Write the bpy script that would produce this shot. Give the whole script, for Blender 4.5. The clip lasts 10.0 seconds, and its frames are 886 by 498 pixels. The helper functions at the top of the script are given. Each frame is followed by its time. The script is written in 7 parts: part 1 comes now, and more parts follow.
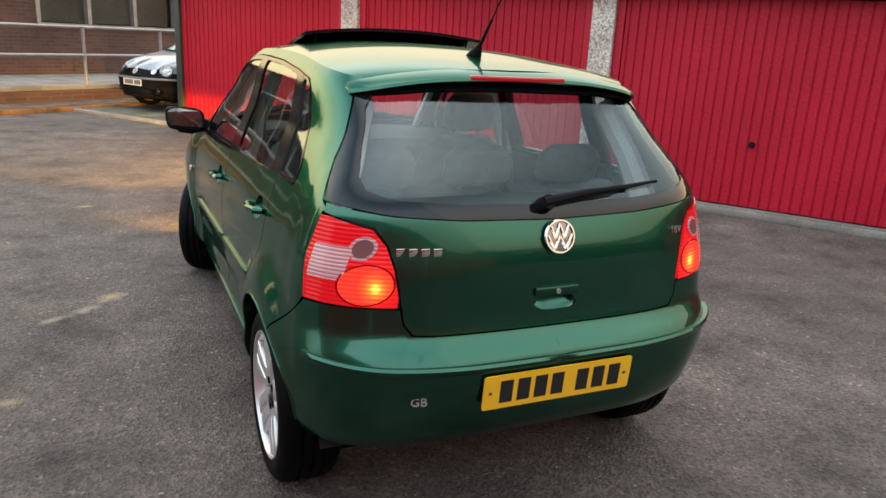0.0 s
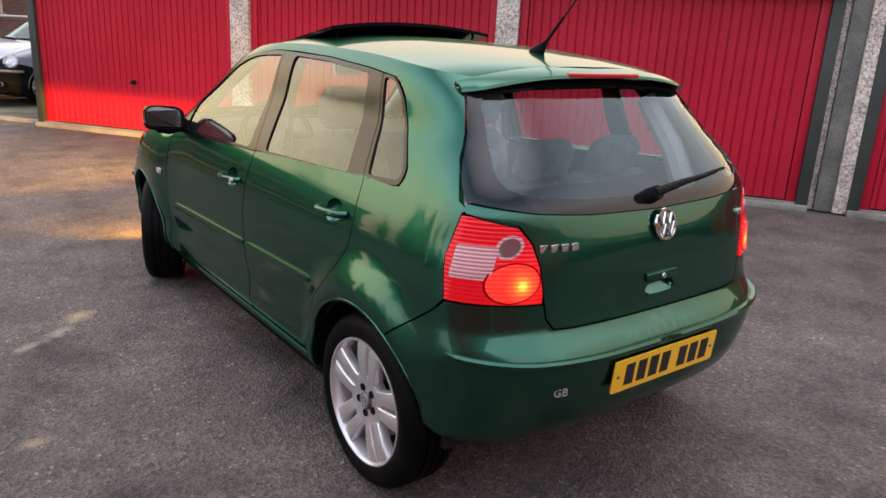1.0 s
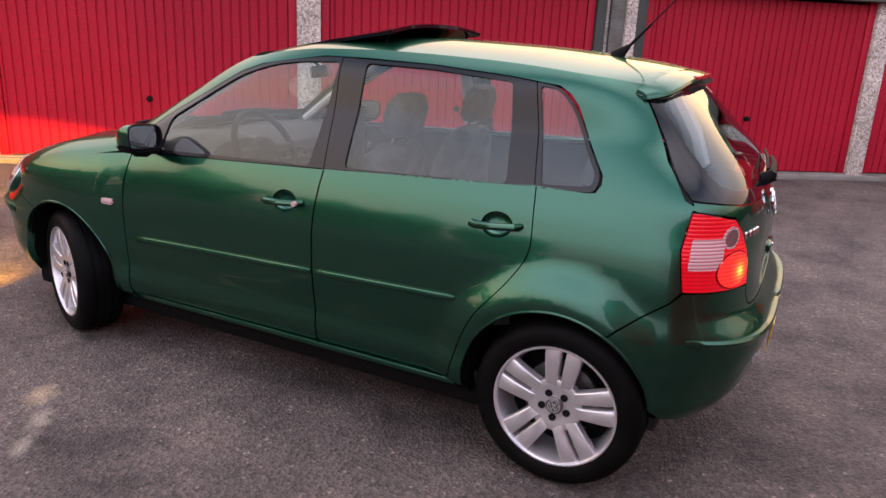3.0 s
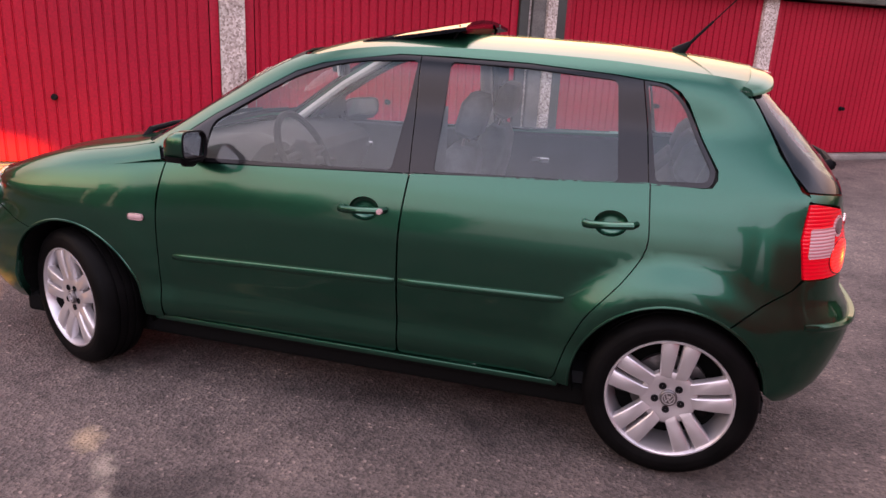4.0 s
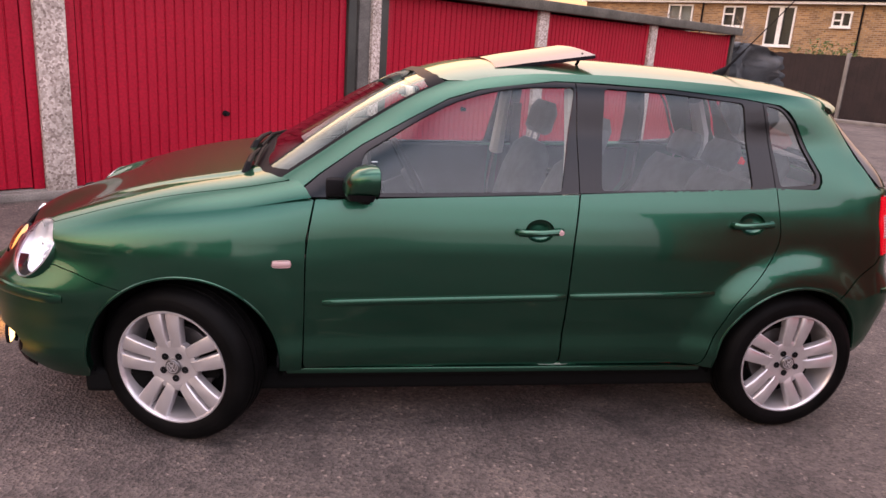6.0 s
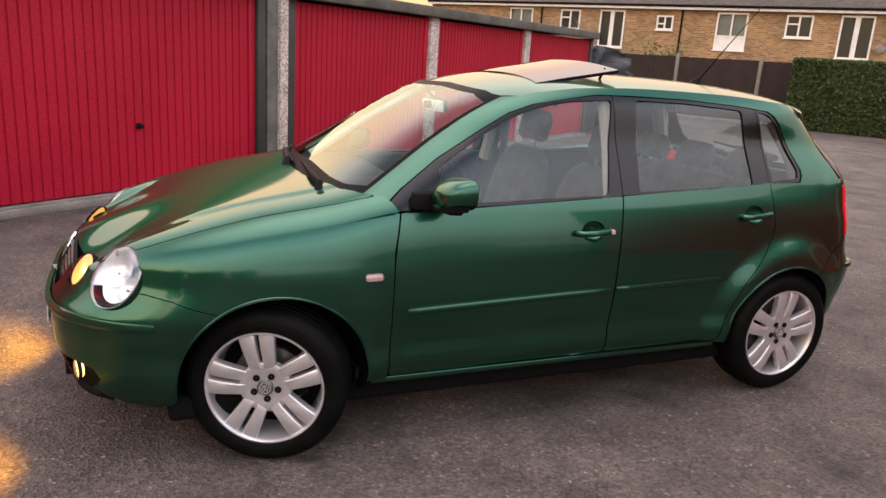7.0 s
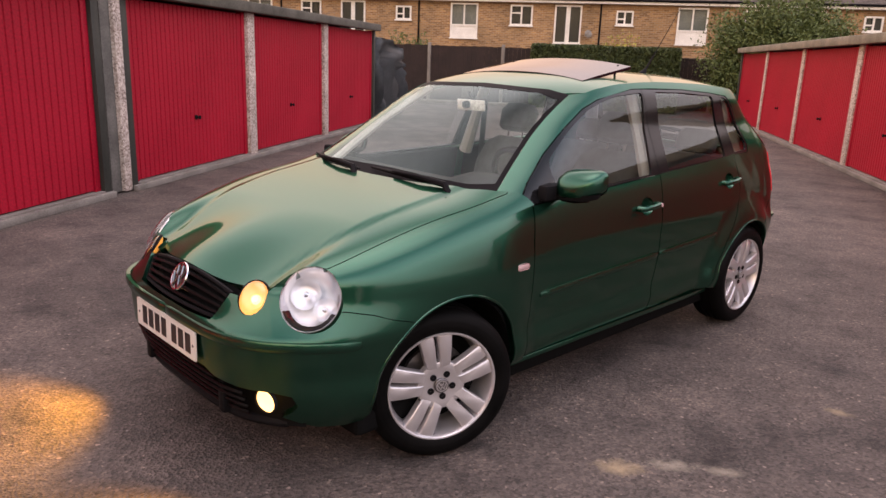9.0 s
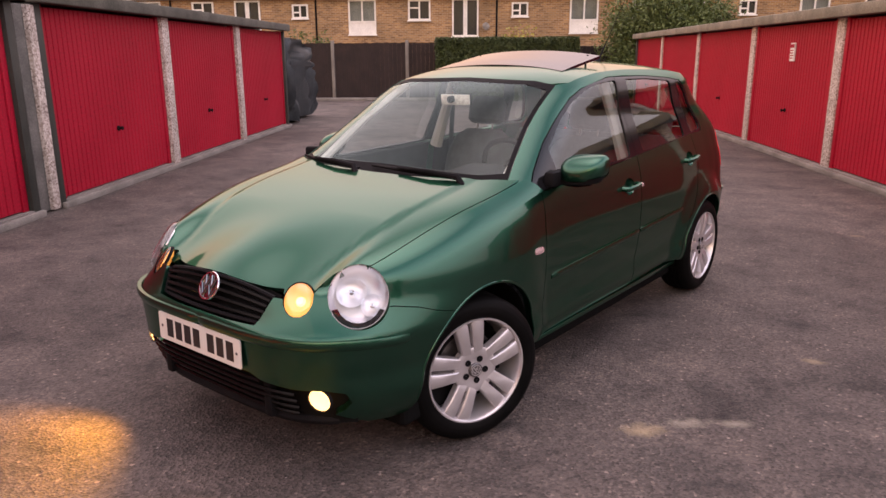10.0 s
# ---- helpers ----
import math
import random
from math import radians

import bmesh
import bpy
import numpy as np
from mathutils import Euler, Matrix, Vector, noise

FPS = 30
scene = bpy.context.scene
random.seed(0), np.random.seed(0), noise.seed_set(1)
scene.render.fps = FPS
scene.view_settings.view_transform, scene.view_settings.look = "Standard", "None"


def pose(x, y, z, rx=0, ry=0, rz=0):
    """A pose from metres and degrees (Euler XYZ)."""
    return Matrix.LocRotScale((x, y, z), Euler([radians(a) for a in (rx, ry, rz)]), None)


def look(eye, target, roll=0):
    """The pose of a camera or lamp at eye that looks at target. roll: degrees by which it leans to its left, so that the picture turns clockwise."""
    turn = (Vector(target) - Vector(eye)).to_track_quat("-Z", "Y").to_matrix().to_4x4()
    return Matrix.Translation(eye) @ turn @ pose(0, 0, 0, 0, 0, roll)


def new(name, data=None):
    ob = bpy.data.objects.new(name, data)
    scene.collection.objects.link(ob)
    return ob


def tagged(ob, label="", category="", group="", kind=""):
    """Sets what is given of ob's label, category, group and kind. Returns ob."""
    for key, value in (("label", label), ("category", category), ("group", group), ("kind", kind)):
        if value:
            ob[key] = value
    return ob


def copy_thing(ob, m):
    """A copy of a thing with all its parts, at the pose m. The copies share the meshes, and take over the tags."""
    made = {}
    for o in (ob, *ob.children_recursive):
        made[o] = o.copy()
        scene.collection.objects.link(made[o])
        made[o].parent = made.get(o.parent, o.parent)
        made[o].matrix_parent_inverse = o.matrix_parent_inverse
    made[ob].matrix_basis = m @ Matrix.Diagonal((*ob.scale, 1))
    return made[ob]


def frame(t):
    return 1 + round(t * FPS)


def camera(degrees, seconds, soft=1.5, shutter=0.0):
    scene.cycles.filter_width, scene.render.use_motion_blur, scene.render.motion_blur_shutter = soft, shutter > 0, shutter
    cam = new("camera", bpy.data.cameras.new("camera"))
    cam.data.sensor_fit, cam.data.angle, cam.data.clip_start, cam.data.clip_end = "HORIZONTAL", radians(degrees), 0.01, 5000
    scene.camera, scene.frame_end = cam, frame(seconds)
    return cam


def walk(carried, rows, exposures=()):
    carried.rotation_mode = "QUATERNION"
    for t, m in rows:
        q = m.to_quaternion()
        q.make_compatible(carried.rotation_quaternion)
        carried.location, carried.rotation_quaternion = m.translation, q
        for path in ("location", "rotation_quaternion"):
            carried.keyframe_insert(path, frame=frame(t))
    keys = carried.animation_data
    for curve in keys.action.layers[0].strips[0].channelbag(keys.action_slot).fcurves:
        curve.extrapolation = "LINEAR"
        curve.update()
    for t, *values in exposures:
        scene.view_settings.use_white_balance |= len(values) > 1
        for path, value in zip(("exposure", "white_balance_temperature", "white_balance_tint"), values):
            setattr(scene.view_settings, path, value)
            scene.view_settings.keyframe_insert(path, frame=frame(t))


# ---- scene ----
cam = camera(62.3, 10.0)
METRES, EYE, TILT, LEAN, TURN = 8.065, 1.5, 0.0, 0.0, -26.5
ROWS = [
    (0.0, 0.0, 0.0, 0.0, 0.84, -16.03, -2.92),
    (0.5, -0.0538, 0.0017, -0.0011, -5.71, -16.29, -3.0),
    (1.0, -0.1036, 0.0081, -0.0002, -12.03, -16.49, -2.96),
    (1.5, -0.1493, 0.0266, 0.002, -18.05, -16.73, -2.82),
    (2.0, -0.196, 0.042, 0.001, -24.81, -16.72, -2.79),
    (3.5, -0.3235, 0.1365, 0.0023, -44.36, -16.93, -2.74),
    (4.0, -0.3551, 0.1785, 0.0006, -49.78, -17.06, -2.87),
    (4.5, -0.3863, 0.2204, -0.0004, -55.9, -16.94, -3.22),
    (5.0, -0.4165, 0.2682, 0.0003, -61.86, -16.71, -3.42),
    (5.5, -0.4378, 0.3217, -0.0011, -68.09, -16.27, -3.71),
    (6.0, -0.463, 0.3723, 0.001, -74.64, -15.76, -3.84),
    (7.5, -0.5055, 0.5293, 0.0025, -93.33, -14.67, -3.43),
    (8.0, -0.5039, 0.5823, 0.0016, -99.32, -14.55, -3.29),
    (8.5, -0.5036, 0.6307, 0.0008, -104.53, -14.5, -2.81),
    (9.0, -0.4986, 0.6688, 0.0011, -108.71, -14.63, -2.02),
    (9.5, -0.4869, 0.7032, 0.0016, -113.43, -14.75, -0.9),
    (10.0, -0.488, 0.7266, 0.001, -116.94, -14.83, 0.33),
]
walk(cam, [(t, pose(0, 0, EYE, TILT, LEAN, TURN) @ pose(METRES * x, METRES * y, METRES * z, 90 + pitch, roll, yaw)) for t, x, y, z, yaw, pitch, roll in ROWS],
     [(0.0, 4.30, 6300, 10), (1.5, 4.20, 6250, 28), (3.5, 4.20, 6600, 40), (4.5, 4.40, 6850, 51), (6.0, 4.38, 6950, 42), (7.5, 4.20, 7000, 26), (8.5, 4.12, 7150, 32), (10.0, 4.06, 7150, 43)])

import collections
from mathutils import geometry

# ---------------------------------------------------------------- world and light
SUN_AZ, GLOW_AZ, SUN_EL = 84.0, -32.0, 5.0            # degrees: azimuths of the lighter side and of the yellow glow from +y towards +x, and height
world = bpy.data.worlds.new("dusk_sky")
scene.world = world
world.use_nodes = True
wn, wl = world.node_tree.nodes, world.node_tree.links
sky = wn.new("ShaderNodeTexSky")
sky.sky_type = "NISHITA"
sky.sun_disc = False
sky.sun_elevation = radians(SUN_EL)
sky.sun_rotation = radians(SUN_AZ)
sky.air_density, sky.dust_density, sky.ozone_density = 1.2, 2.5, 1.0
wn["Background"].inputs["Strength"].default_value = 0.005
wl.new(sky.outputs["Color"], wn["Background"].inputs["Color"])
# thin high cloud: a soft veil over the clear sky, pale above the roofs and deeper overhead
veil, both_sky = wn.new("ShaderNodeBackground"), wn.new("ShaderNodeAddShader")
veil.inputs["Strength"].default_value = 0.23
way, height, tone = wn.new("ShaderNodeTexCoord"), wn.new("ShaderNodeSeparateXYZ"), wn.new("ShaderNodeValToRGB")
wl.new(way.outputs["Generated"], height.inputs[0])
wl.new(height.outputs["Z"], tone.inputs["Fac"])
stops = ((0.0, (0.14, 0.100, 0.074, 1)), (1.0, (0.055, 0.10, 0.13, 1)), (0.14, (0.18, 0.130, 0.094, 1)), (0.30, (0.29, 0.235, 0.19, 1)), (0.46, (0.46, 0.47, 0.465, 1)), (0.63, (0.37, 0.44, 0.48, 1)), (0.80, (0.11, 0.175, 0.215, 1)))
for e, (p, c) in zip([tone.color_ramp.elements[0], tone.color_ramp.elements[1]] + [tone.color_ramp.elements.new(q[0]) for q in stops[2:]], stops):
    e.position, e.color = p, c


def sky_math(kind, a, b, c=None):
    n = wn.new("ShaderNodeMath")
    n.operation = kind
    for slot, v in zip(n.inputs, (a, b, c)):
        if v is None:
            continue
        if isinstance(v, (int, float)):
            slot.default_value = v
        else:
            wl.new(v, slot)
    return n.outputs[0]


# brighter towards the sunset than away from it, with a yellow glow low over it
aim, tint, glow, joined, cool, all_sky, aim_glow = (wn.new("ShaderNodeVectorMath") for k in range(7))
aim.operation, tint.operation, glow.operation, joined.operation, cool.operation, all_sky.operation = "DOT_PRODUCT", "SCALE", "SCALE", "ADD", "SCALE", "ADD"
aim.inputs[1].default_value = (math.sin(radians(SUN_AZ)), math.cos(radians(SUN_AZ)), 0)
wl.new(way.outputs["Generated"], aim.inputs[0])
aim_glow.operation = "DOT_PRODUCT"
aim_glow.inputs[1].default_value = (math.sin(radians(GLOW_AZ)), math.cos(radians(GLOW_AZ)), 0)
wl.new(way.outputs["Generated"], aim_glow.inputs[0])
towards = sky_math("MAXIMUM", aim_glow.outputs["Value"], 0.0)
low = sky_math("MULTIPLY", sky_math("POWER", sky_math("MAXIMUM", sky_math("SUBTRACT", 1.0, height.outputs["Z"]), 0.0), 1.6),
               sky_math("MINIMUM", sky_math("MAXIMUM", sky_math("MULTIPLY_ADD", height.outputs["Z"], 3.0, 0.25), 0.0), 1.0))
cloud = wn.new("ShaderNodeTexNoise")
cloud.inputs["Scale"].default_value, cloud.inputs["Detail"].default_value = 2.6, 3.0
wl.new(way.outputs["Generated"], cloud.inputs["Vector"])
streak = sky_math("MULTIPLY_ADD", cloud.outputs["Fac"], 0.5, 0.75)
wl.new(tone.outputs["Color"], tint.inputs[0])
wl.new(sky_math("MULTIPLY", sky_math("MULTIPLY_ADD", aim.outputs["Value"], -0.12, 0.98), streak), tint.inputs["Scale"])
glow.inputs[0].default_value = (1.0, 0.76, 0.28)
wl.new(sky_math("MULTIPLY", sky_math("MULTIPLY", sky_math("POWER", towards, 6.0), low), 1.1), glow.inputs["Scale"])
# cooler and bluer away from the sunset
cool.inputs[0].default_value = (0.18, 0.33, 0.44)
wl.new(sky_math("MULTIPLY", sky_math("MAXIMUM", sky_math("MULTIPLY", aim.outputs["Value"], -1.0), 0.0), low), cool.inputs["Scale"])
wl.new(tint.outputs[0], joined.inputs[0])
wl.new(glow.outputs[0], joined.inputs[1])
wl.new(joined.outputs[0], all_sky.inputs[0])
wl.new(cool.outputs[0], all_sky.inputs[1])
wl.new(all_sky.outputs[0], veil.inputs["Color"])
wl.new(wn["Background"].outputs[0], both_sky.inputs[0])
wl.new(veil.outputs[0], both_sky.inputs[1])
wl.new(both_sky.outputs[0], wn["World Output"].inputs["Surface"])

sun = new("sun", bpy.data.lights.new("sun", "SUN"))
sun.data.energy = 0.095
sun.data.angle = radians(150)
sun.data.color = (1.0, 0.72, 0.46)
az, el = radians(SUN_AZ), radians(16)
sun.matrix_world = look((0, 0, 0), (-math.sin(az) * math.cos(el), -math.cos(az) * math.cos(el), -math.sin(el)))
sun.location = (0, 0, 20)


# ---------------------------------------------------------------- materials
def material(name, colour, rough=0.6, metal=0.0, coat=0.0, spec=0.5):
    m = bpy.data.materials.new(name)
    m.use_nodes = True
    b = m.node_tree.nodes["Principled BSDF"]
    b.inputs["Base Color"].default_value = (*colour, 1)
    b.inputs["Roughness"].default_value = rough
    b.inputs["Metallic"].default_value = metal
    b.inputs["Coat Weight"].default_value = coat
    b.inputs["Specular IOR Level"].default_value = spec
    return m


def node(m, kind, **settings):
    n = m.node_tree.nodes.new(kind)
    for key, value in settings.items():
        if key in n.inputs:
            n.inputs[key].default_value = value
    return n


def noise_tex(m, scale, detail=4.0, rough=0.55):
    co = node(m, "ShaderNodeTexCoord")
    n = node(m, "ShaderNodeTexNoise", Scale=scale, Detail=detail, Roughness=rough)
    m.node_tree.links.new(co.outputs["Object"], n.inputs["Vector"])
    return n


def ramp(m, source, stops):
    r = node(m, "ShaderNodeValToRGB")
    el = r.color_ramp.elements
    while len(el) < len(stops):
        el.new(0.5)
    for e, (p, c) in zip(el, stops):
        e.position, e.color = p, (*c, 1)
    m.node_tree.links.new(source, r.inputs["Fac"])
    return r.outputs["Color"]


def mix_colour(m, a, b, fac, mode="MIX"):
    x = m.node_tree.nodes.new("ShaderNodeMix")
    x.data_type, x.blend_type = "RGBA", mode
    for slot, v in ((0, fac), (6, a), (7, b)):
        if isinstance(v, (int, float)):
            x.inputs[slot].default_value = v
        elif isinstance(v, tuple):
            x.inputs[slot].default_value = (*v, 1)
        else:
            m.node_tree.links.new(v, x.inputs[slot])
    return x.outputs[2]


def set_colour(m, socket):
    m.node_tree.links.new(socket, m.node_tree.nodes["Principled BSDF"].inputs["Base Color"])


def set_bump(m, socket, strength=0.3, distance=0.01):
    b = node(m, "ShaderNodeBump", Strength=strength, Distance=distance)
    m.node_tree.links.new(socket, b.inputs["Height"])
    m.node_tree.links.new(b.outputs["Normal"], m.node_tree.nodes["Principled BSDF"].inputs["Normal"])


def mottled(name, c1, c2, scale, rough=0.8, bump=0.3, dist=0.005, fine=60.0, metal=0.0):
    """Two colours over large stains, with a fine grain in colour and relief."""
    m = material(name, c1, rough, metal)
    big, small = noise_tex(m, scale, 5), noise_tex(m, fine, 3)
    col = ramp(m, big.outputs["Fac"], ((0.35, c1), (0.68, c2)))
    grain = ramp(m, small.outputs["Fac"], ((0.3, (0.72, 0.72, 0.72)), (0.7, (1.2, 1.2, 1.2))))
    set_colour(m, mix_colour(m, col, grain, 1.0, "MULTIPLY"))
    set_bump(m, small.outputs["Fac"], bump, dist)
    return m


def emitter(name, colour, strength):
    m = material(name, colour, 0.3)
    b = m.node_tree.nodes["Principled BSDF"]
    b.inputs["Emission Color"].default_value = (*colour, 1)
    b.inputs["Emission Strength"].default_value = strength
    return m


def pane_material(name, tint, gloss_tint=(1, 1, 1), ior=1.52, steep=5.0):
    """Thin glass: lets light through with a tint, and mirrors by Fresnel."""
    m = bpy.data.materials.new(name)
    m.use_nodes = True
    nt = m.node_tree
    nt.nodes.remove(nt.nodes["Principled BSDF"])
    tr, gl = nt.nodes.new("ShaderNodeBsdfTransparent"), nt.nodes.new("ShaderNodeBsdfGlossy")
    tr.inputs["Color"].default_value, gl.inputs["Color"].default_value = (*tint, 1), (*gloss_tint, 1)
    gl.inputs["Roughness"].default_value = 0.01
    # mirrors more the flatter it is seen, alike from both sides
    lw, p5, f0, mx = nt.nodes.new("ShaderNodeLayerWeight"), nt.nodes.new("ShaderNodeMath"), nt.nodes.new("ShaderNodeMath"), nt.nodes.new("ShaderNodeMixShader")
    lw.inputs["Blend"].default_value = 0.5
    p5.operation, f0.operation = "POWER", "MULTIPLY_ADD"
    p5.inputs[1].default_value = steep
    base = ((ior - 1) / (ior + 1)) ** 2
    f0.inputs[1].default_value, f0.inputs[2].default_value = 1 - base, base
    nt.links.new(lw.outputs["Facing"], p5.inputs[0])
    nt.links.new(p5.outputs[0], f0.inputs[0])
    nt.links.new(f0.outputs[0], mx.inputs[0])
    nt.links.new(tr.outputs[0], mx.inputs[1])
    nt.links.new(gl.outputs[0], mx.inputs[2])
    nt.links.new(mx.outputs[0], nt.nodes["Material Output"].inputs["Surface"])
    return m


def stain(m, colour, base, x, y, along, across, turn, strength):
    """Lays a ragged patch of a colour over base, round a place on the ground."""
    nt = m.node_tree
    geo, mp = node(m, "ShaderNodeNewGeometry"), node(m, "ShaderNodeMapping")
    mp.vector_type = "TEXTURE"
    mp.inputs["Location"].default_value, mp.inputs["Rotation"].default_value = (x, y, 0), (0, 0, radians(turn))
    mp.inputs["Scale"].default_value = (along, across, 1)
    nt.links.new(geo.outputs["Position"], mp.inputs["Vector"])
    ln = node(m, "ShaderNodeVectorMath")
    ln.operation = "LENGTH"
    nt.links.new(mp.outputs[0], ln.inputs[0])
    rag = noise_tex(m, 17.0, 6, 0.75)
    add = node(m, "ShaderNodeMath")
    add.operation = "MULTIPLY_ADD"
    nt.links.new(rag.outputs["Fac"], add.inputs[0])
    add.inputs[1].default_value = 1.5
    nt.links.new(ln.outputs["Value"], add.inputs[2])
    k = ramp(m, add.outputs[0], ((0.0, (strength,) * 3), (0.40, (strength * 0.9,) * 3), (0.72, (0, 0, 0))))
    sc = node(m, "ShaderNodeMath")
    sc.operation = "MULTIPLY"
    sc.inputs[1].default_value = 0.48
    nt.links.new(add.outputs[0], sc.inputs[0])
    nt.links.new(sc.outputs[0], k.node.inputs["Fac"])
    return mix_colour(m, base, colour, k)


def asphalt_material():
    m = material("asphalt", (0.05, 0.05, 0.05), 0.75)
    m.node_tree.nodes["Principled BSDF"].inputs["Specular IOR Level"].default_value = 0.35
    big, mid, fine = noise_tex(m, 0.35, 6, 0.6), noise_tex(m, 2.2, 6, 0.68), noise_tex(m, 110, 3, 0.7)
    co = node(m, "ShaderNodeTexCoord")
    chips, grit = node(m, "ShaderNodeTexVoronoi", Scale=85.0), node(m, "ShaderNodeTexVoronoi", Scale=38.0)
    for v in (chips, grit):
        m.node_tree.links.new(co.outputs["Object"], v.inputs["Vector"])
    col = ramp(m, big.outputs["Fac"], ((0.3, (0.056, 0.045, 0.040)), (0.7, (0.116, 0.095, 0.086))))
    blot = ramp(m, mid.outputs["Fac"], ((0.30, (0.42, 0.41, 0.42)), (0.46, (0.95, 0.95, 0.95)), (0.70, (1.55, 1.50, 1.46))))
    col = mix_colour(m, col, blot, 1.0, "MULTIPLY")
    stones = ramp(m, chips.outputs["Color"], ((0.0, (0.30, 0.30, 0.31)), (0.55, (1.0, 1.0, 1.0)), (0.88, (1.5, 1.45, 1.42)), (0.98, (3.4, 3.2, 3.1))))
    col = mix_colour(m, col, stones, 0.85, "MULTIPLY")
    pale = ramp(m, grit.outputs["Color"], ((0.0, (0, 0, 0)), (0.93, (0, 0, 0)), (0.94, (0.7, 0.7, 0.7))))
    near = ramp(m, grit.outputs["Distance"], ((0.10, (1, 1, 1)), (0.22, (0, 0, 0))))
    col = mix_colour(m, col, (0.38, 0.34, 0.32), mix_colour(m, pale, near, 1.0, "MULTIPLY"))
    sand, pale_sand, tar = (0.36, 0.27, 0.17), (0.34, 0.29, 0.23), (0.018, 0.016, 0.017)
    for x, y, a, b, turn, colour, k in ((0.07, 4.31, 0.15, 0.09, 42, sand, 0.95), (-0.06, 4.14, 0.17, 0.07, 42, pale_sand, 0.75), (-0.22, 4.03, 0.13, 0.06, 36, pale_sand, 0.65), (-0.36, 3.13, 0.10, 0.06, 10, sand, 0.6), (-0.04, 6.67, 0.13, 0.07, 0, sand, 0.7),
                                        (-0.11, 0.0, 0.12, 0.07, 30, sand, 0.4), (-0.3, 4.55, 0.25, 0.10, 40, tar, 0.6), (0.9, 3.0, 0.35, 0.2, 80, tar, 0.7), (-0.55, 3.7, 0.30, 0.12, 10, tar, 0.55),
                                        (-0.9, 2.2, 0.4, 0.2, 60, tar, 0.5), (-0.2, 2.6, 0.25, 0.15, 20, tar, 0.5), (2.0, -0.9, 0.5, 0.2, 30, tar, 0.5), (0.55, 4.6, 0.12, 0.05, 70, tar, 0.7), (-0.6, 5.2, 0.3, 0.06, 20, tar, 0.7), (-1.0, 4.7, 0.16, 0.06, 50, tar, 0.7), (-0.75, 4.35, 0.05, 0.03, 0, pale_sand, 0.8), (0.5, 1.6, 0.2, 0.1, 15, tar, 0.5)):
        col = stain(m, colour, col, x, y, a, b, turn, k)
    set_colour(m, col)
    add = node(m, "ShaderNodeMath")
    m.node_tree.links.new(chips.outputs["Distance"], add.inputs[0])
    m.node_tree.links.new(fine.outputs["Fac"], add.inputs[1])
    set_bump(m, add.outputs[0], 0.9, 0.010)
    return m


def paint_material(name, dark, light):
    """Metallic paint under clear lacquer."""
    m = material(name, dark, 0.28, 0.92, 0.8)
    b = m.node_tree.nodes["Principled BSDF"]
    b.inputs["Coat Roughness"].default_value = 0.035
    b.inputs["Coat IOR"].default_value = 1.45
    b.inputs["Specular Tint"].default_value = (0.34, 0.58, 0.45, 1) if dark[1] > 2 * dark[0] else (1, 1, 1, 1)
    fl = noise_tex(m, 1400, 1)
    dust = noise_tex(m, 5, 5)
    set_colour(m, ramp(m, fl.outputs["Fac"], ((0.35, dark), (0.65, light))))
    r = node(m, "ShaderNodeMapRange")
    r.inputs["To Min"].default_value, r.inputs["To Max"].default_value = 0.02, 0.07
    m.node_tree.links.new(dust.outputs["Fac"], r.inputs["Value"])
    m.node_tree.links.new(r.outputs[0], b.inputs["Coat Roughness"])
    return m


def tail_lens_material(name, bulb, base, strength, stops):
    """Red ribbed lens, lit from behind by a bulb at a place in the car's axes (on both sides alike)."""
    m = material(name, base, 0.12)
    nt, b = m.node_tree, m.node_tree.nodes["Principled BSDF"]
    co, both, far = node(m, "ShaderNodeTexCoord"), node(m, "ShaderNodeVectorMath"), node(m, "ShaderNodeVectorMath")
    both.operation, far.operation = "MULTIPLY_ADD", "DISTANCE"
    sep, fold, join = node(m, "ShaderNodeSeparateXYZ"), node(m, "ShaderNodeMath"), node(m, "ShaderNodeCombineXYZ")
    fold.operation = "ABSOLUTE"
    nt.links.new(co.outputs["Object"], sep.inputs[0])
    nt.links.new(sep.outputs["X"], fold.inputs[0])
    nt.links.new(fold.outputs[0], join.inputs["X"])
    nt.links.new(sep.outputs["Y"], join.inputs["Y"])
    nt.links.new(sep.outputs["Z"], join.inputs["Z"])
    nt.links.new(join.outputs[0], far.inputs[0])
    far.inputs[1].default_value = bulb
    wide = node(m, "ShaderNodeMath")
    wide.operation = "MULTIPLY"
    wide.inputs[1].default_value = 8.0
    nt.links.new(far.outputs["Value"], wide.inputs[0])
    glow = ramp(m, wide.outputs[0], stops)
    rib = node(m, "ShaderNodeTexWave", Scale=26.0, Distortion=0.0)
    rib.bands_direction = "Z"
    nt.links.new(co.outputs["Object"], rib.inputs["Vector"])
    shade = ramp(m, rib.outputs["Fac"], ((0.0, (0.55, 0.55, 0.55)), (1.0, (1.15, 1.15, 1.15))))
    nt.links.new(mix_colour(m, glow, shade, 1.0, "MULTIPLY"), b.inputs["Emission Color"])
    b.inputs["Emission Strength"].default_value = strength
    b.inputs["Specular IOR Level"].default_value = 0.3
    set_bump(m, rib.outputs["Fac"], 0.35, 0.002)
    return m


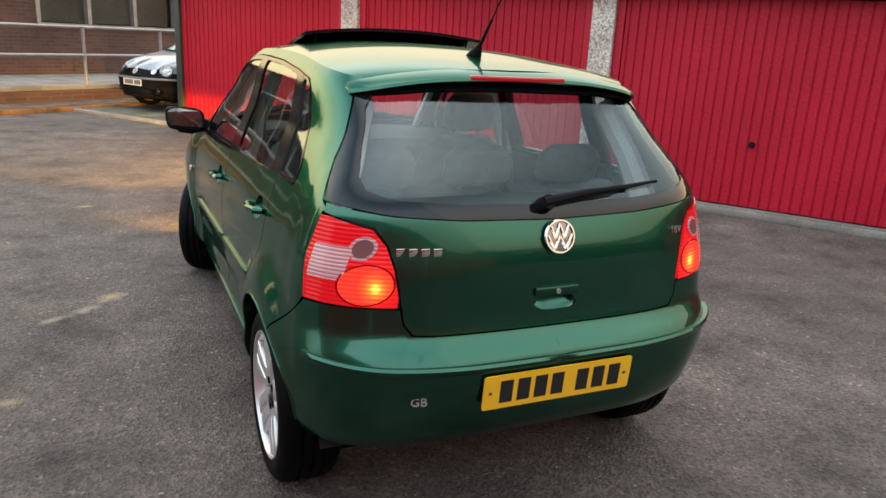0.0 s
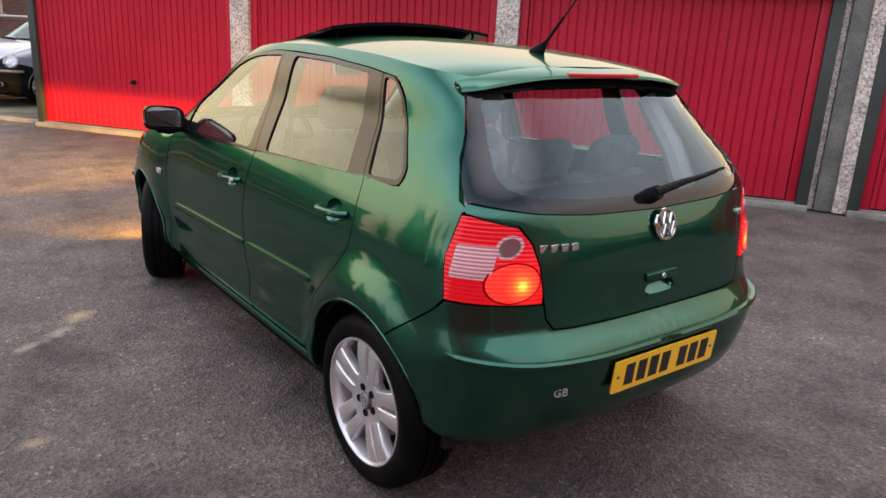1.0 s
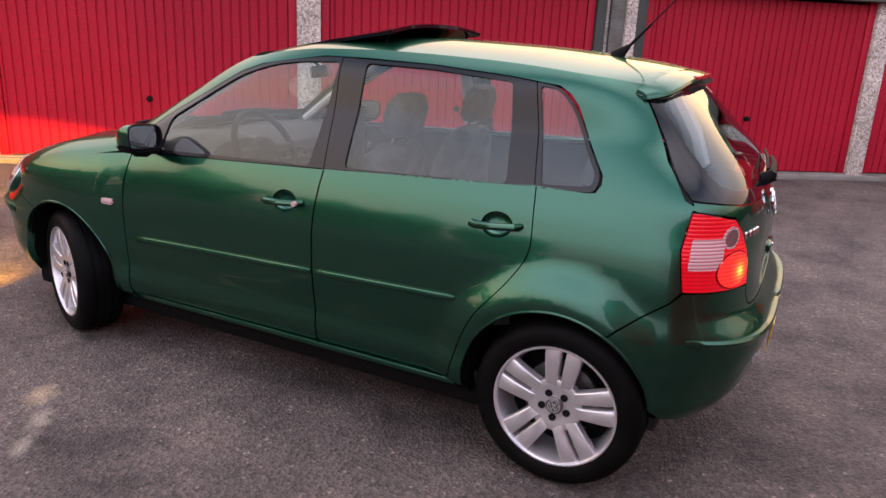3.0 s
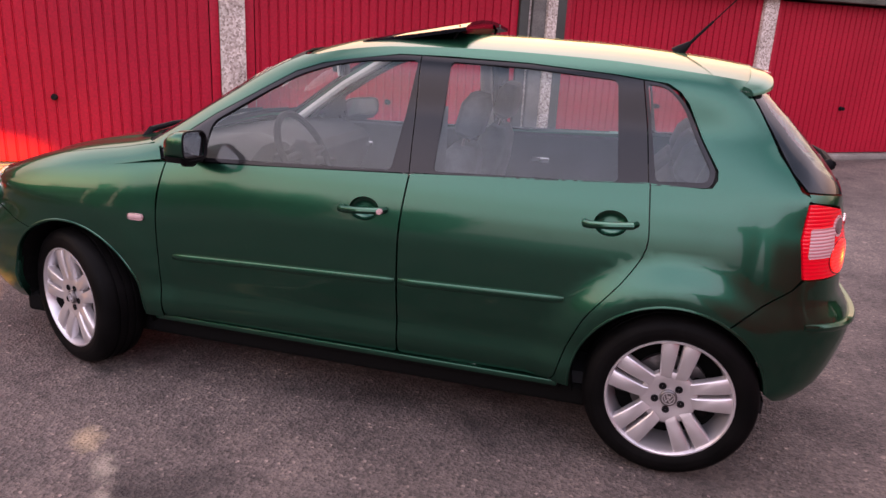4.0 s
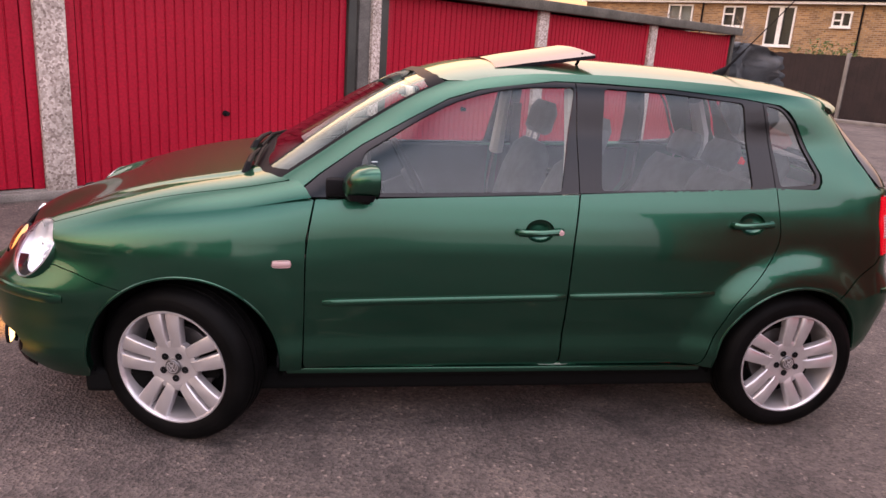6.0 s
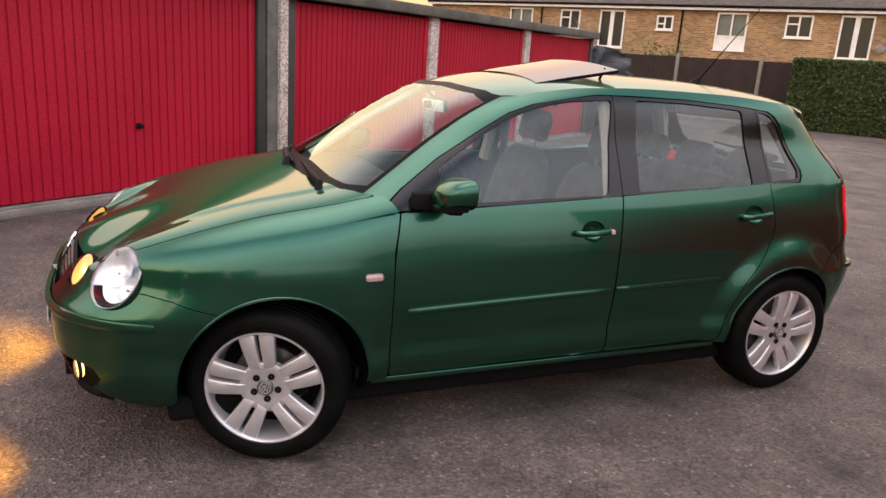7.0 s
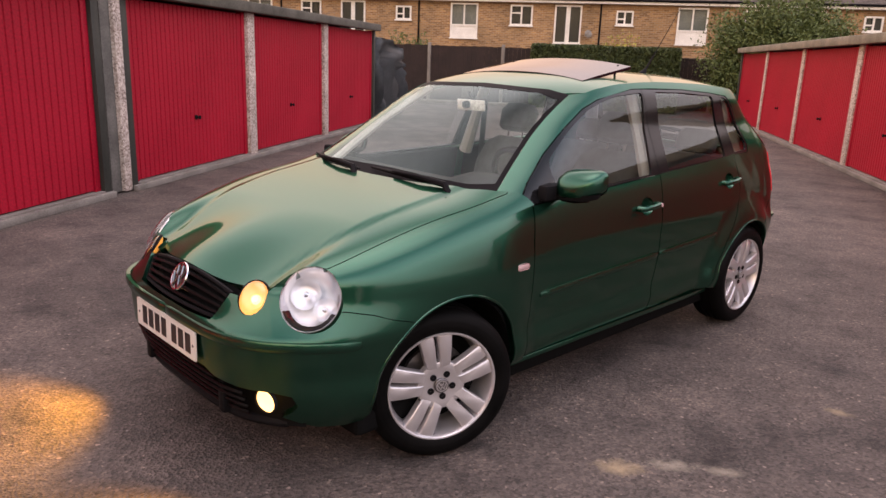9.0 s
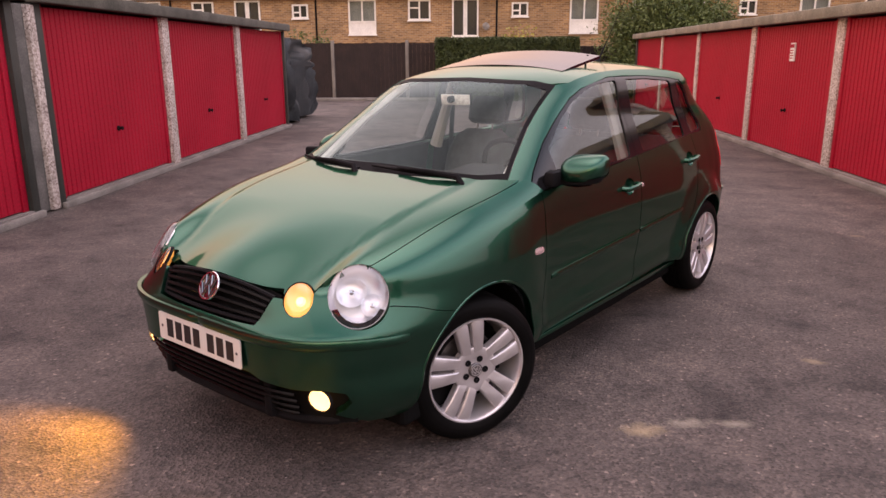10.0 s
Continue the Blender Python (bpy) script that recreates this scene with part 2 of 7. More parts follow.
def brick_material(name, c1, c2, mortar, scale=1.0):
    m = material(name, c1, 0.9)
    co, mp = node(m, "ShaderNodeTexCoord"), node(m, "ShaderNodeTexBrick", Scale=scale)
    mp.inputs["Color1"].default_value, mp.inputs["Color2"].default_value = (*c1, 1), (*c2, 1)
    mp.inputs["Mortar"].default_value = (*mortar, 1)
    mp.inputs["Brick Width"].default_value, mp.inputs["Row Height"].default_value = 0.225, 0.075
    mp.inputs["Mortar Size"].default_value = 0.010
    mp.inputs["Bias"].default_value = -0.1
    sx, cx = node(m, "ShaderNodeSeparateXYZ"), node(m, "ShaderNodeCombineXYZ")
    m.node_tree.links.new(co.outputs["Object"], sx.inputs[0])
    m.node_tree.links.new(sx.outputs["Y"], cx.inputs["X"])
    m.node_tree.links.new(sx.outputs["Z"], cx.inputs["Y"])
    m.node_tree.links.new(cx.outputs[0], mp.inputs["Vector"])
    big = noise_tex(m, 0.8, 5)
    var = ramp(m, big.outputs["Fac"], ((0.3, (0.7, 0.7, 0.7)), (0.7, (1.25, 1.2, 1.15))))
    set_colour(m, mix_colour(m, mp.outputs["Color"], var, 1.0, "MULTIPLY"))
    set_bump(m, mp.outputs["Fac"], -0.4, 0.01)
    return m


M_ASPHALT = asphalt_material()
M_PAINT = paint_material("green_metallic_paint", (0.008, 0.064, 0.039), (0.014, 0.096, 0.060))
M_BLACK = mottled("black_trim_plastic", (0.008, 0.008, 0.009), (0.014, 0.013, 0.014), 3, 0.42, 0.05, 0.0006, 300)
M_BLACK.node_tree.nodes["Principled BSDF"].inputs["Specular IOR Level"].default_value = 0.015
M_GLAZEDBLACK = material("black_glass_print", (0.006, 0.007, 0.008), 0.05, 0, 0.0, 0.35)
M_SUNGLASS = material("dark_sunroof_glass", (0.006, 0.006, 0.009), 0.03, 0, 0.0, 0.3)
M_FRAMEBLACK = material("semi_gloss_black_frame", (0.007, 0.007, 0.008), 0.13, 0, 0.0, 0.30)
M_DARK = material("dark_underside", (0.005, 0.005, 0.005), 0.9, spec=0.05)
M_RUBBER = mottled("tyre_rubber", (0.0025, 0.0025, 0.0025), (0.0055, 0.005, 0.005), 8, 0.55, 0.15, 0.001, 200)
M_RUBBER.node_tree.nodes["Principled BSDF"].inputs["Specular IOR Level"].default_value = 0.05
M_ALLOY = material("silver_alloy", (0.60, 0.57, 0.58), 0.34, 0.7, 0.3)
M_CHROME = material("chrome", (0.75, 0.75, 0.77), 0.08, 1.0)
M_DARKCHROME = material("darkened_chrome", (0.30, 0.29, 0.29), 0.14, 1.0)
M_STEEL = material("brake_steel", (0.16, 0.15, 0.15), 0.45, 0.9)
M_GLASS = pane_material("tinted_window_glass", (0.80, 0.85, 0.85), (0.90, 1.0, 1.0), 1.56, 3.9)
M_SCREEN = pane_material("windscreen_glass", (0.84, 0.90, 0.87), (0.80, 1.0, 0.97), 1.40)
M_REARGLASS = pane_material("rear_window_glass", (0.74, 0.82, 0.83), (0.80, 0.96, 1.0), 1.58)
M_LENS = pane_material("clear_lamp_lens", (0.92, 0.93, 0.95), ior=1.9)
M_REFLECTOR = material("lamp_reflector", (0.78, 0.80, 0.83), 0.42, 1.0)
M_AMBER = emitter("amber_lamp_glow", (1.0, 0.48, 0.09), 0.030)
M_SLAT = material("satin_black_slat", (0.005, 0.005, 0.005), 0.22, 0, 0.0, 0.10)
M_FOG = emitter("fog_lamp_glow", (1.0, 0.64, 0.20), 0.22)
M_AMBERBULB = emitter("amber_bulb_glow", (1.0, 0.74, 0.30), 0.10)
# lenses of unlit lamps; the faint emission only lifts their red
M_REDLENS = emitter("red_lamp_lens", (0.30, 0.006, 0.008), 0.012)
M_REDLENS.node_tree.nodes["Principled BSDF"].inputs["Roughness"].default_value = 0.15
BULB = (0.553, -0.510, 0.828)
M_TAIL = tail_lens_material("ribbed_red_tail_lens", BULB, (0.42, 0.004, 0.008), 0.055, ((0.0, (1.0, 0.05, 0.02)), (0.45, (0.75, 0.015, 0.012)), (0.70, (0.42, 0.006, 0.008)), (1.0, (0.30, 0.004, 0.006))))
M_LITLENS = tail_lens_material("lit_red_lens", BULB, (0.42, 0.010, 0.006), 0.17, ((0.0, (1.0, 0.74, 0.16)), (0.06, (1.0, 0.40, 0.04)), (0.14, (1.0, 0.13, 0.014)), (0.25, (1.0, 0.045, 0.010)), (0.42, (0.75, 0.016, 0.008))))
M_REDRIM = material("dark_red_lens_rim", (0.16, 0.002, 0.004), 0.15)
M_FOGLENS = material("grey_round_lens", (0.22, 0.13, 0.13), 0.15, 0.5)
M_RIBLENS = material("pink_ribbed_lens", (0.48, 0.24, 0.25), 0.15, 0, 0.5)
ribs = node(M_RIBLENS, "ShaderNodeTexWave", Scale=30.0)
ribs.bands_direction = "Z"
place = node(M_RIBLENS, "ShaderNodeTexCoord")
M_RIBLENS.node_tree.links.new(place.outputs["Object"], ribs.inputs["Vector"])
set_colour(M_RIBLENS, ramp(M_RIBLENS, ribs.outputs["Fac"], ((0.10, (0.42, 0.12, 0.13)), (0.45, (0.50, 0.30, 0.31)))))
set_bump(M_RIBLENS, ribs.outputs["Fac"], 0.4, 0.002)
M_WHITELENS = material("white_ribbed_lens", (0.46, 0.30, 0.30), 0.18, 0, 0.5)
M_YPLATE = material("yellow_plate", (0.75, 0.42, 0.012), 0.35, 0, 0.3)
M_WPLATE = material("white_plate", (0.62, 0.60, 0.56), 0.35, 0, 0.3)
M_INK = material("black_ink", (0.012, 0.012, 0.014), 0.4)
M_SEAT = mottled("grey_seat_cloth", (0.042, 0.045, 0.047), (0.070, 0.074, 0.077), 12, 0.95, 0.3, 0.002, 400)
M_DASH = mottled("grey_dash_plastic", (0.014, 0.015, 0.016), (0.022, 0.024, 0.026), 6, 0.7, 0.2, 0.001, 500)
M_DASH.node_tree.nodes["Principled BSDF"].inputs["Specular IOR Level"].default_value = 0.2
M_TRIMLIGHT = mottled("pale_headlining", (0.45, 0.44, 0.42), (0.52, 0.51, 0.49), 6, 0.9, 0.1, 0.001, 300)
M_SILVER = paint_material("silver_paint", (0.15, 0.165, 0.19), (0.20, 0.215, 0.24))
M_SILVER.node_tree.nodes["Principled BSDF"].inputs["Metallic"].default_value = 0.12
M_RED = mottled("crimson_door_paint", (0.34, 0.005, 0.020), (0.41, 0.008, 0.026), 0.9, 0.55, 0.06, 0.001, 45)
M_RED.node_tree.nodes["Principled BSDF"].inputs["Specular IOR Level"].default_value = 0.22
M_CONCRETE = mottled("weathered_concrete", (0.15, 0.135, 0.12), (0.25, 0.23, 0.205), 2.5, 0.9, 0.4, 0.004, 70)
M_TIMBER = mottled("weathered_grey_timber", (0.10, 0.095, 0.085), (0.17, 0.16, 0.145), 4, 0.9, 0.4, 0.003, 60)
M_GREENFRAME = mottled("dark_green_steel_frame", (0.018, 0.022, 0.018), (0.03, 0.034, 0.028), 4, 0.6, 0.1, 0.001, 90)
M_MOSSY = mottled("mossy_dark_concrete", (0.045, 0.042, 0.028), (0.13, 0.12, 0.085), 2.0, 0.9, 0.4, 0.004, 50)
M_LITTER = mottled("brown_leaf_litter", (0.045, 0.026, 0.015), (0.16, 0.085, 0.038), 3.0, 0.95, 0.6, 0.02, 26)
M_FASCIA = mottled("mossy_grey_fascia", (0.060, 0.058, 0.046), (0.11, 0.105, 0.085), 3, 0.9, 0.3, 0.003, 60)
M_FASCIAB = mottled("pale_roof_edge", (0.15, 0.14, 0.105), (0.24, 0.22, 0.17), 3, 0.9, 0.3, 0.003, 60)
M_ROOFSHEET = mottled("grey_sheet_roof", (0.16, 0.15, 0.14), (0.24, 0.22, 0.21), 2, 0.9, 0.2, 0.003, 40)
M_BRICK = brick_material("yellow_stock_brick", (0.20, 0.105, 0.042), (0.42, 0.245, 0.105), (0.34, 0.27, 0.20))
M_REDBRICK = brick_material("brown_brick", (0.070, 0.034, 0.028), (0.100, 0.048, 0.036), (0.085, 0.062, 0.053))
M_WHITE = mottled("white_frame_paint", (0.70, 0.69, 0.66), (0.80, 0.79, 0.76), 3, 0.5, 0.05, 0.001, 60)
M_ROOFTILE = mottled("grey_roof_tile", (0.13, 0.12, 0.12), (0.20, 0.18, 0.18), 2, 0.9, 0.4, 0.02, 14)
M_FENCE = mottled("dark_brown_fence", (0.017, 0.010, 0.009), (0.028, 0.016, 0.014), 2.5, 0.9, 0.3, 0.004, 40)
# dark grey that stands in for the shade of unlit rooms
M_ROOMSHADE = material("room_shade", (0.06, 0.06, 0.06), 0.9)
M_CURTAIN = mottled("pale_curtain", (0.38, 0.38, 0.36), (0.5, 0.5, 0.47), 3, 0.9, 0.1, 0.002, 30)
# grey that stands in for the pale reflection in the brown building's panes
M_PANESHEEN = mottled("grey_pane_sheen", (0.12, 0.12, 0.12), (0.19, 0.19, 0.185), 1.5, 0.9, 0.1, 0.002, 20)
M_WINDOW = pane_material("house_window_glass", (0.75, 0.78, 0.78), ior=1.25)
M_RAIL = mottled("pale_galvanised_rail", (0.24, 0.22, 0.22), (0.32, 0.30, 0.29), 4, 0.45, 0.05, 0.001, 80, 0.3)
M_COVER = mottled("grey_vehicle_cover", (0.016, 0.021, 0.024), (0.034, 0.042, 0.046), 3, 0.6, 0.3, 0.01, 18)
M_LEAF = mottled("hedge_leaf", (0.020, 0.038, 0.008), (0.060, 0.088, 0.020), 5, 0.7, 0.2, 0.01, 25)
M_LEAFB = mottled("bush_leaf", (0.040, 0.068, 0.014), (0.120, 0.160, 0.042), 5, 0.7, 0.2, 0.01, 25)
M_LEAFY = mottled("yellow_leaf", (0.22, 0.20, 0.03), (0.35, 0.32, 0.05), 5, 0.7, 0.2, 0.01, 25)
M_BARK = mottled("bare_bark", (0.16, 0.12, 0.09), (0.24, 0.18, 0.13), 5, 0.9, 0.3, 0.01, 40)


def pebble_material():
    m = material("pebbledash", (0.5, 0.45, 0.42), 0.9)
    co = node(m, "ShaderNodeTexCoord")
    v = node(m, "ShaderNodeTexVoronoi", Scale=55.0)
    m.node_tree.links.new(co.outputs["Object"], v.inputs["Vector"])
    col = ramp(m, v.outputs["Color"], ((0.0, (0.16, 0.12, 0.10)), (0.35, (0.36, 0.30, 0.27)), (0.7, (0.55, 0.49, 0.45)), (1.0, (0.7, 0.64, 0.6))))
    big = noise_tex(m, 3, 4)
    set_colour(m, mix_colour(m, col, ramp(m, big.outputs["Fac"], ((0.3, (0.75, 0.73, 0.7)), (0.7, (1.15, 1.12, 1.1)))), 1.0, "MULTIPLY"))
    set_bump(m, v.outputs["Distance"], -0.8, 0.012)
    return m


M_PEBBLE = pebble_material()


# ---------------------------------------------------------------- mesh helpers
def mesh_ob(name, verts, faces, mat, parent=None, label="", normals=None, smooth=False):
    me = bpy.data.meshes.new(name)
    me.from_pydata([tuple(map(float, v)) for v in verts], [], faces)
    me.materials.append(mat)
    if smooth or normals is not None:
        me.polygons.foreach_set("use_smooth", [True] * len(me.polygons))
    if normals is not None:
        me.normals_split_custom_set_from_vertices([tuple(map(float, n)) for n in normals])
    ob = new(name, me)
    ob.parent = parent
    return tagged(ob, label)


def part(name, bm, mat, parent=None, label="", smooth=False):
    """Links a bmesh as one mesh object under a thing or a part."""
    me = bpy.data.meshes.new(name)
    bmesh.ops.recalc_face_normals(bm, faces=bm.faces)
    bm.to_mesh(me)
    bm.free()
    me.materials.append(mat)
    if smooth:
        me.polygons.foreach_set("use_smooth", [True] * len(me.polygons))
        me.set_sharp_from_angle(angle=radians(35))
    ob = new(name, me)
    ob.parent = parent
    return tagged(ob, label)


def thing(name, label, category, m=None, group="", kind=""):
    ob = new(name)
    ob.empty_display_size = 0.1
    if m is not None:
        ob.matrix_world = m
    return tagged(ob, label, category, group, kind)


def box(bm, x0, x1, y0, y1, z0, z1, bevel=0.0, m=None):
    r = bmesh.ops.create_cube(bm, size=1.0, matrix=Matrix.Translation(((x0 + x1) / 2, (y0 + y1) / 2, (z0 + z1) / 2)) @ Matrix.Diagonal((abs(x1 - x0), abs(y1 - y0), abs(z1 - z0), 1)))
    vs = r["verts"]
    if bevel:
        es = list({e for v in vs for e in v.link_edges})
        rr = bmesh.ops.bevel(bm, geom=es, offset=bevel, segments=2, affect="EDGES", profile=0.5)
        vs = list({v for f in rr["faces"] for v in f.verts} | {v for v in vs if v.is_valid})
    if m is not None:
        bmesh.ops.transform(bm, matrix=m, verts=[v for v in vs if v.is_valid])
    return vs


def box_part(name, mat, parent, x0, x1, y0, y1, z0, z1, bevel=0.0, label="", m=None):
    bm = bmesh.new()
    box(bm, x0, x1, y0, y1, z0, z1, bevel)
    if m is not None:
        bmesh.ops.transform(bm, matrix=m, verts=bm.verts)
    return part(name, bm, mat, parent, label, smooth=bevel > 0)


def tube(bm, path, radius, sides=8, caps=True):
    """A round bar along a polyline; radius may be a list."""
    pts = [Vector(p) for p in path]
    rads = radius if isinstance(radius, (list, tuple)) else [radius] * len(pts)
    rings, up = [], None
    for i, p in enumerate(pts):
        d = (pts[min(i + 1, len(pts) - 1)] - pts[max(i - 1, 0)]).normalized()
        if up is None or abs(up.dot(d)) > 0.98:
            up = Vector((0, 0, 1)) if abs(d.z) < 0.9 else Vector((1, 0, 0))
        a = d.cross(up).normalized()
        b = a.cross(d).normalized()
        up = b
        rings.append([bm.verts.new(p + rads[i] * (math.cos(2 * math.pi * k / sides) * a + math.sin(2 * math.pi * k / sides) * b)) for k in range(sides)])
    for r0, r1 in zip(rings, rings[1:]):
        for k in range(sides):
            bm.faces.new((r0[k], r0[(k + 1) % sides], r1[(k + 1) % sides], r1[k]))
    if caps:
        bm.faces.new(rings[0])
        bm.faces.new(rings[-1])


def lathe(bm, profile, axis="x", sides=48, closed=False):
    """Turns a profile of (along the axis, radius) round the axis."""
    rings = []
    for a, r in profile:
        ring = []
        for k in range(sides):
            c, s = math.cos(2 * math.pi * k / sides), math.sin(2 * math.pi * k / sides)
            ring.append(bm.verts.new((a, r * c, r * s) if axis == "x" else (r * c, r * s, a)))
        rings.append(ring)
    pairs = list(zip(rings, rings[1:])) + ([(rings[-1], rings[0])] if closed else [])
    for r0, r1 in pairs:
        for k in range(sides):
            bm.faces.new((r0[k], r0[(k + 1) % sides], r1[(k + 1) % sides], r1[k]))
    return rings


def curve(*pts):
    """A smooth function through (x, y) points."""
    xs, ys = np.array([p[0] for p in pts], float), np.array([p[1] for p in pts], float)
    h, d = np.diff(xs), np.diff(ys) / np.diff(xs)
    t = np.zeros(len(xs))
    t[1:-1] = np.where(d[:-1] * d[1:] > 0, 2 * d[:-1] * d[1:] / np.where(d[:-1] + d[1:] == 0, 1, d[:-1] + d[1:]), 0)
    t[0], t[-1] = d[0], d[-1]

    def f(v):
        v = np.asarray(v, float)
        c = np.clip(v, xs[0], xs[-1])
        i = np.clip(np.searchsorted(xs, c) - 1, 0, len(h) - 1)
        s = (c - xs[i]) / h[i]
        out = (ys[i] * (1 + 2 * s) * (1 - s) ** 2 + ys[i + 1] * s * s * (3 - 2 * s) + h[i] * (t[i] * s * (1 - s) ** 2 - t[i + 1] * s * s * (1 - s)))
        return out + np.where(v < xs[0], (v - xs[0]) * t[0], 0) + np.where(v > xs[-1], (v - xs[-1]) * t[-1], 0)
    return f


def sheet(loops, step):
    """A flat polygon with holes, (u, v) points, cut by a grid. Returns points, faces and the border edges."""
    bm = bmesh.new()
    flat, rims = [], []
    for loop in loops:
        k = len(flat)
        flat += [Vector((u, v)) for u, v in loop]
        rims += [(k + i, k + (i + 1) % len(loop)) for i in range(len(loop))]
    co, es, fs, ov, oe, of = geometry.delaunay_2d_cdt(flat, rims, [], 0, 1e-7)
    ends = np.array([(flat[a][0], flat[a][1], flat[b][0], flat[b][1]) for a, b in rims])
    corners = [bm.verts.new((c[0], c[1], 0)) for c in co]
    for f in fs:
        x, y = sum(co[i][0] for i in f) / 3, sum(co[i][1] for i in f) / 3
        over = (ends[:, 1] > y) != (ends[:, 3] > y)
        at = ends[over, 0] + (y - ends[over, 1]) / (ends[over, 3] - ends[over, 1]) * (ends[over, 2] - ends[over, 0])
        if np.count_nonzero(at > x) % 2:
            bm.faces.new([corners[i] for i in f])
    us, vs2 = [p[0] for p in loops[0]], [p[1] for p in loops[0]]
    for lo, hi, no in ((min(us), max(us), (1, 0, 0)), (min(vs2), max(vs2), (0, 1, 0))):
        n = max(1, int((hi - lo) / step))
        for i in range(1, n):
            k = lo + (hi - lo) * i / n
            bmesh.ops.bisect_plane(bm, geom=bm.verts[:] + bm.edges[:] + bm.faces[:], dist=1e-6, plane_co=(no[0] * k, no[1] * k, 0), plane_no=no)
    bmesh.ops.remove_doubles(bm, verts=bm.verts, dist=1e-6)
    bm.verts.index_update()
    for f in bm.faces:
        f.normal_update()
        if f.normal.z < 0:
            f.normal_flip()
    pts = np.array([v.co[:2] for v in bm.verts])
    faces = [tuple(v.index for v in f.verts) for f in bm.faces]
    border = []
    for f in bm.faces:
        for l in f.loops:
            if len(l.edge.link_faces) == 1:
                border.append((l.vert.index, l.link_loop_next.vert.index))
    bm.free()
    return pts, faces, border


def panel(name, loops, surface, mat, parent, step=0.035, flange=0.014, off=0.0, both=True, centre=False, label="", skip=None, cuts=()):
    """A body panel: a flat pattern laid on a surface, with its edges turned in. surface(u, v) gives x, y, z of the left side.
    both: also the mirrored one; centre: the left half and its mirror in one mesh."""
    pts, faces, border = sheet(loops, step)
    u, v = pts[:, 0], pts[:, 1]
    p = surface(u, v)
    e = 0.004
    du, dv = surface(u + e, v) - surface(u - e, v), surface(u, v + e) - surface(u, v - e)
    n = np.cross(du, dv)
    n /= np.maximum(np.linalg.norm(n, axis=1), 1e-9)[:, None]
    if np.mean(n[:, 0] * (p[:, 0]) + 0.3 * n[:, 1] * (p[:, 1] - 1.3) + n[:, 2] * (p[:, 2] - 0.6)) < 0:
        n = -n
        faces = [tuple(reversed(f)) for f in faces]
        border = [(b, a) for a, b in border]
    p = p + n * off
    if centre:
        p[np.abs(p[:, 0]) < 0.006, 0] = 0.0
    for c, nrm, a, b, ru, rv in cuts:
        d = p - c
        uu, vv = d @ a / ru, d @ b / rv
        rad = np.hypot(uu, vv)
        inside = (rad < 1) & (np.abs(d @ nrm) < 0.12)
        faces = [f for f in faces if not all(inside[i] for i in f)]
        k = np.where(inside, 1 / np.maximum(rad, 0.05) - 1, 0)
        p = p + (uu * k * ru)[:, None] * a + (vv * k * rv)[:, None] * b
        border = [e for e in border if not (inside[e[0]] and inside[e[1]])]
    if cuts:
        # scraps left between two holes go
        root = list(range(len(p)))

        def top_of(i):
            while root[i] != i:
                root[i] = root[root[i]]
                i = root[i]
            return i
        for f in faces:
            for i in f[1:]:
                root[top_of(i)] = top_of(f[0])
        size = collections.Counter(top_of(f[0]) for f in faces)
        keep = max(size, key=size.get)
        faces = [f for f in faces if top_of(f[0]) == keep]
        border = [e for e in border if top_of(e[0]) == keep]
    verts, norms = list(p), list(n)
    if flange:
        top = {}
        for a, b in border:
            if skip is not None and skip(p[a]) and skip(p[b]):
                continue
            quad = []
            for i in (a, b):
                if i not in top:
                    top[i] = len(verts)
                    verts.append(p[i])
                    norms.append((0, 0, 0))
                    verts.append(p[i] - n[i] * flange)
                    norms.append((0, 0, 0))
                quad.append(top[i])
            faces.append((quad[1], quad[0], quad[0] + 1, quad[1] + 1))
    flip = [(-q[0], q[1], q[2]) for q in verts]
    nflip = [(-q[0], q[1], q[2]) for q in norms]
    ffaces = [tuple(reversed(f)) for f in faces]
    if centre:
        k = len(verts)
        return [mesh_ob(name, verts + flip, faces + [tuple(i + k for i in f) for f in ffaces], mat, parent, label, norms + nflip)]
    out = [mesh_ob(name, verts, faces, mat, parent, label, norms)]
    if both:
        out.append(mesh_ob(name, flip, ffaces, mat, parent, label, nflip))
    return out


def arc(cy, cz, r, a0, a1, n=14):
    return [(cy + r * math.cos(radians(a0 + (a1 - a0) * i / n)), cz + r * math.sin(radians(a0 + (a1 - a0) * i / n))) for i in range(n + 1)]


def rounded(pts, r, n=4):
    """Rounds the corners of a polygon; r may be one radius or a list."""
    out = []
    for i, p in enumerate(pts):
        ri = r[i] if isinstance(r, (list, tuple)) else r
        a, b, c = Vector(pts[i - 1]), Vector(p), Vector(pts[(i + 1) % len(pts)])
        if ri <= 0:
            out.append(tuple(p))
            continue
        k = min(ri, (a - b).length * 0.45, (c - b).length * 0.45)
        s, e = b + (a - b).normalized() * k, b + (c - b).normalized() * k
        for j in range(n + 1):
            t = j / n
            out.append(tuple((1 - t) ** 2 * s + 2 * t * (1 - t) * b + t * t * e))
    return out


# ---------------------------------------------------------------- the setting
# The yard's own axes: x along the garage rows, y across the yard.
YARD = pose(0, 0, 0, 0, 0, -56.94)


def in_yard(x, y, z=0.0, turn=0.0):
    return YARD @ pose(x, y, z, 0, 0, turn)


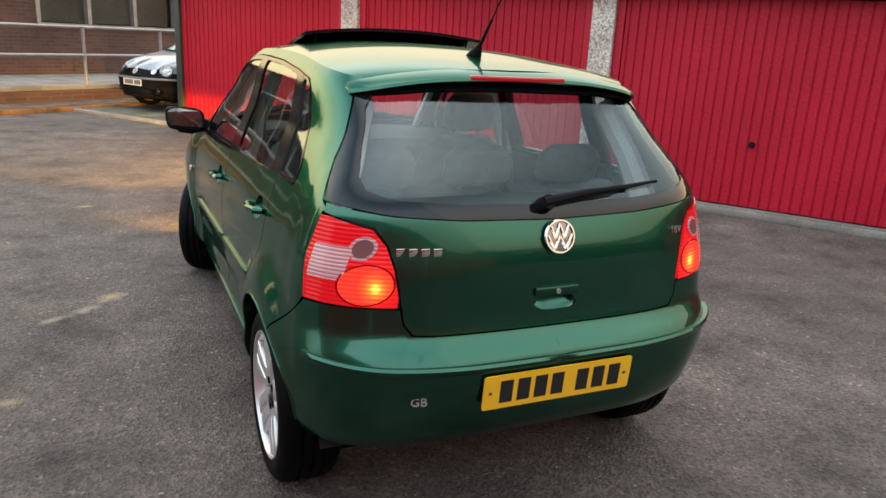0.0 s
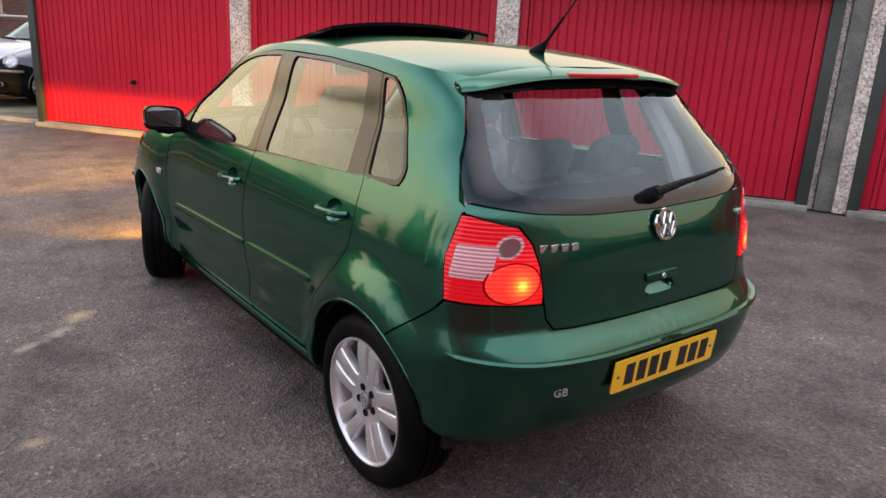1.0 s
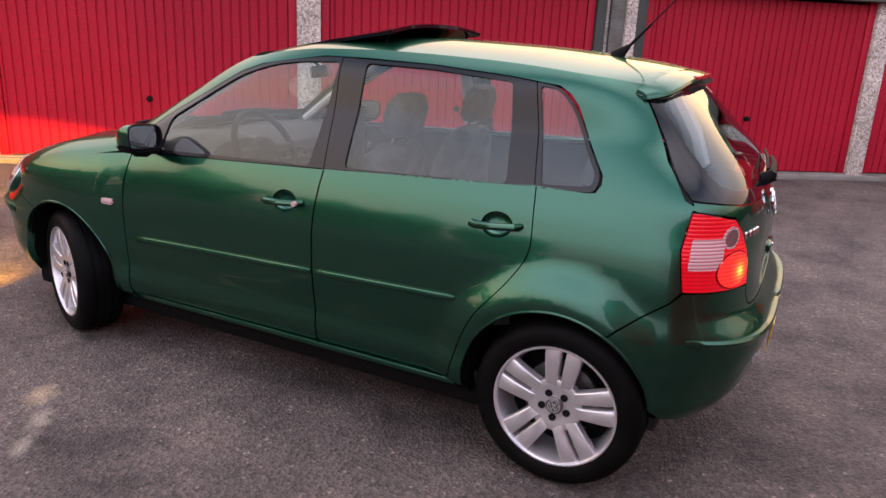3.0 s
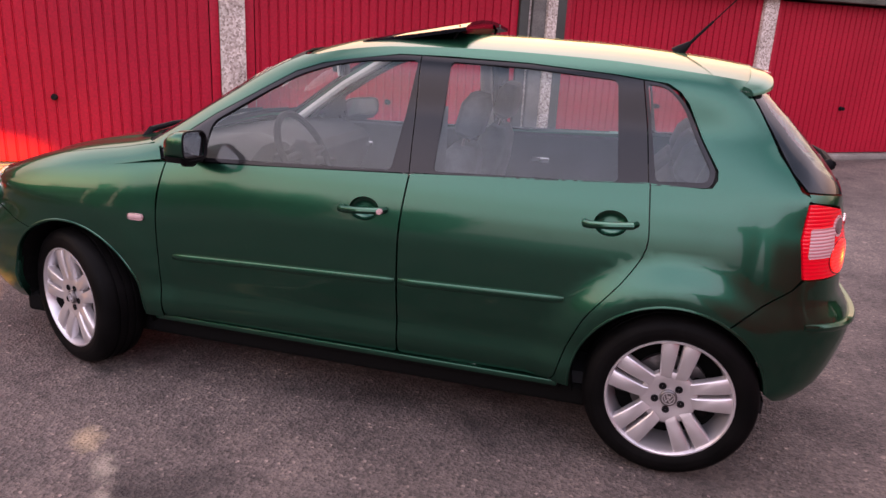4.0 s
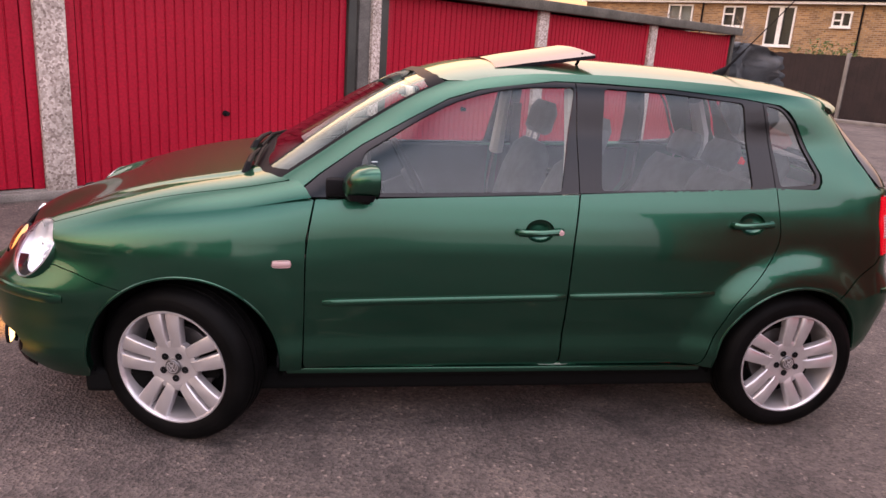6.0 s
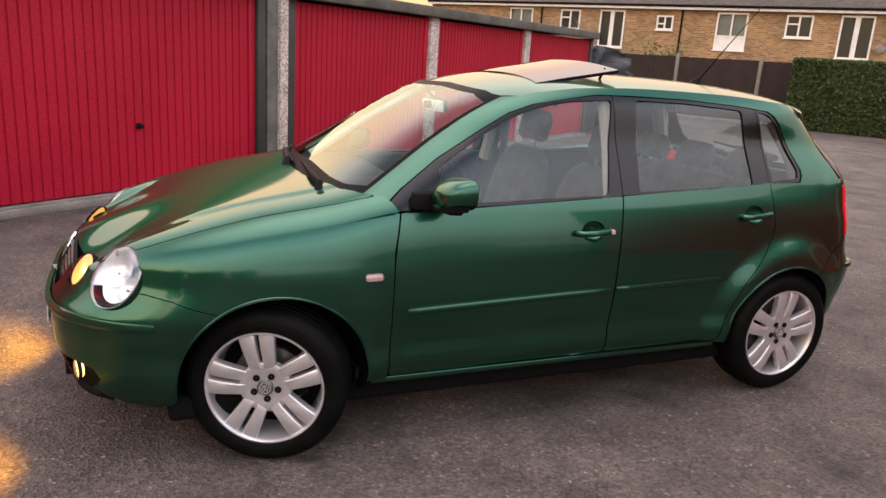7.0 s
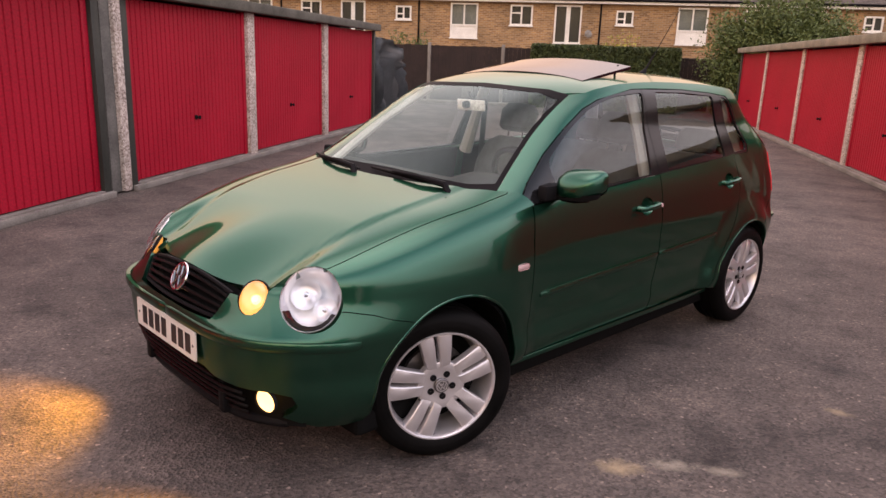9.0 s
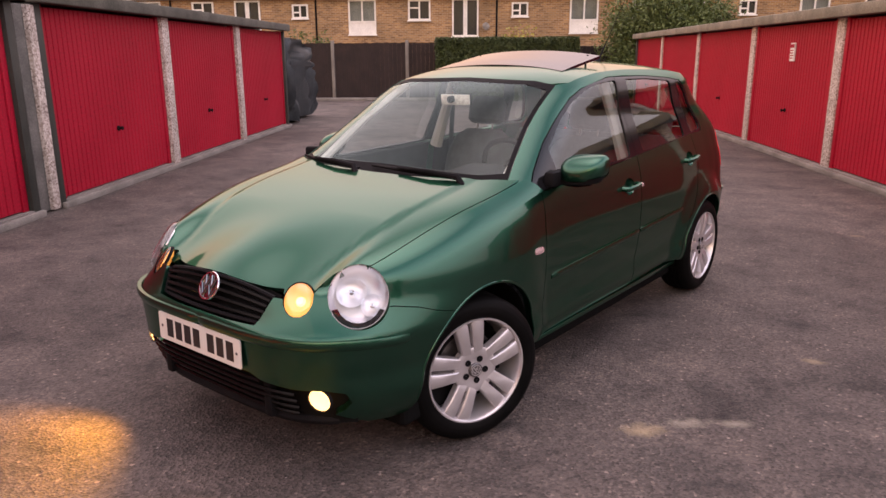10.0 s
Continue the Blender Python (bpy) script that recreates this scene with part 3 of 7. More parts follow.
def ground_sheet():
    """One sheet of asphalt, finer near the car, to the horizon."""
    lines = [-400, -150, -60, -30] + [-20 + 0.5 * i for i in range(81)] + [30, 60, 150, 400]
    n = len(lines)
    vs, fs = [], []
    for i, x in enumerate(lines):
        for j, y in enumerate(lines):
            h = 0.012 * noise.noise(Vector((x * 0.25, y * 0.25, 0))) if abs(x) < 19 and abs(y) < 19 else 0
            near = math.hypot(x - 1.3, y - 3.5) < 3.6
            vs.append((x, y, min(0.0, h - 0.012) if not near else 0.0))
    for i in range(n - 1):
        for j in range(n - 1):
            fs.append((i * n + j, (i + 1) * n + j, (i + 1) * n + j + 1, i * n + j + 1))
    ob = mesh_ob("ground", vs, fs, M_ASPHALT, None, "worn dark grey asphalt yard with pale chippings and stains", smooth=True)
    return tagged(ob, kind="structure", category="ground")


ground_sheet()


def ribbed_door(width, height, pitch=0.092):
    """A steel sheet with upright grooves, thickness included; x across, front at y = 0, facing -y."""
    xs, ys = [0.0], [0.0]
    n = int((width - 0.04) / pitch)
    m0 = (width - n * pitch) / 2
    for i in range(n):
        a = m0 + i * pitch
        for dx, d in ((0.0, 0), (0.007, 0.013), (0.015, 0.013), (0.022, 0)):
            xs.append(a + dx)
            ys.append(d)
    xs.append(width)
    ys.append(0.0)
    bm = bmesh.new()
    lo = [bm.verts.new((x, y, 0)) for x, y in zip(xs, ys)]
    hi = [bm.verts.new((x, y, height)) for x, y in zip(xs, ys)]
    bl = [bm.verts.new((x, 0.035, 0)) for x in (0, width)]
    bh = [bm.verts.new((x, 0.035, height)) for x in (0, width)]
    for i in range(len(xs) - 1):
        bm.faces.new((lo[i], lo[i + 1], hi[i + 1], hi[i]))
    bm.faces.new((bl[1], bl[0], bh[0], bh[1]))
    bm.faces.new((bl[0], lo[0], hi[0], bh[0]))
    bm.faces.new((lo[-1], bl[1], bh[1], hi[-1]))
    bm.faces.new(hi + [bh[1], bh[0]])
    bm.faces.new(list(reversed(lo)) + [bl[0], bl[1]])
    return bm


def garage_row(m, doors, piers, ends, fascia_mat, top, label, sign_at=None, proud=0.03):
    """doors: (x0, x1); piers: (x0, x1) of pebbledash; ends: (x0, x1) of the block. Front at y = 0, facing -y."""
    g = thing("garage_block", label, "garage", m, group="garages round the yard")
    under = top - 0.14
    for x0, x1 in piers:
        box_part("pier", M_PEBBLE, g, x0, x1, -proud, 0.20, 0, under, 0.004, "pale pebbledash concrete pier")
    for x0, x1 in ((ends[0], ends[0] + 0.11), (ends[1] - 0.11, ends[1])):
        box_part("end_post", M_GREENFRAME, g, x0, x1, -0.025, 0.15, 0, under, 0.006, "dark green painted end post")
    for x0, x1 in doors:
        a, b = x0 + 0.003, x1 - 0.003
        box_part("door_jamb", M_RED, g, a, a + 0.085, 0.02, 0.10, 0.06, under, 0.004)
        box_part("door_jamb", M_RED, g, b - 0.085, b, 0.02, 0.10, 0.06, under, 0.004)
        d = part("garage_door", ribbed_door(b - a - 0.19, under - 0.10), M_RED, g, "red ribbed steel up-and-over door")
        d.location = (a + 0.095, 0.035, 0.075)
        c = (a + b) / 2
        bm = bmesh.new()
        lathe(bm, [(0.0, 0.001), (0.0, 0.03), (-0.012, 0.03), (-0.018, 0.014), (-0.045, 0.014), (-0.05, 0.026), (-0.062, 0.022), (-0.064, 0.001)], sides=14)
        bmesh.ops.rotate(bm, matrix=Matrix.Rotation(radians(90), 3, "Z"), verts=bm.verts)
        h = part("lock_handle", bm, M_BLACK, d, "small black lock handle", smooth=True)
        h.location = (c - a - 0.095, 0.0, 0.60)
        bm = bmesh.new()
        lathe(bm, [(0.0, 0.001), (0.0, 0.012), (-0.006, 0.010), (-0.006, 0.001)], sides=10)
        bmesh.ops.rotate(bm, matrix=Matrix.Rotation(radians(90), 3, "Z"), verts=bm.verts)
        h = part("rivet", bm, M_RED, d)
        h.location = (c - a - 0.095, 0.0, 1.52)
    x0, x1 = ends
    box_part("fascia", fascia_mat, g, x0 - 0.06, x1 + 0.06, -0.14, 0.02, under + 0.002, top, 0.015, "weathered roof-edge fascia")
    box_part("roof", M_ROOFSHEET, g, x0 - 0.05, x1 + 0.05, 0.022, 5.2, top - 0.09, top - 0.02, 0.0, "grey sheet roof")
    for a, b in ((x0 + 0.005, x0 + 0.10), (x1 - 0.10, x1 - 0.005)):
        box_part("side_wall", M_CONCRETE, g, a, b, 0.152, 5.1, 0, under, 0.0, "precast concrete side wall")
    box_part("rear_wall", M_CONCRETE, g, x0 + 0.102, x1 - 0.102, 5.0, 5.1, 0, under)
    box_part("threshold", M_CONCRETE, g, x0, x1, -0.085, -0.032, -0.02, 0.05, 0.012, "worn concrete threshold strip")
    box_part("door_sill", M_CONCRETE, g, x0 + 0.11, x1 - 0.11, -0.028, 0.30, -0.02, 0.060, 0.0)
    if sign_at:
        sx, sz = sign_at
        s = box_part("notice", M_WHITE, g, sx - 0.075, sx + 0.075, 0.008, 0.030, sz - 0.13, sz + 0.13, 0.0, "small red and white notice plate")
        box_part("print", M_RED, s, sx - 0.065, sx + 0.065, 0.004, 0.007, sz + 0.06, sz + 0.11)
        for k in range(4):
            box_part("print", M_RED, s, sx - 0.06, sx + 0.05 - 0.012 * (k % 2), 0.004, 0.007, sz + 0.015 - 0.036 * k, sz + 0.03 - 0.036 * k)
    return g


NA, NB = 7.50, -1.35
garage_row(in_yard(0, NA), [(-9.0, -6.03), (-5.78, -2.78), (-2.54, 0.39)], [(-6.03, -5.78), (-2.78, -2.54)],
           (-9.11, 0.50), M_FASCIA, 2.16, "block of red-doored garages with a mossy flat roof")
garage_row(in_yard(0, NA), [(0.96, 3.71), (3.92, 6.71), (6.91, 9.75)], [(3.71, 3.92), (6.71, 6.91)],
           (0.85, 9.86), M_FASCIA, 2.16, "block of three red-doored garages beside a covered vehicle")
for name, mat, x0, x1, y0, y1, words in (("trim", M_TIMBER, 0.565, 0.725, 0.015, 0.16, "weathered grey filler board between the garage blocks"),
                                         ("trim", M_PEBBLE, 0.503, 0.563, 0.06, 0.20, "pale pebbledash strip between the garage blocks"),
                                         ("trim", M_PEBBLE, 0.727, 0.847, -0.03, 0.20, "pale pebbledash pier between the garage blocks")):
    tagged(box_part(name, mat, None, x0, x1, y0, y1, 0, 2.0, 0.006, words, m=in_yard(0, NA)), kind="structure", category="wall")
# the opposite row faces the other way: its x runs against the yard's
PB = [-16.72, -13.42, -10.05, -6.69, -3.54, -0.45, 2.65]
garage_row(in_yard(0, NB, 0, 180), [(PB[i] + 0.10, PB[i + 1] - 0.10) for i in range(6)], [(p - 0.10, p + 0.10) for p in PB[1:-1]],
           (PB[0], PB[-1]), M_FASCIAB, 2.07, "long block of bright red garages with a pale roof edge", sign_at=(-5.02, 1.52), proud=0.004)


# ---------------------------------------------------------------- terrace behind the yard
def window_unit(parent, y0, y1, z0, z1, kind):
    """kind: plain, panel (a white panel below) or french."""
    fr = 0.07
    w = thing("window", "", "")
    w.parent = parent
    zg = z0 + (0.52 if kind == "panel" else 0.0)
    bm = bmesh.new()
    box(bm, -0.06, 0.03, y0, y0 + fr, z0, z1)
    box(bm, -0.06, 0.03, y1 - fr, y1, z0, z1)
    box(bm, -0.06, 0.03, y0 + fr, y1 - fr, z1 - fr, z1)
    box(bm, -0.06, 0.03, y0 + fr, y1 - fr, zg, zg + fr)
    mid = (y0 + y1) / 2
    box(bm, -0.055, 0.025, mid - fr / 2, mid + fr / 2, zg + fr, z1 - fr)
    if kind == "plain":
        box(bm, -0.055, 0.025, mid + fr / 2, y1 - fr, z1 - 0.38, z1 - 0.32)
    if kind == "french":
        box(bm, -0.058, 0.028, mid - 0.09, mid - fr / 2, zg + fr, z1 - fr)
        box(bm, -0.058, 0.028, mid + fr / 2, mid + 0.09, zg + fr, z1 - fr)
    part("window_frame", bm, M_WHITE, w, "white window frame")
    if kind == "panel":
        box_part("infill_panel", M_WHITE, w, -0.03, 0.02, y0 + fr, y1 - fr, z0, zg)
    box_part("pane", M_WINDOW, w, -0.02, -0.012, y0 + fr, mid - fr / 2, zg + fr, z1 - fr)
    box_part("pane", M_WINDOW, w, -0.02, -0.012, mid + fr / 2, y1 - fr, zg + fr, z1 - fr)
    # pale curtain in panel windows; elsewhere a dark sheet painted as the room's shade
    box_part("curtain", M_CURTAIN if kind == "panel" else M_ROOMSHADE, w, 0.10, 0.12, y0, y1, z0, z1)
    box_part("sill", M_WHITE, w, -0.12, -0.061, y0 - 0.04, y1 + 0.04, z0 - 0.05, z0)
    return w


def terrace(m):
    g = thing("terraced_house", "yellow brick terrace with white windows and a low grey roof", "house", m)
    lo, hi, y0, y1 = -0.5, 4.0, -16.0, 24.0
    wins = []
    for k in (-2, -1, 0, 1):
        o = k * 9.9
        wins += [(8.17 + o, 9.42 + o, 2.42, 3.93, "panel"), (5.71 + o, 6.71 + o, 3.02, 3.90, "plain"),
                 (3.56 + o, 4.74 + o, 2.30, 3.93, "french"), (1.36 + o, 2.09 + o, 3.14, 3.75, "plain")]
        wins += [(-1.0 + o + (0.05 if k else 0), 0.12 + o, 2.42, 3.93, "panel")]
    wins = sorted(w for w in wins if w[0] > y0 + 0.3 and w[1] < y1 - 0.3)
    keep = []
    for w in wins:
        if not keep or w[0] > keep[-1][1] + 0.2:
            keep.append(w)
    # brickwork: one wall with openings, as quads round them with reveals
    bm = bmesh.new()
    zs = sorted({lo, hi} | {w[2] for w in keep} | {w[3] for w in keep})
    ys = sorted({y0, y1} | {w[0] for w in keep} | {w[1] for w in keep})
    cell = {}

    def solid(j, i):
        if not (0 <= j < len(ys) - 1 and 0 <= i < len(zs) - 1):
            return False
        cy, cz = (ys[j] + ys[j + 1]) / 2, (zs[i] + zs[i + 1]) / 2
        return not any(a < cy < b and c < cz < d for a, b, c, d, k in keep)

    def corner(x, j, i):
        if (x, j, i) not in cell:
            cell[(x, j, i)] = bm.verts.new((x, ys[j], zs[i]))
        return cell[(x, j, i)]
    for j in range(len(ys) - 1):
        for i in range(len(zs) - 1):
            if not solid(j, i):
                continue
            for x in (0.0, 0.25):
                bm.faces.new((corner(x, j, i), corner(x, j + 1, i), corner(x, j + 1, i + 1), corner(x, j, i + 1)))
            for dj, di, p, q in ((-1, 0, (0, 0), (0, 1)), (1, 0, (1, 0), (1, 1)), (0, -1, (0, 0), (1, 0)), (0, 1, (0, 1), (1, 1))):
                if not solid(j + dj, i + di):
                    bm.faces.new((corner(0.0, j + p[0], i + p[1]), corner(0.0, j + q[0], i + q[1]), corner(0.25, j + q[0], i + q[1]), corner(0.25, j + p[0], i + p[1])))
    part("wall", bm, M_BRICK, g, "yellow-brown stock brickwork")
    for a, b, z0, z1, kind in keep:
        window_unit(g, a, b, z0, z1, kind)
    box_part("fascia", M_WHITE, g, -0.32, -0.28, y0 - 0.1, y1 + 0.1, 4.0, 4.17, 0.0, "white eaves board")
    box_part("soffit", M_WHITE, g, -0.278, -0.002, y0, y1, 4.0, 4.03)
    bm = bmesh.new()
    tube(bm, [(-0.37, y0, 4.15), (-0.37, y1, 4.15)], 0.055, 8)
    part("gutter", bm, M_BLACK, g, "dark gutter")
    for y in (-4.6, 2.75, 10.9, 17.6):
        bm = bmesh.new()
        tube(bm, [(-0.06, y, lo), (-0.06, y, 4.0)], 0.04, 8)
        part("downpipe", bm, M_BLACK, g)
    # roof: courses of tile, one lapping over the next
    roof = thing("roof", "", "")
    roof.parent = g
    for r in range(9):
        x = -0.40 + r * 0.42
        z = 4.18 + r * 0.085
        bm = bmesh.new()
        box(bm, x, x + 0.46, y0 - 0.15, y1 + 0.15, z - 0.02, z + 0.02)
        n = 130
        for i in range(n):
            yy = y0 + (y1 - y0) * i / n
            box(bm, x + 0.003, x + 0.45, yy, yy + 0.05, z + 0.02, z + 0.045)
        part("tile_course", bm, M_ROOFTILE, roof)
    box_part("rear_slope", M_ROOFTILE, g, 3.45, 8.0, y0 - 0.15, y1 + 0.15, 4.80, 4.90)
    for y in (-0.4, 3.2, 7.6, 14.0):
        bm = bmesh.new()
        lathe(bm, [(4.6, 0.001), (4.6, 0.11), (5.22, 0.10), (5.24, 0.14), (5.3, 0.14), (5.32, 0.001)], axis="z", sides=12)
        v = part("flue", bm, M_CONCRETE, g)
        v.location = (3.3, y, 0)
    box_part("rear_wall", M_BRICK, g, 7.6, 7.85, y0, y1, lo, 4.78)
    for y in (y0, y1 - 0.25):
        box_part("end_wall", M_BRICK, g, 0.252, 7.598, y, y + 0.25, lo, 4.15)
    bm = bmesh.new()
    lathe(bm, [(0.0, 0.001), (0.02, 0.10), (0.05, 0.2), (0.09, 0.28), (0.07, 0.2), (0.04, 0.1), (0.02, 0.001)], sides=20)
    dish = part("satellite_dish", bm, M_CONCRETE, g, smooth=True)
    dish.scale = (0.6, 0.6, 0.6)
    dish.location, dish.rotation_euler = (-0.35, 3.2, 2.75), (0, radians(15), radians(20))
    return g


terrace(in_yard(28.0, 0))


def fence(m, length, posts, height=1.95):
    f = thing("fence", "dark brown boarded fence with pale concrete posts", "fence", m)
    cur = 0.0
    for p in posts + [length]:
        y = cur
        while y < p - 0.08:
            w = min(0.148, p - 0.06 - y)
            b = box_part("board", M_FENCE, f, -0.012, 0.012, y, y + w - 0.004, 0.05, height - 0.03 + 0.008 * ((int(y * 31)) % 3), 0.0)
            y += 0.148
        cur = p + 0.06
    for p in posts:
        box_part("post", M_CONCRETE, f, -0.055, 0.055, p - 0.055, p + 0.055, 0, height + 0.06, 0.008, "pale concrete post")
    box_part("gravel_board", M_CONCRETE, f, 0.02, 0.05, 0, length, 0, 0.16)
    box_part("rail", M_FENCE, f, 0.014, 0.05, 0, length, 1.5, 1.58)
    return f


fence(in_yard(20.0, 4.85), 13.0, [1.08, 3.70, 6.32, 8.94, 11.56])
fence(in_yard(20.3, -12.0), 12.2, [0.5, 3.1, 5.7, 8.3, 10.9, 12.14], 1.8)
tagged(box_part("kerb", M_CONCRETE, None, 19.3, 19.45, 4.9, 17.8, -0.02, 0.09, 0.02, "concrete kerb before the fence", m=YARD), kind="structure", category="kerb")


# ---------------------------------------------------------------- hedge, bushes and bare trees
def leaf_cloud(name, mat, points, size, parent=None, label=""):
    """Many small bent leaves, each at a point with a normal."""
    rng = np.random.default_rng(len(points))
    p = np.asarray(points, float)
    n = len(p)
    ax = rng.normal(size=(n, 3))
    ax /= np.linalg.norm(ax, axis=1)[:, None]
    bx = np.cross(ax, rng.normal(size=(n, 3)))
    bx /= np.linalg.norm(bx, axis=1)[:, None]
    s = size * rng.uniform(0.6, 1.4, n)[:, None]
    v = np.stack([p - ax * s, p + bx * s * 0.45, p + ax * s, p - bx * s * 0.45], 1).reshape(-1, 3)
    faces = [(4 * i, 4 * i + 1, 4 * i + 2, 4 * i + 3) for i in range(n)]
    return mesh_ob(name, v, faces, mat, parent, label)


def hedge(m, length, depth, height):
    h = thing("hedge", "clipped dark green privet hedge", "hedge", m)
    rng = np.random.default_rng(4)
    n = 26000
    pts = []
    side = rng.choice(4, n, p=[0.55, 0.25, 0.1, 0.1])
    u, v, d = rng.random(n), rng.random(n), rng.random(n) ** 2 * 0.16
    for k, a, b, e in zip(side, u, v, d):
        wob = 0.05 * noise.noise(Vector((a * 5, b * 4, k)))
        e = e + wob
        if k == 0:
            pts.append((e, a * length, b * height))
        elif k == 1:
            pts.append((a * depth, b * length, height - e))
        elif k == 2:
            pts.append((a * depth, e, b * height))
        else:
            pts.append((a * depth, length - e, b * height))
    leaf_cloud("foliage", M_LEAF, pts, 0.045, h)
    box_part("inner_growth", M_LEAF, h, 0.14, depth - 0.05, 0.12, length - 0.12, 0, height - 0.14, 0.05)
    return h


hedge(in_yard(18.9, 0.1), 4.75, 1.0, 2.05)


def bush(m, rx, ry, h, n, seed, leaf=0.06, mat=None, label="", name="bush", low=0.35, shoots=34):
    b = thing(name, label, "bush", m)
    rng = np.random.default_rng(seed)
    bm = bmesh.new()
    centres = []
    for i in range(shoots):
        a, r = rng.uniform(0, 2 * math.pi), math.sqrt(rng.random()) * 0.85
        top = Vector((r * rx * math.cos(a), r * ry * math.sin(a), h * rng.uniform(low, 1.0) * (1 - 0.35 * r * r)))
        foot = Vector((top.x * 0.25, top.y * 0.25, 0))
        mid = (foot + top) / 2 + Vector(rng.normal(0, 0.1, 3).tolist())
        tube(bm, [foot, mid, top], [0.035, 0.022, 0.006], 5)
        centres.append(top)
    part("branches", bm, M_BARK, b)
    pts = []
    for i in range(n):
        c = centres[rng.integers(len(centres))]
        q = c * rng.uniform(0.45, 1.0) + Vector(rng.normal(0, 0.20, 3).tolist()) * (h / 3)
        if q.z > 0.05:
            pts.append(tuple(q))
    leaf_cloud("foliage", mat or M_LEAFB, pts, leaf, b)
    return b


bush(in_yard(18.85, -2.75), 1.1, 2.5, 4.3, 120000, 3, 0.052, M_LEAFB, "large loose evergreen bush behind the end garage", low=0.14, shoots=64)
bush(in_yard(23.5, 10.3), 1.0, 1.6, 2.7, 5000, 5, 0.06, M_LEAFB, "straggly green shrub behind the fence", "shrub")
bush(in_yard(24.0, 1.9), 0.8, 1.1, 2.75, 4500, 6, 0.06, M_LEAFY, "yellow-green shrub behind the hedge", "shrub")


def bare_tree(m, height, seed, label):
    t = thing("tree", label, "tree", m)
    rng = random.Random(seed)
    bm = bmesh.new()
    trunk_top = Vector((0, 0, height * 0.3))
    tube(bm, [(0, 0, 0), (0.03, 0.02, height * 0.15), trunk_top], [0.13, 0.11, 0.09], 8)
    part("trunk", bm, M_BARK, t, smooth=True)
    bm = bmesh.new()

    def grow(p, d, length, r, depth):
        pts, rads = [p], [r]
        q = p
        for k in range(4):
            d = (d + Vector((rng.gauss(0, 0.2), rng.gauss(0, 0.2), rng.gauss(0.04, 0.12)))).normalized()
            q = q + d * length / 4
            pts.append(q)
            rads.append(r * (1 - 0.16 * (k + 1)))
            if depth < 4 and (k > 0 or depth == 0):
                for z in range(2 if depth < 2 else 1):
                    side = Vector((rng.gauss(0, 1), rng.gauss(0, 1), rng.gauss(0.1, 0.6))).normalized()
                    grow(q, (d * 0.6 + side * 0.8).normalized(), length * rng.uniform(0.5, 0.75), r * 0.5, depth + 1)
        tube(bm, pts, rads, 4 if depth > 1 else 6)

    for k in range(5):
        a = k * 2 * math.pi / 5 + rng.uniform(-0.4, 0.4)
        grow(trunk_top, Vector((math.cos(a) * 0.8, math.sin(a) * 0.8, 0.8)).normalized(), height * 0.30, 0.05, 0)
    part("crown", bm, M_BARK, t, "leafless tangle of fine brown twigs")
    return t


bare_tree(in_yard(23.0, 14.2), 3.9, 11, "small leafless tree with spreading twigs")
bare_tree(in_yard(24.0, 17.0), 4.2, 12, "small leafless tree with spreading twigs")


# ---------------------------------------------------------------- covered vehicle beside the garages
def covered_vehicle(m, lx, ly, h):
    g = thing("covered_vehicle", "bulky vehicle under a sagging dark grey cover", "vehicle cover", m)
    vs, fs = [], []
    nu, nv = 56, 40
    for j in range(nv + 1):
        v = j / nv
        for i in range(nu):
            a = 2 * math.pi * i / nu
            ca, sa = math.cos(a), math.sin(a)
            e = 0.30
            bx = math.copysign(abs(ca) ** e, ca)
            by = math.copysign(abs(sa) ** e, sa)
            t = min(1.0, v * 1.35)
            z = h * math.sin(min(1, t) * math.pi / 2) ** 0.8
            k = 1.0 if v < 0.6 else max(0.0, 1 - ((v - 0.6) / 0.4) ** 2.2)
            fold = 0.07 * math.sin(a * 13 + 3.0 * math.sin(v * 6)) * (1 - 0.6 * v) + 0.035 * math.sin(a * 29 + 5 * math.sin(v * 9)) + 0.08 * noise.noise(Vector((ca * 2, sa * 2, v * 3)))
            lump = 1 + fold
            zz = z - 0.18 * h * max(0, bx) * v + 0.10 * noise.noise(Vector((ca * 1.5, sa * 1.5, v * 2 + 7)))
            vs.append((bx * lx * k * lump, by * ly * k * lump, max(0.04, zz) if j else 0.04))
    for j in range(nv):
        for i in range(nu):
            fs.append((j * nu + i, j * nu + (i + 1) % nu, (j + 1) * nu + (i + 1) % nu, (j + 1) * nu + i))
    mesh_ob("cover", vs, fs, M_COVER, g, smooth=True)
    for x in (-lx * 0.6, lx * 0.6):
        bm = bmesh.new()
        lathe(bm, [(-0.1, 0.1), (-0.1, 0.28), (0.1, 0.28), (0.1, 0.1)], sides=20, closed=True)
        bmesh.ops.rotate(bm, matrix=Matrix.Rotation(radians(90), 3, "Z"), verts=bm.verts)
        w = part("wheel", bm, M_RUBBER, g)
        w.location = (x, -ly * 0.75, 0.28)
    return g


covered_vehicle(in_yard(11.72, 9.75), 1.30, 2.10, 1.88)


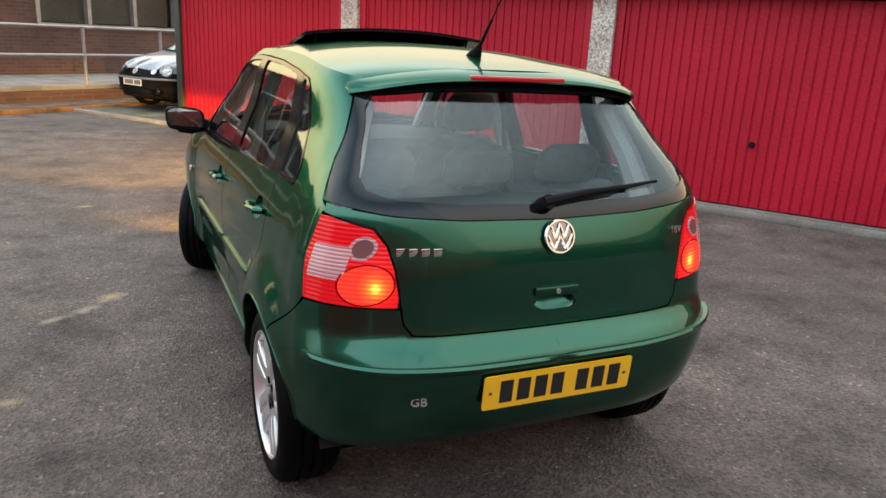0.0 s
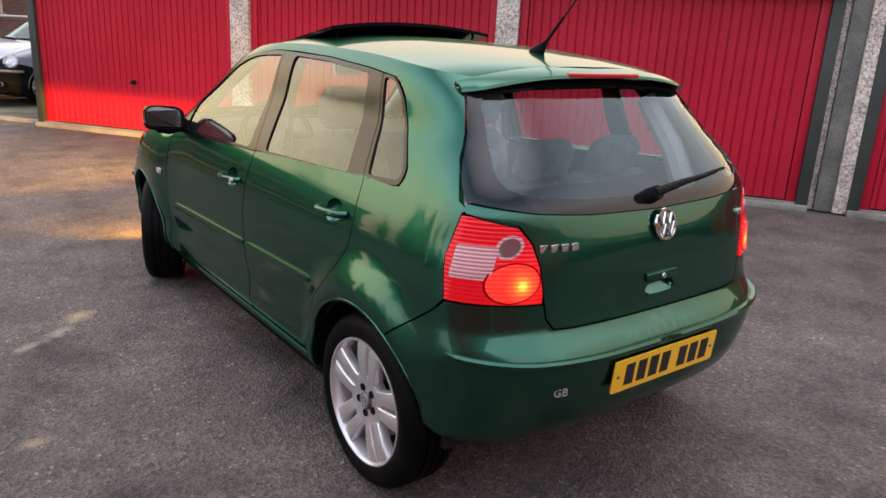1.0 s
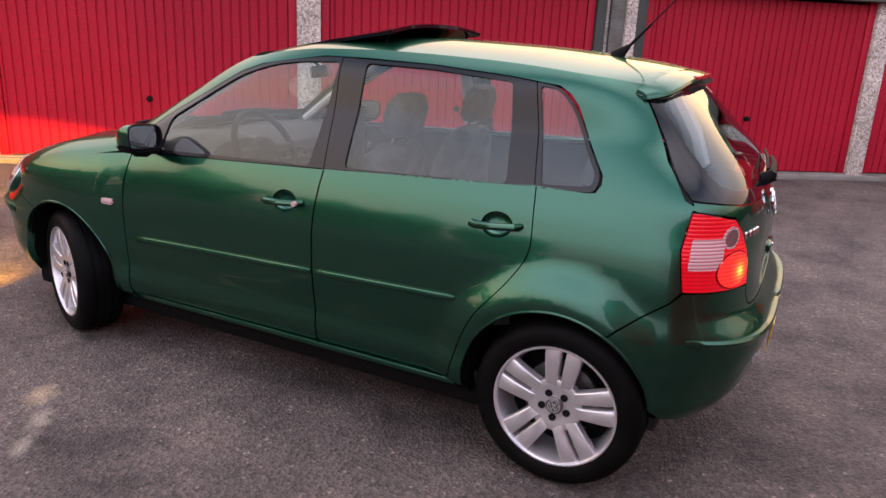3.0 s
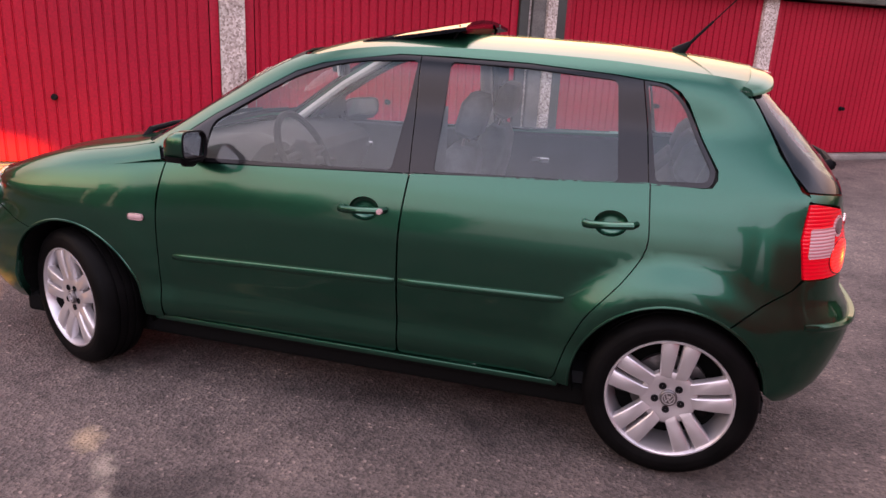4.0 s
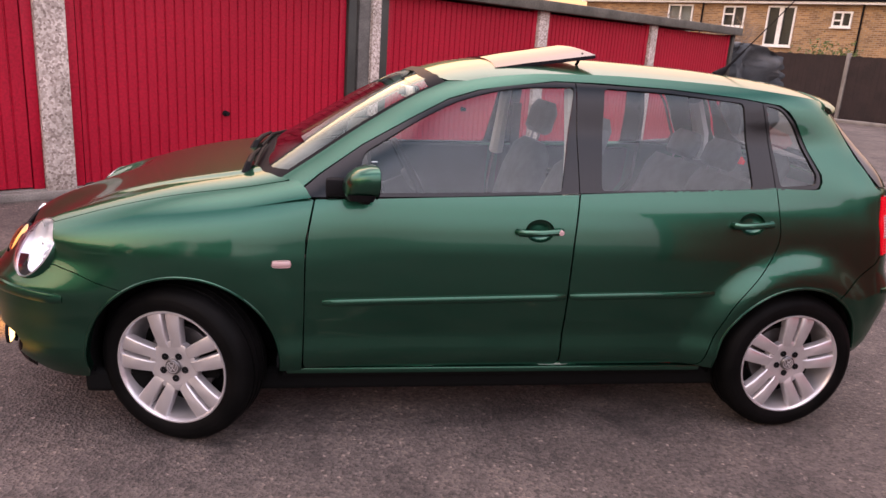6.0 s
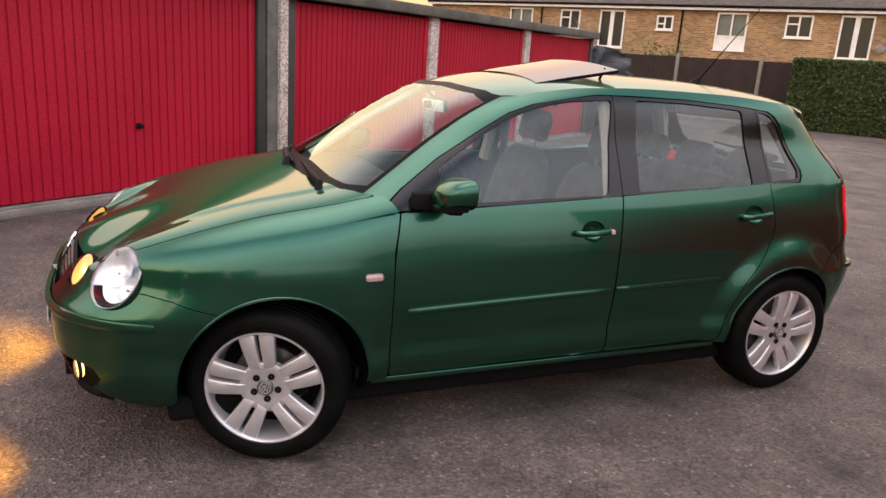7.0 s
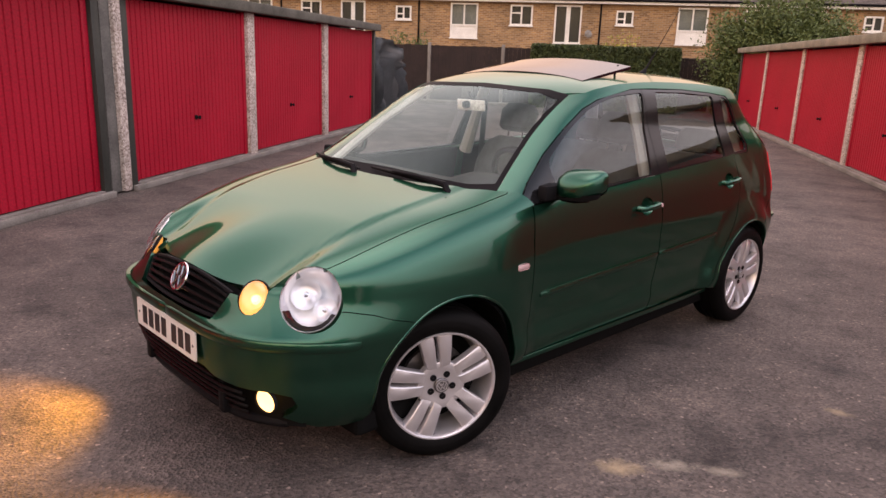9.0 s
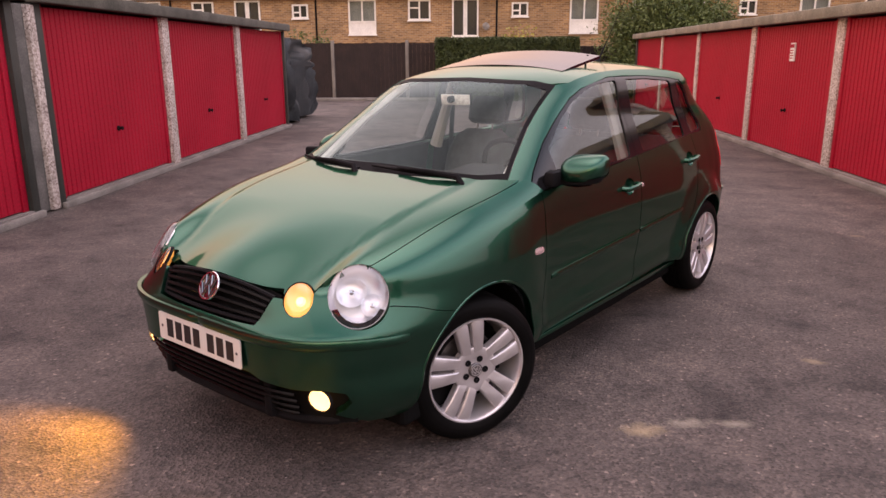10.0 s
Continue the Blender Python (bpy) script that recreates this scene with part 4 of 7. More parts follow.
# ---------------------------------------------------------------- ramp, rail and brown brick building beyond the row
def ramp_and_rail():
    w = box_part("ramp_wall", M_REDBRICK, None, -16.8, -12.9, 1.5, 28, -0.02, 0.24, 0.0, "low brown brick ramp wall", m=YARD)
    tagged(w, kind="structure", category="wall")
    c = box_part("ramp_edge", M_CONCRETE, None, -16.8, -12.95, 1.5, 28, 0.242, 0.33, 0.012, "pale concrete ramp edge", m=YARD)
    tagged(c, kind="structure", category="ramp")
    r = thing("handrail", "pale grey tubular steel handrail on a ramp", "handrail", in_yard(-13.0, 0))
    for z in (0.86, 1.36):
        bm = bmesh.new()
        tube(bm, [(0, 1.7, z), (0, 27.9, z)], 0.028, 8)
        part("rail", bm, M_RAIL, r, smooth=True)
    for k in range(-4, 11):
        bm = bmesh.new()
        tube(bm, [(0, 8.6 + 1.7 * k, 0.33), (0, 8.6 + 1.7 * k, 1.355)], 0.03, 8)
        part("post", bm, M_RAIL, r, smooth=True)


ramp_and_rail()


def brown_building(m):
    g = thing("brick_building", "brown brick building with wide grey windows", "building", m)
    bm = bmesh.new()
    box(bm, -6, 0, 1.3, 28, -0.5, 1.40)
    part("wall", bm, M_REDBRICK, g)
    box_part("parapet", M_REDBRICK, g, -6, 0, 1.3, 28, 2.30, 2.42)
    for k in range(-1, 5):
        box_part("pier", M_REDBRICK, g, -6, -0.004, max(1.3, 8.3 + 4.6 * k - (2.4 if k < 0 else 0)), 9.3 + 4.6 * k, 1.40, 2.30)
    for k in range(-1, 4):
        y = 9.3 + 4.6 * k
        w = thing("window", "", "")
        w.parent = g
        box_part("pane", M_WINDOW, w, -0.12, -0.11, y, y + (3.6 if k >= 0 else 3.58), 1.42, 2.28)
        # added grey sheet, coloured like the reflection the panes would show
        box_part("blind", M_PANESHEEN, w, -0.4, -0.38, y, y + 3.6, 1.42, 2.28)
        for i in range(4):
            box_part("mullion", M_RAIL, w, -0.14, 0.02, y + i * 1.17, y + i * 1.17 + 0.09, 1.40, 2.28)
        box_part("sill", M_CONCRETE, w, -0.1, 0.08, y - 0.02, y + 3.62, 1.34, 1.398)
    box_part("roof", M_ROOFSHEET, g, -6.2, 0.3, 1.1, 28.2, 2.422, 2.52)
    return g


brown_building(in_yard(-15.6, 0))
tagged(box_part("pavement", M_MOSSY, None, -11.9, -9.25, 7.70, 13.5, -0.02, 0.020, 0.01, "cracked concrete parking apron with grass in its joints", m=YARD), kind="structure", category="pavement")

tagged(box_part("kerb", M_CONCRETE, None, -11.9, -9.25, 7.58, 7.695, -0.02, 0.035, 0.01, "pale concrete edging of the parking apron", m=YARD), kind="structure", category="kerb")
tagged(box_part("verge", M_LITTER, None, -12.895, -11.905, 1.5, 28, -0.02, 0.06, 0.02, "strip of brown leaf litter below the ramp", m=YARD), kind="structure", category="ground")

# trees and bushes past the end of the yard
for k, (x, y, h) in enumerate(((-19.8, -1.0, 4.6), (-18.4, -4.2, 4.0), (-20.5, -7.6, 5.4), (-18.5, -10.4, 4.4), (-21.0, -13.5, 5.4))):
    bush(in_yard(x, y), 1.7, 1.9, h, 7000, 30 + k, 0.11, M_LEAFB, "dark evergreen bush at the end of the yard")

bare_tree(in_yard(-24.5, -2.6), 5.6, 21, "leafless tree past the end of the yard")
bare_tree(in_yard(-27.0, 3.4), 6.4, 22, "leafless tree past the end of the yard")
for k, (x, y, h) in enumerate(((-31.0, -9.0, 4.6), (-33.0, -3.5, 5.4), (-32.0, 2.0, 3.4), (-34.0, 7.0, 2.8))):
    bush(in_yard(x, y), 2.6, 2.9, h, 5000, 50 + k, 0.22, M_LEAFB, "dark evergreen trees beyond the yard", "tree_clump")


# ---------------------------------------------------------------- the green hatchback
# Its own axes: x to its right, y ahead from the rear axle, z up.
CAR = thing("hatchback_car", "dark green metallic five-door hatchback with silver wheels and tilted glass sunroof", "car", pose(1.26, 2.28, 0, 0, 0, -1.87))

half_width = curve((0.14, 0.655), (0.20, 0.70), (0.27, 0.752), (0.32, 0.774), (0.36, 0.781), (0.42, 0.778), (0.50, 0.790), (0.62, 0.801), (0.74, 0.802), (0.84, 0.791), (0.92, 0.772),
                   (1.0, 0.744), (1.1, 0.706), (1.2, 0.664), (1.3, 0.619), (1.38, 0.578), (1.44, 0.525), (1.50, 0.455))
nose_y = curve((0.14, 3.08), (0.20, 3.125), (0.30, 3.165), (0.42, 3.195), (0.56, 3.20), (0.61, 3.170), (0.68, 3.138), (0.76, 3.065))
tail_y = curve((0.14, -0.40), (0.26, -0.46), (0.32, -0.525), (0.38, -0.575), (0.46, -0.606), (0.58, -0.626), (0.605, -0.624), (0.65, -0.596), (0.69, -0.573), (0.74, -0.568), (0.85, -0.564), (0.92, -0.554), (0.985, -0.533),
               (1.05, -0.505), (1.2, -0.37), (1.33, -0.235), (1.36, -0.20), (1.46, -0.09))
screen_y = curve((0.90, 2.34), (0.95, 2.26), (1.05, 2.105), (1.2, 1.88), (1.32, 1.68), (1.40, 1.50), (1.5, 1.26))
hood_top = curve((1.8, 1.09), (2.0, 1.05), (2.2, 1.00), (2.49, 0.945), (2.82, 0.852), (3.0, 0.785), (3.06, 0.755), (3.105, 0.727), (3.14, 0.700), (3.20, 0.64))
roof_mid = curve((-0.34, 1.388), (-0.2, 1.410), (0.0, 1.437), (0.4, 1.466), (0.8, 1.474), (1.1, 1.466), (1.3, 1.444), (1.42, 1.419), (1.5, 1.396), (1.65, 1.34))


def nose_edge(y):
    """Half the width of the front wings in plan."""
    q = np.clip((np.asarray(y, float) - 2.0) / 1.17, 0, 0.9995)
    return 0.801 * (1 - q ** 3.2) ** (1 / 3.0)


def nose_power(z):
    """How square the nose is in plan: more so at the bumper than between the lamps."""
    return 4.2 - 1.2 * smooth01((z - 0.545) / 0.155)


def hood_z(x, y):
    q = np.clip(np.abs(x) / nose_edge(y), 0, 0.995)
    crease = 0.010 * smooth01((np.abs(x) - 0.60 * nose_edge(y)) / 0.05) * smooth01((3.05 - np.asarray(y)) / 0.25)
    ax = np.abs(x)
    valley = 0.054 * smooth01(ax / 0.37) * (1 - smooth01((ax - 0.42) / 0.13)) * smooth01((np.asarray(y) - 2.64) / 0.40)
    return 0.6 + (hood_top(y) - 0.6) * (1 - q ** 9) ** (1 / 2.8) - crease * (1 - q ** 3) - valley


def wing_x(y, z):
    """Half the width of the front wing at a height."""
    q = np.clip((z - 0.6) / np.maximum(hood_top(y) - 0.6, 0.02), 0, 0.995)
    w = nose_edge(y) * (1 - q ** 2.8) ** (1 / 9)
    # low down it follows the bumper's outline
    length = nose_y(np.minimum(z, 0.74)) - 2.0
    low = half_width(np.minimum(z, 0.74)) * (1 - np.clip((np.asarray(y, float) - 2.0) / length, 0, 0.9995) ** 3.2) ** (1 / nose_power(np.asarray(z, float)))
    k = smooth01((np.asarray(z, float) - 0.66) / 0.12)
    return low * (1 - k) + w * k


def smooth01(v):
    v = np.clip(v, 0, 1)
    return v * v * (3 - 2 * v)


LEVELS = np.linspace(0.13, 1.49, 171)
ALONG = np.linspace(-1.75, 4.4, 1231)
TX, TY = np.zeros((len(LEVELS), len(ALONG))), np.zeros((len(LEVELS), len(ALONG)))
for li, z in enumerate(LEVELS):
    w, th = float(half_width(z)), np.linspace(0, math.pi / 2, 700)
    rear_len = 0.4 - float(tail_y(z))
    kr = smooth01((z - 0.92) / 0.12)
    kb = 1 - smooth01((z - 0.62) / 0.22)
    p, q = 3.4 + 1.1 * kr + 0.6 * kb, 5.5 - 0.2 * kb
    rx, ry = w * np.cos(th) ** (2 / p), 0.4 - rear_len * np.sin(th) ** (2 / q)
    k = smooth01((z - 0.62) / 0.36)
    y0 = 2.0 * (1 - k) + k * (float(screen_y(max(z, 0.95))) - 0.5)
    yf = float(nose_y(z)) if z < 0.72 else (float(screen_y(z)) if z > 0.95 else (0.95 - z) / 0.23 * float(nose_y(0.72)) + (z - 0.72) / 0.23 * float(screen_y(0.95)))
    p, q = float(nose_power(z)) + 2.0 * k, 3.2 - 0.2 * k
    fx, fy = w * np.cos(th) ** (2 / p), y0 + (yf - y0) * np.sin(th) ** (2 / q)
    ra = 0.4 - np.concatenate([[0], np.cumsum(np.hypot(np.diff(rx), np.diff(ry)))])
    fa = y0 + np.concatenate([[0], np.cumsum(np.hypot(np.diff(fx), np.diff(fy)))])
    a = np.concatenate([ra[:0:-1], [0.4], fa])
    x, y = np.concatenate([rx[:0:-1], [w], fx]), np.concatenate([ry[:0:-1], [0.4], fy])
    # past the middle line the curve goes on mirrored
    a = np.concatenate([2 * a[0] - a[300:0:-1], a, 2 * a[-1] - a[-2:-300:-1]])
    x, y = np.concatenate([-x[300:0:-1], x, -x[-2:-300:-1]]), np.concatenate([y[300:0:-1], y, y[-2:-300:-1]])
    TX[li], TY[li] = np.interp(ALONG, a, x), np.interp(ALONG, a, y)


F_ARCH, R_ARCH = (2.427, 0.310, 0.343), (0.004, 0.316, 0.327)
waist = curve((-0.44, 0.0), (-0.38, 0.003), (-0.30, 0.021), (-0.20, 0.041), (-0.05, 0.050), (0.15, 0.047), (0.45, 0.041), (1.2, 0.037), (1.75, 0.033), (1.95, 0.026), (2.15, 0.004), (2.25, 0.0))


def inset(y, z):
    """How far the doors and rear quarters lie inside the body's widest outline; the wheel arches stand out from them."""
    y, z = np.asarray(y, float), np.asarray(z, float)
    d = np.where((y > -0.44) & (y < 2.25), waist(y), 0.0)
    for cy, cz, r in (F_ARCH, R_ARCH):
        d = d * smooth01((np.hypot(y - cy, z - cz) - r - 0.02) / 0.15)
    return d * (1 - 0.8 * smooth01((z - 1.18) / 0.2))


def shell(a, z, waisted=True):
    """The body's skin round its outline: a is y along the side, and goes on round the corners by length. Left side."""
    a, z = np.asarray(a, float), np.asarray(z, float)
    fi = np.clip((z - LEVELS[0]) / (LEVELS[1] - LEVELS[0]), 0, len(LEVELS) - 1.001)
    fj = np.clip((a - ALONG[0]) / (ALONG[1] - ALONG[0]), 0, len(ALONG) - 1.001)
    i, j = fi.astype(int), fj.astype(int)
    u, v = fi - i, fj - j

    def at(t):
        return (t[i, j] * (1 - u) + t[i + 1, j] * u) * (1 - v) + (t[i, j + 1] * (1 - u) + t[i + 1, j + 1] * u) * v
    x, y = at(TX), at(TY)
    if waisted:
        x = x - inset(y, z) * smooth01((x - 0.3) / 0.25)
    return np.stack([-x, y, z + 0 * a], -1)


def side_skin(a, z):
    """shell, blended into the front wing towards the nose (for z under the belt)."""
    s = shell(a, z, False)
    k = smooth01((np.asarray(a) - 1.45) / 0.6)
    s[:, 0] = s[:, 0] * (1 - k) - wing_x(np.asarray(a), np.asarray(z)) * k
    s[:, 1] = np.where(k > 0, np.asarray(a), s[:, 1])
    s[:, 0] += inset(s[:, 1], z)
    return s


def between_levels(z, find):
    """find(level index), blended between the two levels about z."""
    f = float(np.clip((z - LEVELS[0]) / (LEVELS[1] - LEVELS[0]), 0, len(LEVELS) - 1.001))
    i = int(f)
    return find(i) * (1 - (f - i)) + find(i + 1) * (f - i)


def a_rear(x, z):
    """Where round the outline the rear stands x from the middle line."""
    m = ALONG < 0.3
    return between_levels(z, lambda i: float(np.interp(x, TX[i][m], ALONG[m])))


def a_front(x, z):
    m = ALONG > 1.3
    return between_levels(z, lambda i: float(np.interp(-x, -TX[i][m], ALONG[m])))


def a_side(y, z):
    """Where round the outline the side has this y, behind or ahead of its straight part too."""
    def find(i):
        m = TX[i] > 0.0
        return float(np.interp(y, TY[i][m], ALONG[m]))
    return between_levels(z, find)


def rear_pts(pts):
    return [(a_rear(x, z), z) for x, z in fine_line(pts)]


def front_pts(pts):
    return [(a_front(x, z), z) for x, z in fine_line(pts)]


def side_pts(pts):
    return [(a_side(y, z), z) for y, z in fine_line(pts)]


def fine_line(pts, step=0.03):
    out = []
    for p, q in zip(pts, pts[1:]):
        n = max(1, int(math.hypot(q[0] - p[0], q[1] - p[1]) / step))
        out += [(p[0] + (q[0] - p[0]) * i / n, p[1] + (q[1] - p[1]) * i / n) for i in range(n)]
    return out + [pts[-1]]


GAP = 0.0035

# doors
FD = rounded([(1.965, 0.938), (1.994, 0.78), (1.998, 0.290), (0.990 + GAP, 0.290), (0.993 + GAP, 0.78), (0.972 + GAP, 0.984)], [0.004, 0.1, 0.03, 0.02, 0.2, 0.004])
RD = rounded([(0.972 - GAP, 0.986), (0.993 - GAP, 0.78), (0.990 - GAP, 0.290), (0.392, 0.294), (0.374, 0.37), (0.352, 0.45), (0.30, 0.57), (0.18, 0.715), (0.118, 0.82), (0.14, 1.034)], [0.004, 0.2, 0.02, 0.035, 0.04, 0.05, 0.05, 0.06, 0.06, 0.004])
FD = fine_line(FD + FD[:1])[:-1]
RD_BACK = [p for p in RD if p[0] < 0.42]
RD = fine_line(RD + RD[:1])[:-1]
CUPS = ((1.128, 0.848), (0.248, 0.893))


def cup_rim(y, z, k=1.0):
    return [(y + 0.057 * k * math.cos(2 * math.pi * i / 32), z + 0.043 * k * math.sin(2 * math.pi * i / 32)) for i in range(32)]


panel("front_door", [FD, cup_rim(*CUPS[0])], side_skin, M_PAINT, CAR, 0.03, 0.03)
panel("rear_door", [RD, cup_rim(*CUPS[1])], side_skin, M_PAINT, CAR, 0.03, 0.03)


def lamp_frame(centre, normal, ru, rv):
    c, n = Vector(centre), Vector(normal).normalized()
    a = Vector((0, 0, 1)).cross(n).normalized()
    b = n.cross(a).normalized()
    return np.array(c), np.array(n), np.array(a), np.array(b), ru, rv


HEADLAMP = ((-0.594, 2.950, 0.704), (-0.53, 0.645, 0.55), 0.105, 0.115)
INDICATOR = ((-0.421, 3.066, 0.685), (-0.42, 0.72, 0.55), 0.056, 0.065)
LAMP_CUTS = [lamp_frame(*HEADLAMP), lamp_frame(*INDICATOR)]


# front wings: the upright part and the shoulder, in one mesh
def shoulder_z(y):
    return float(0.6 + 0.77 * (hood_top(y) - 0.6))


SHUT = curve((1.9, 0.70), (2.1, 0.672), (2.3, 0.662), (2.5, 0.650), (2.7, 0.630), (2.86, 0.600), (2.93, 0.565), (3.05, 0.42), (3.12, 0.30))
wing_top = [(y, shoulder_z(y)) for y in np.linspace(2.93, 1.98, 30)]
WING = [(2.0045, 0.286)] + [(2.0, 0.5), (2.0, 0.7), (1.998, 0.80), (1.982, 0.885), (1.972, 0.936)] + wing_top[::-1][1:] + [(2.93, 0.672), (2.86, 0.665), (2.78, 0.648), (2.72, 0.625)] \
    + arc(*F_ARCH, 56.8, 182, 18) + [(2.085, 0.286)]
panel("front_wing", [fine_line(WING + WING[:1])[:-1]], side_skin, M_PAINT, CAR, 0.02, 0.03, skip=lambda p: p[2] > 0.72 and p[1] > 2.05, cuts=LAMP_CUTS)


def hood_surface(u, v):
    """u: x of the left side, v: y."""
    return np.stack([-np.asarray(u), np.asarray(v), hood_z(u, v)], -1)


top_edge = [(0.93 * float(nose_edge(y)), y) for y in np.linspace(1.98, 2.93, 30)]
WTOP = top_edge + [(float(SHUT(y)) + 0.004, y) for y in np.linspace(2.92, 2.03, 24)]
panel("wing_top", [WTOP], hood_surface, M_PAINT, CAR, 0.02, 0.02, skip=lambda p: abs(p[0]) > 0.66, cuts=LAMP_CUTS)
def meet(x):
    """y at which the bonnet's surface runs into the bumper's."""
    lo, hi = 2.86, 3.16
    for k in range(30):
        y = (lo + hi) / 2
        z = min(float(hood_z(x, y)), 0.74)
        if float(hood_z(x, y)) > 0.694 and float(shell(np.array([a_front(x, z)]), np.array([z]))[0, 1]) > y:
            lo = y
        else:
            hi = y
    return y


HOOD = [(0, 2.235), (0.2, 2.228), (0.4, 2.20), (0.55, 2.155), (0.64, 2.10), (float(SHUT(2.06)) - 0.006, 2.06)] + [(float(SHUT(y)), y) for y in np.linspace(2.08, 2.91, 22)] + [(x, meet(x)) for x in (0.565, 0.53, 0.49, 0.45, 0.41, 0.37, 0.345)] + [(x, 3.106 - 0.5 * x * x) for x in (0.328, 0.25, 0.17, 0.08, 0)]
panel("bonnet", [HOOD], hood_surface, M_PAINT, CAR, 0.022, 0.025, centre=True, skip=lambda p: abs(p[0]) < 1e-4, cuts=LAMP_CUTS)

# front bumper
FB = side_pts([(2.715, 0.6205), (2.78, 0.6445), (2.86, 0.6615), (2.93, 0.6685)]) + front_pts([(x, float(hood_z(x, meet(x))) - 0.004) for x in (0.565, 0.53, 0.49, 0.45, 0.41, 0.37, 0.348)] + [(0.336, 0.69), (0.312, 0.62), (0.298, 0.596), (0.15, 0.590), (0.0, 0.590), (0.0, 0.425), (0.28, 0.420), (0.33, 0.400), (0.45, 0.390), (0.56, 0.390), (0.608, 0.375), (0.614, 0.335), (0.59, 0.305), (0.56, 0.285)]) \
    + side_pts([(2.93, 0.225), (2.84, 0.215), (2.78, 0.225)] + arc(*F_ARCH, -8, 56.3, 10))
FB += FB[:1]
panel("front_bumper", [FB[:-1]], shell, M_PAINT, CAR, 0.022, 0.03, centre=True, skip=lambda p: abs(p[0]) < 1e-3, cuts=LAMP_CUTS)

# rear: tailgate, bumper, quarter panels
TG = rear_pts([(0.0, 0.687), (0.2, 0.688), (0.40, 0.690), (0.452, 0.694), (0.476, 0.725), (0.486, 0.80), (0.497, 0.88), (0.515, 0.945), (0.548, 0.993), (0.664, 1.018), (0.658, 1.042), (0.50, 1.022), (0.3, 1.008), (0.0, 1.0), (0.0, 0.776), (0.058, 0.773), (0.074, 0.752), (0.060, 0.734), (0.0, 0.732), (0.0, 0.687)])
panel("tailgate", [TG[:-1]], shell, M_PAINT, CAR, 0.03, 0.025, centre=True, skip=lambda p: abs(p[0]) < 1e-3)
RB = rear_pts([(0.0, 0.682), (0.2, 0.683), (0.40, 0.685), (0.457, 0.689), (0.481, 0.722), (0.488, 0.766), (0.6, 0.768)]) + side_pts([(-0.375, 0.768), (-0.345, 0.735), (-0.26, 0.672), (-0.205, 0.628), (-0.175, 0.60)] + arc(*R_ARCH, 124, 172, 8) + [(-0.36, 0.325)]) \
    + rear_pts([(0.66, 0.315), (0.5, 0.315), (0.3, 0.32), (0.0, 0.32), (0.0, 0.682)])
panel("rear_bumper", [RB[:-1]], shell, M_PAINT, CAR, 0.03, 0.03, centre=True, skip=lambda p: abs(p[0]) < 1e-3)


def rail_z(y):
    """Height at which the body side gives way to the roof."""
    return float(roof_mid(y)) - 0.048


QP = [(y - 0.0045, z - 0.001) for y, z in RD_BACK[:-1]] + [(-0.03, 1.030), (-0.060, 1.034), (-0.074, 1.060), (-0.072, 1.09), (-0.012, 1.182), (0.046, 1.294), (0.078, 1.330), (0.12, 1.354), (0.3, 1.373), (0.6, 1.391), (0.88, 1.396), (1.07, 1.394), (1.27, 1.364), (1.37, 1.346), (1.48, 1.309), (1.59, 1.249), (1.80, 1.129), (1.955, 1.022), (2.045, 0.95), (2.075, 0.948)]
SCREEN_EDGE = [(a_front(float(half_width(z)) * 0.865, z), z) for z in np.linspace(0.957, 1.366, 24)]
ROOF_EDGE = [(a_side(y, rail_z(y)), rail_z(y)) for y in np.linspace(1.41, -0.155, 40)]
GLASS_EDGE = rear_pts([(0.516, 1.352), (0.579, 1.25), (0.634, 1.15), (0.660, 1.08), (0.670, 1.045)])
QEND = side_pts([(-0.375, 1.025), (-0.358, 1.018), (-0.345, 0.90), (-0.368, 0.774), (-0.341, 0.739), (-0.257, 0.677), (-0.202, 0.634), (-0.172, 0.606)])
QP = side_pts(QP) + SCREEN_EDGE + ROOF_EDGE + GLASS_EDGE + QEND + side_pts(arc(*R_ARCH, 122, -6, 20))
panel("quarter_panel", [fine_line(QP + QP[:1], 0.04)[:-1]], shell, M_PAINT, CAR, 0.03, 0.03)


# roof
def roof_surface(u, v):
    """u: share of the half width from the middle, v: y."""
    u, v = np.asarray(u, float), np.asarray(v, float)
    zr = roof_mid(v) - 0.048
    ex = -side_at(v, zr)
    return np.stack([-u * ex, v, roof_mid(v) - 0.048 * np.abs(u) ** 2.6], -1)


def side_at(y, z):
    """x of the body side at given y and z (arrays), left side negative."""
    out = []
    for a, b in zip(np.atleast_1d(y), np.atleast_1d(z)):
        s = shell(np.array([a_side(a, b)]), np.array([b]))
        out.append(s[0, 0])
    return np.array(out)


ROOF = [(0, -0.19), (1, -0.155), (1, 1.41), (0.9, 1.470), (0.75, 1.498), (0.4, 1.510), (0, 1.514)]
panel("roof_panel", [fine_line([(u, v) for u, v in ROOF] + ROOF[:1], 0.05)[:-1]], roof_surface, M_PAINT, CAR, 0.06, 0.02, centre=True, skip=lambda p: abs(p[0]) < 1e-3)


# glass and its black frames
def frame_and_glass(name, outer, hole, mat, step=0.04):
    outer, hole = side_pts(outer + outer[:1])[:-1], side_pts(hole + hole[:1])[:-1]
    fr = panel(name + "_frame", [outer, hole], shell, M_FRAMEBLACK, CAR, step, 0.012, label="black window frame")
    gl = panel(name + "_glass", [hole], shell, mat, CAR, step, 0.0, off=-0.006)
    for g in gl:
        g.visible_shadow = False
    return fr, gl


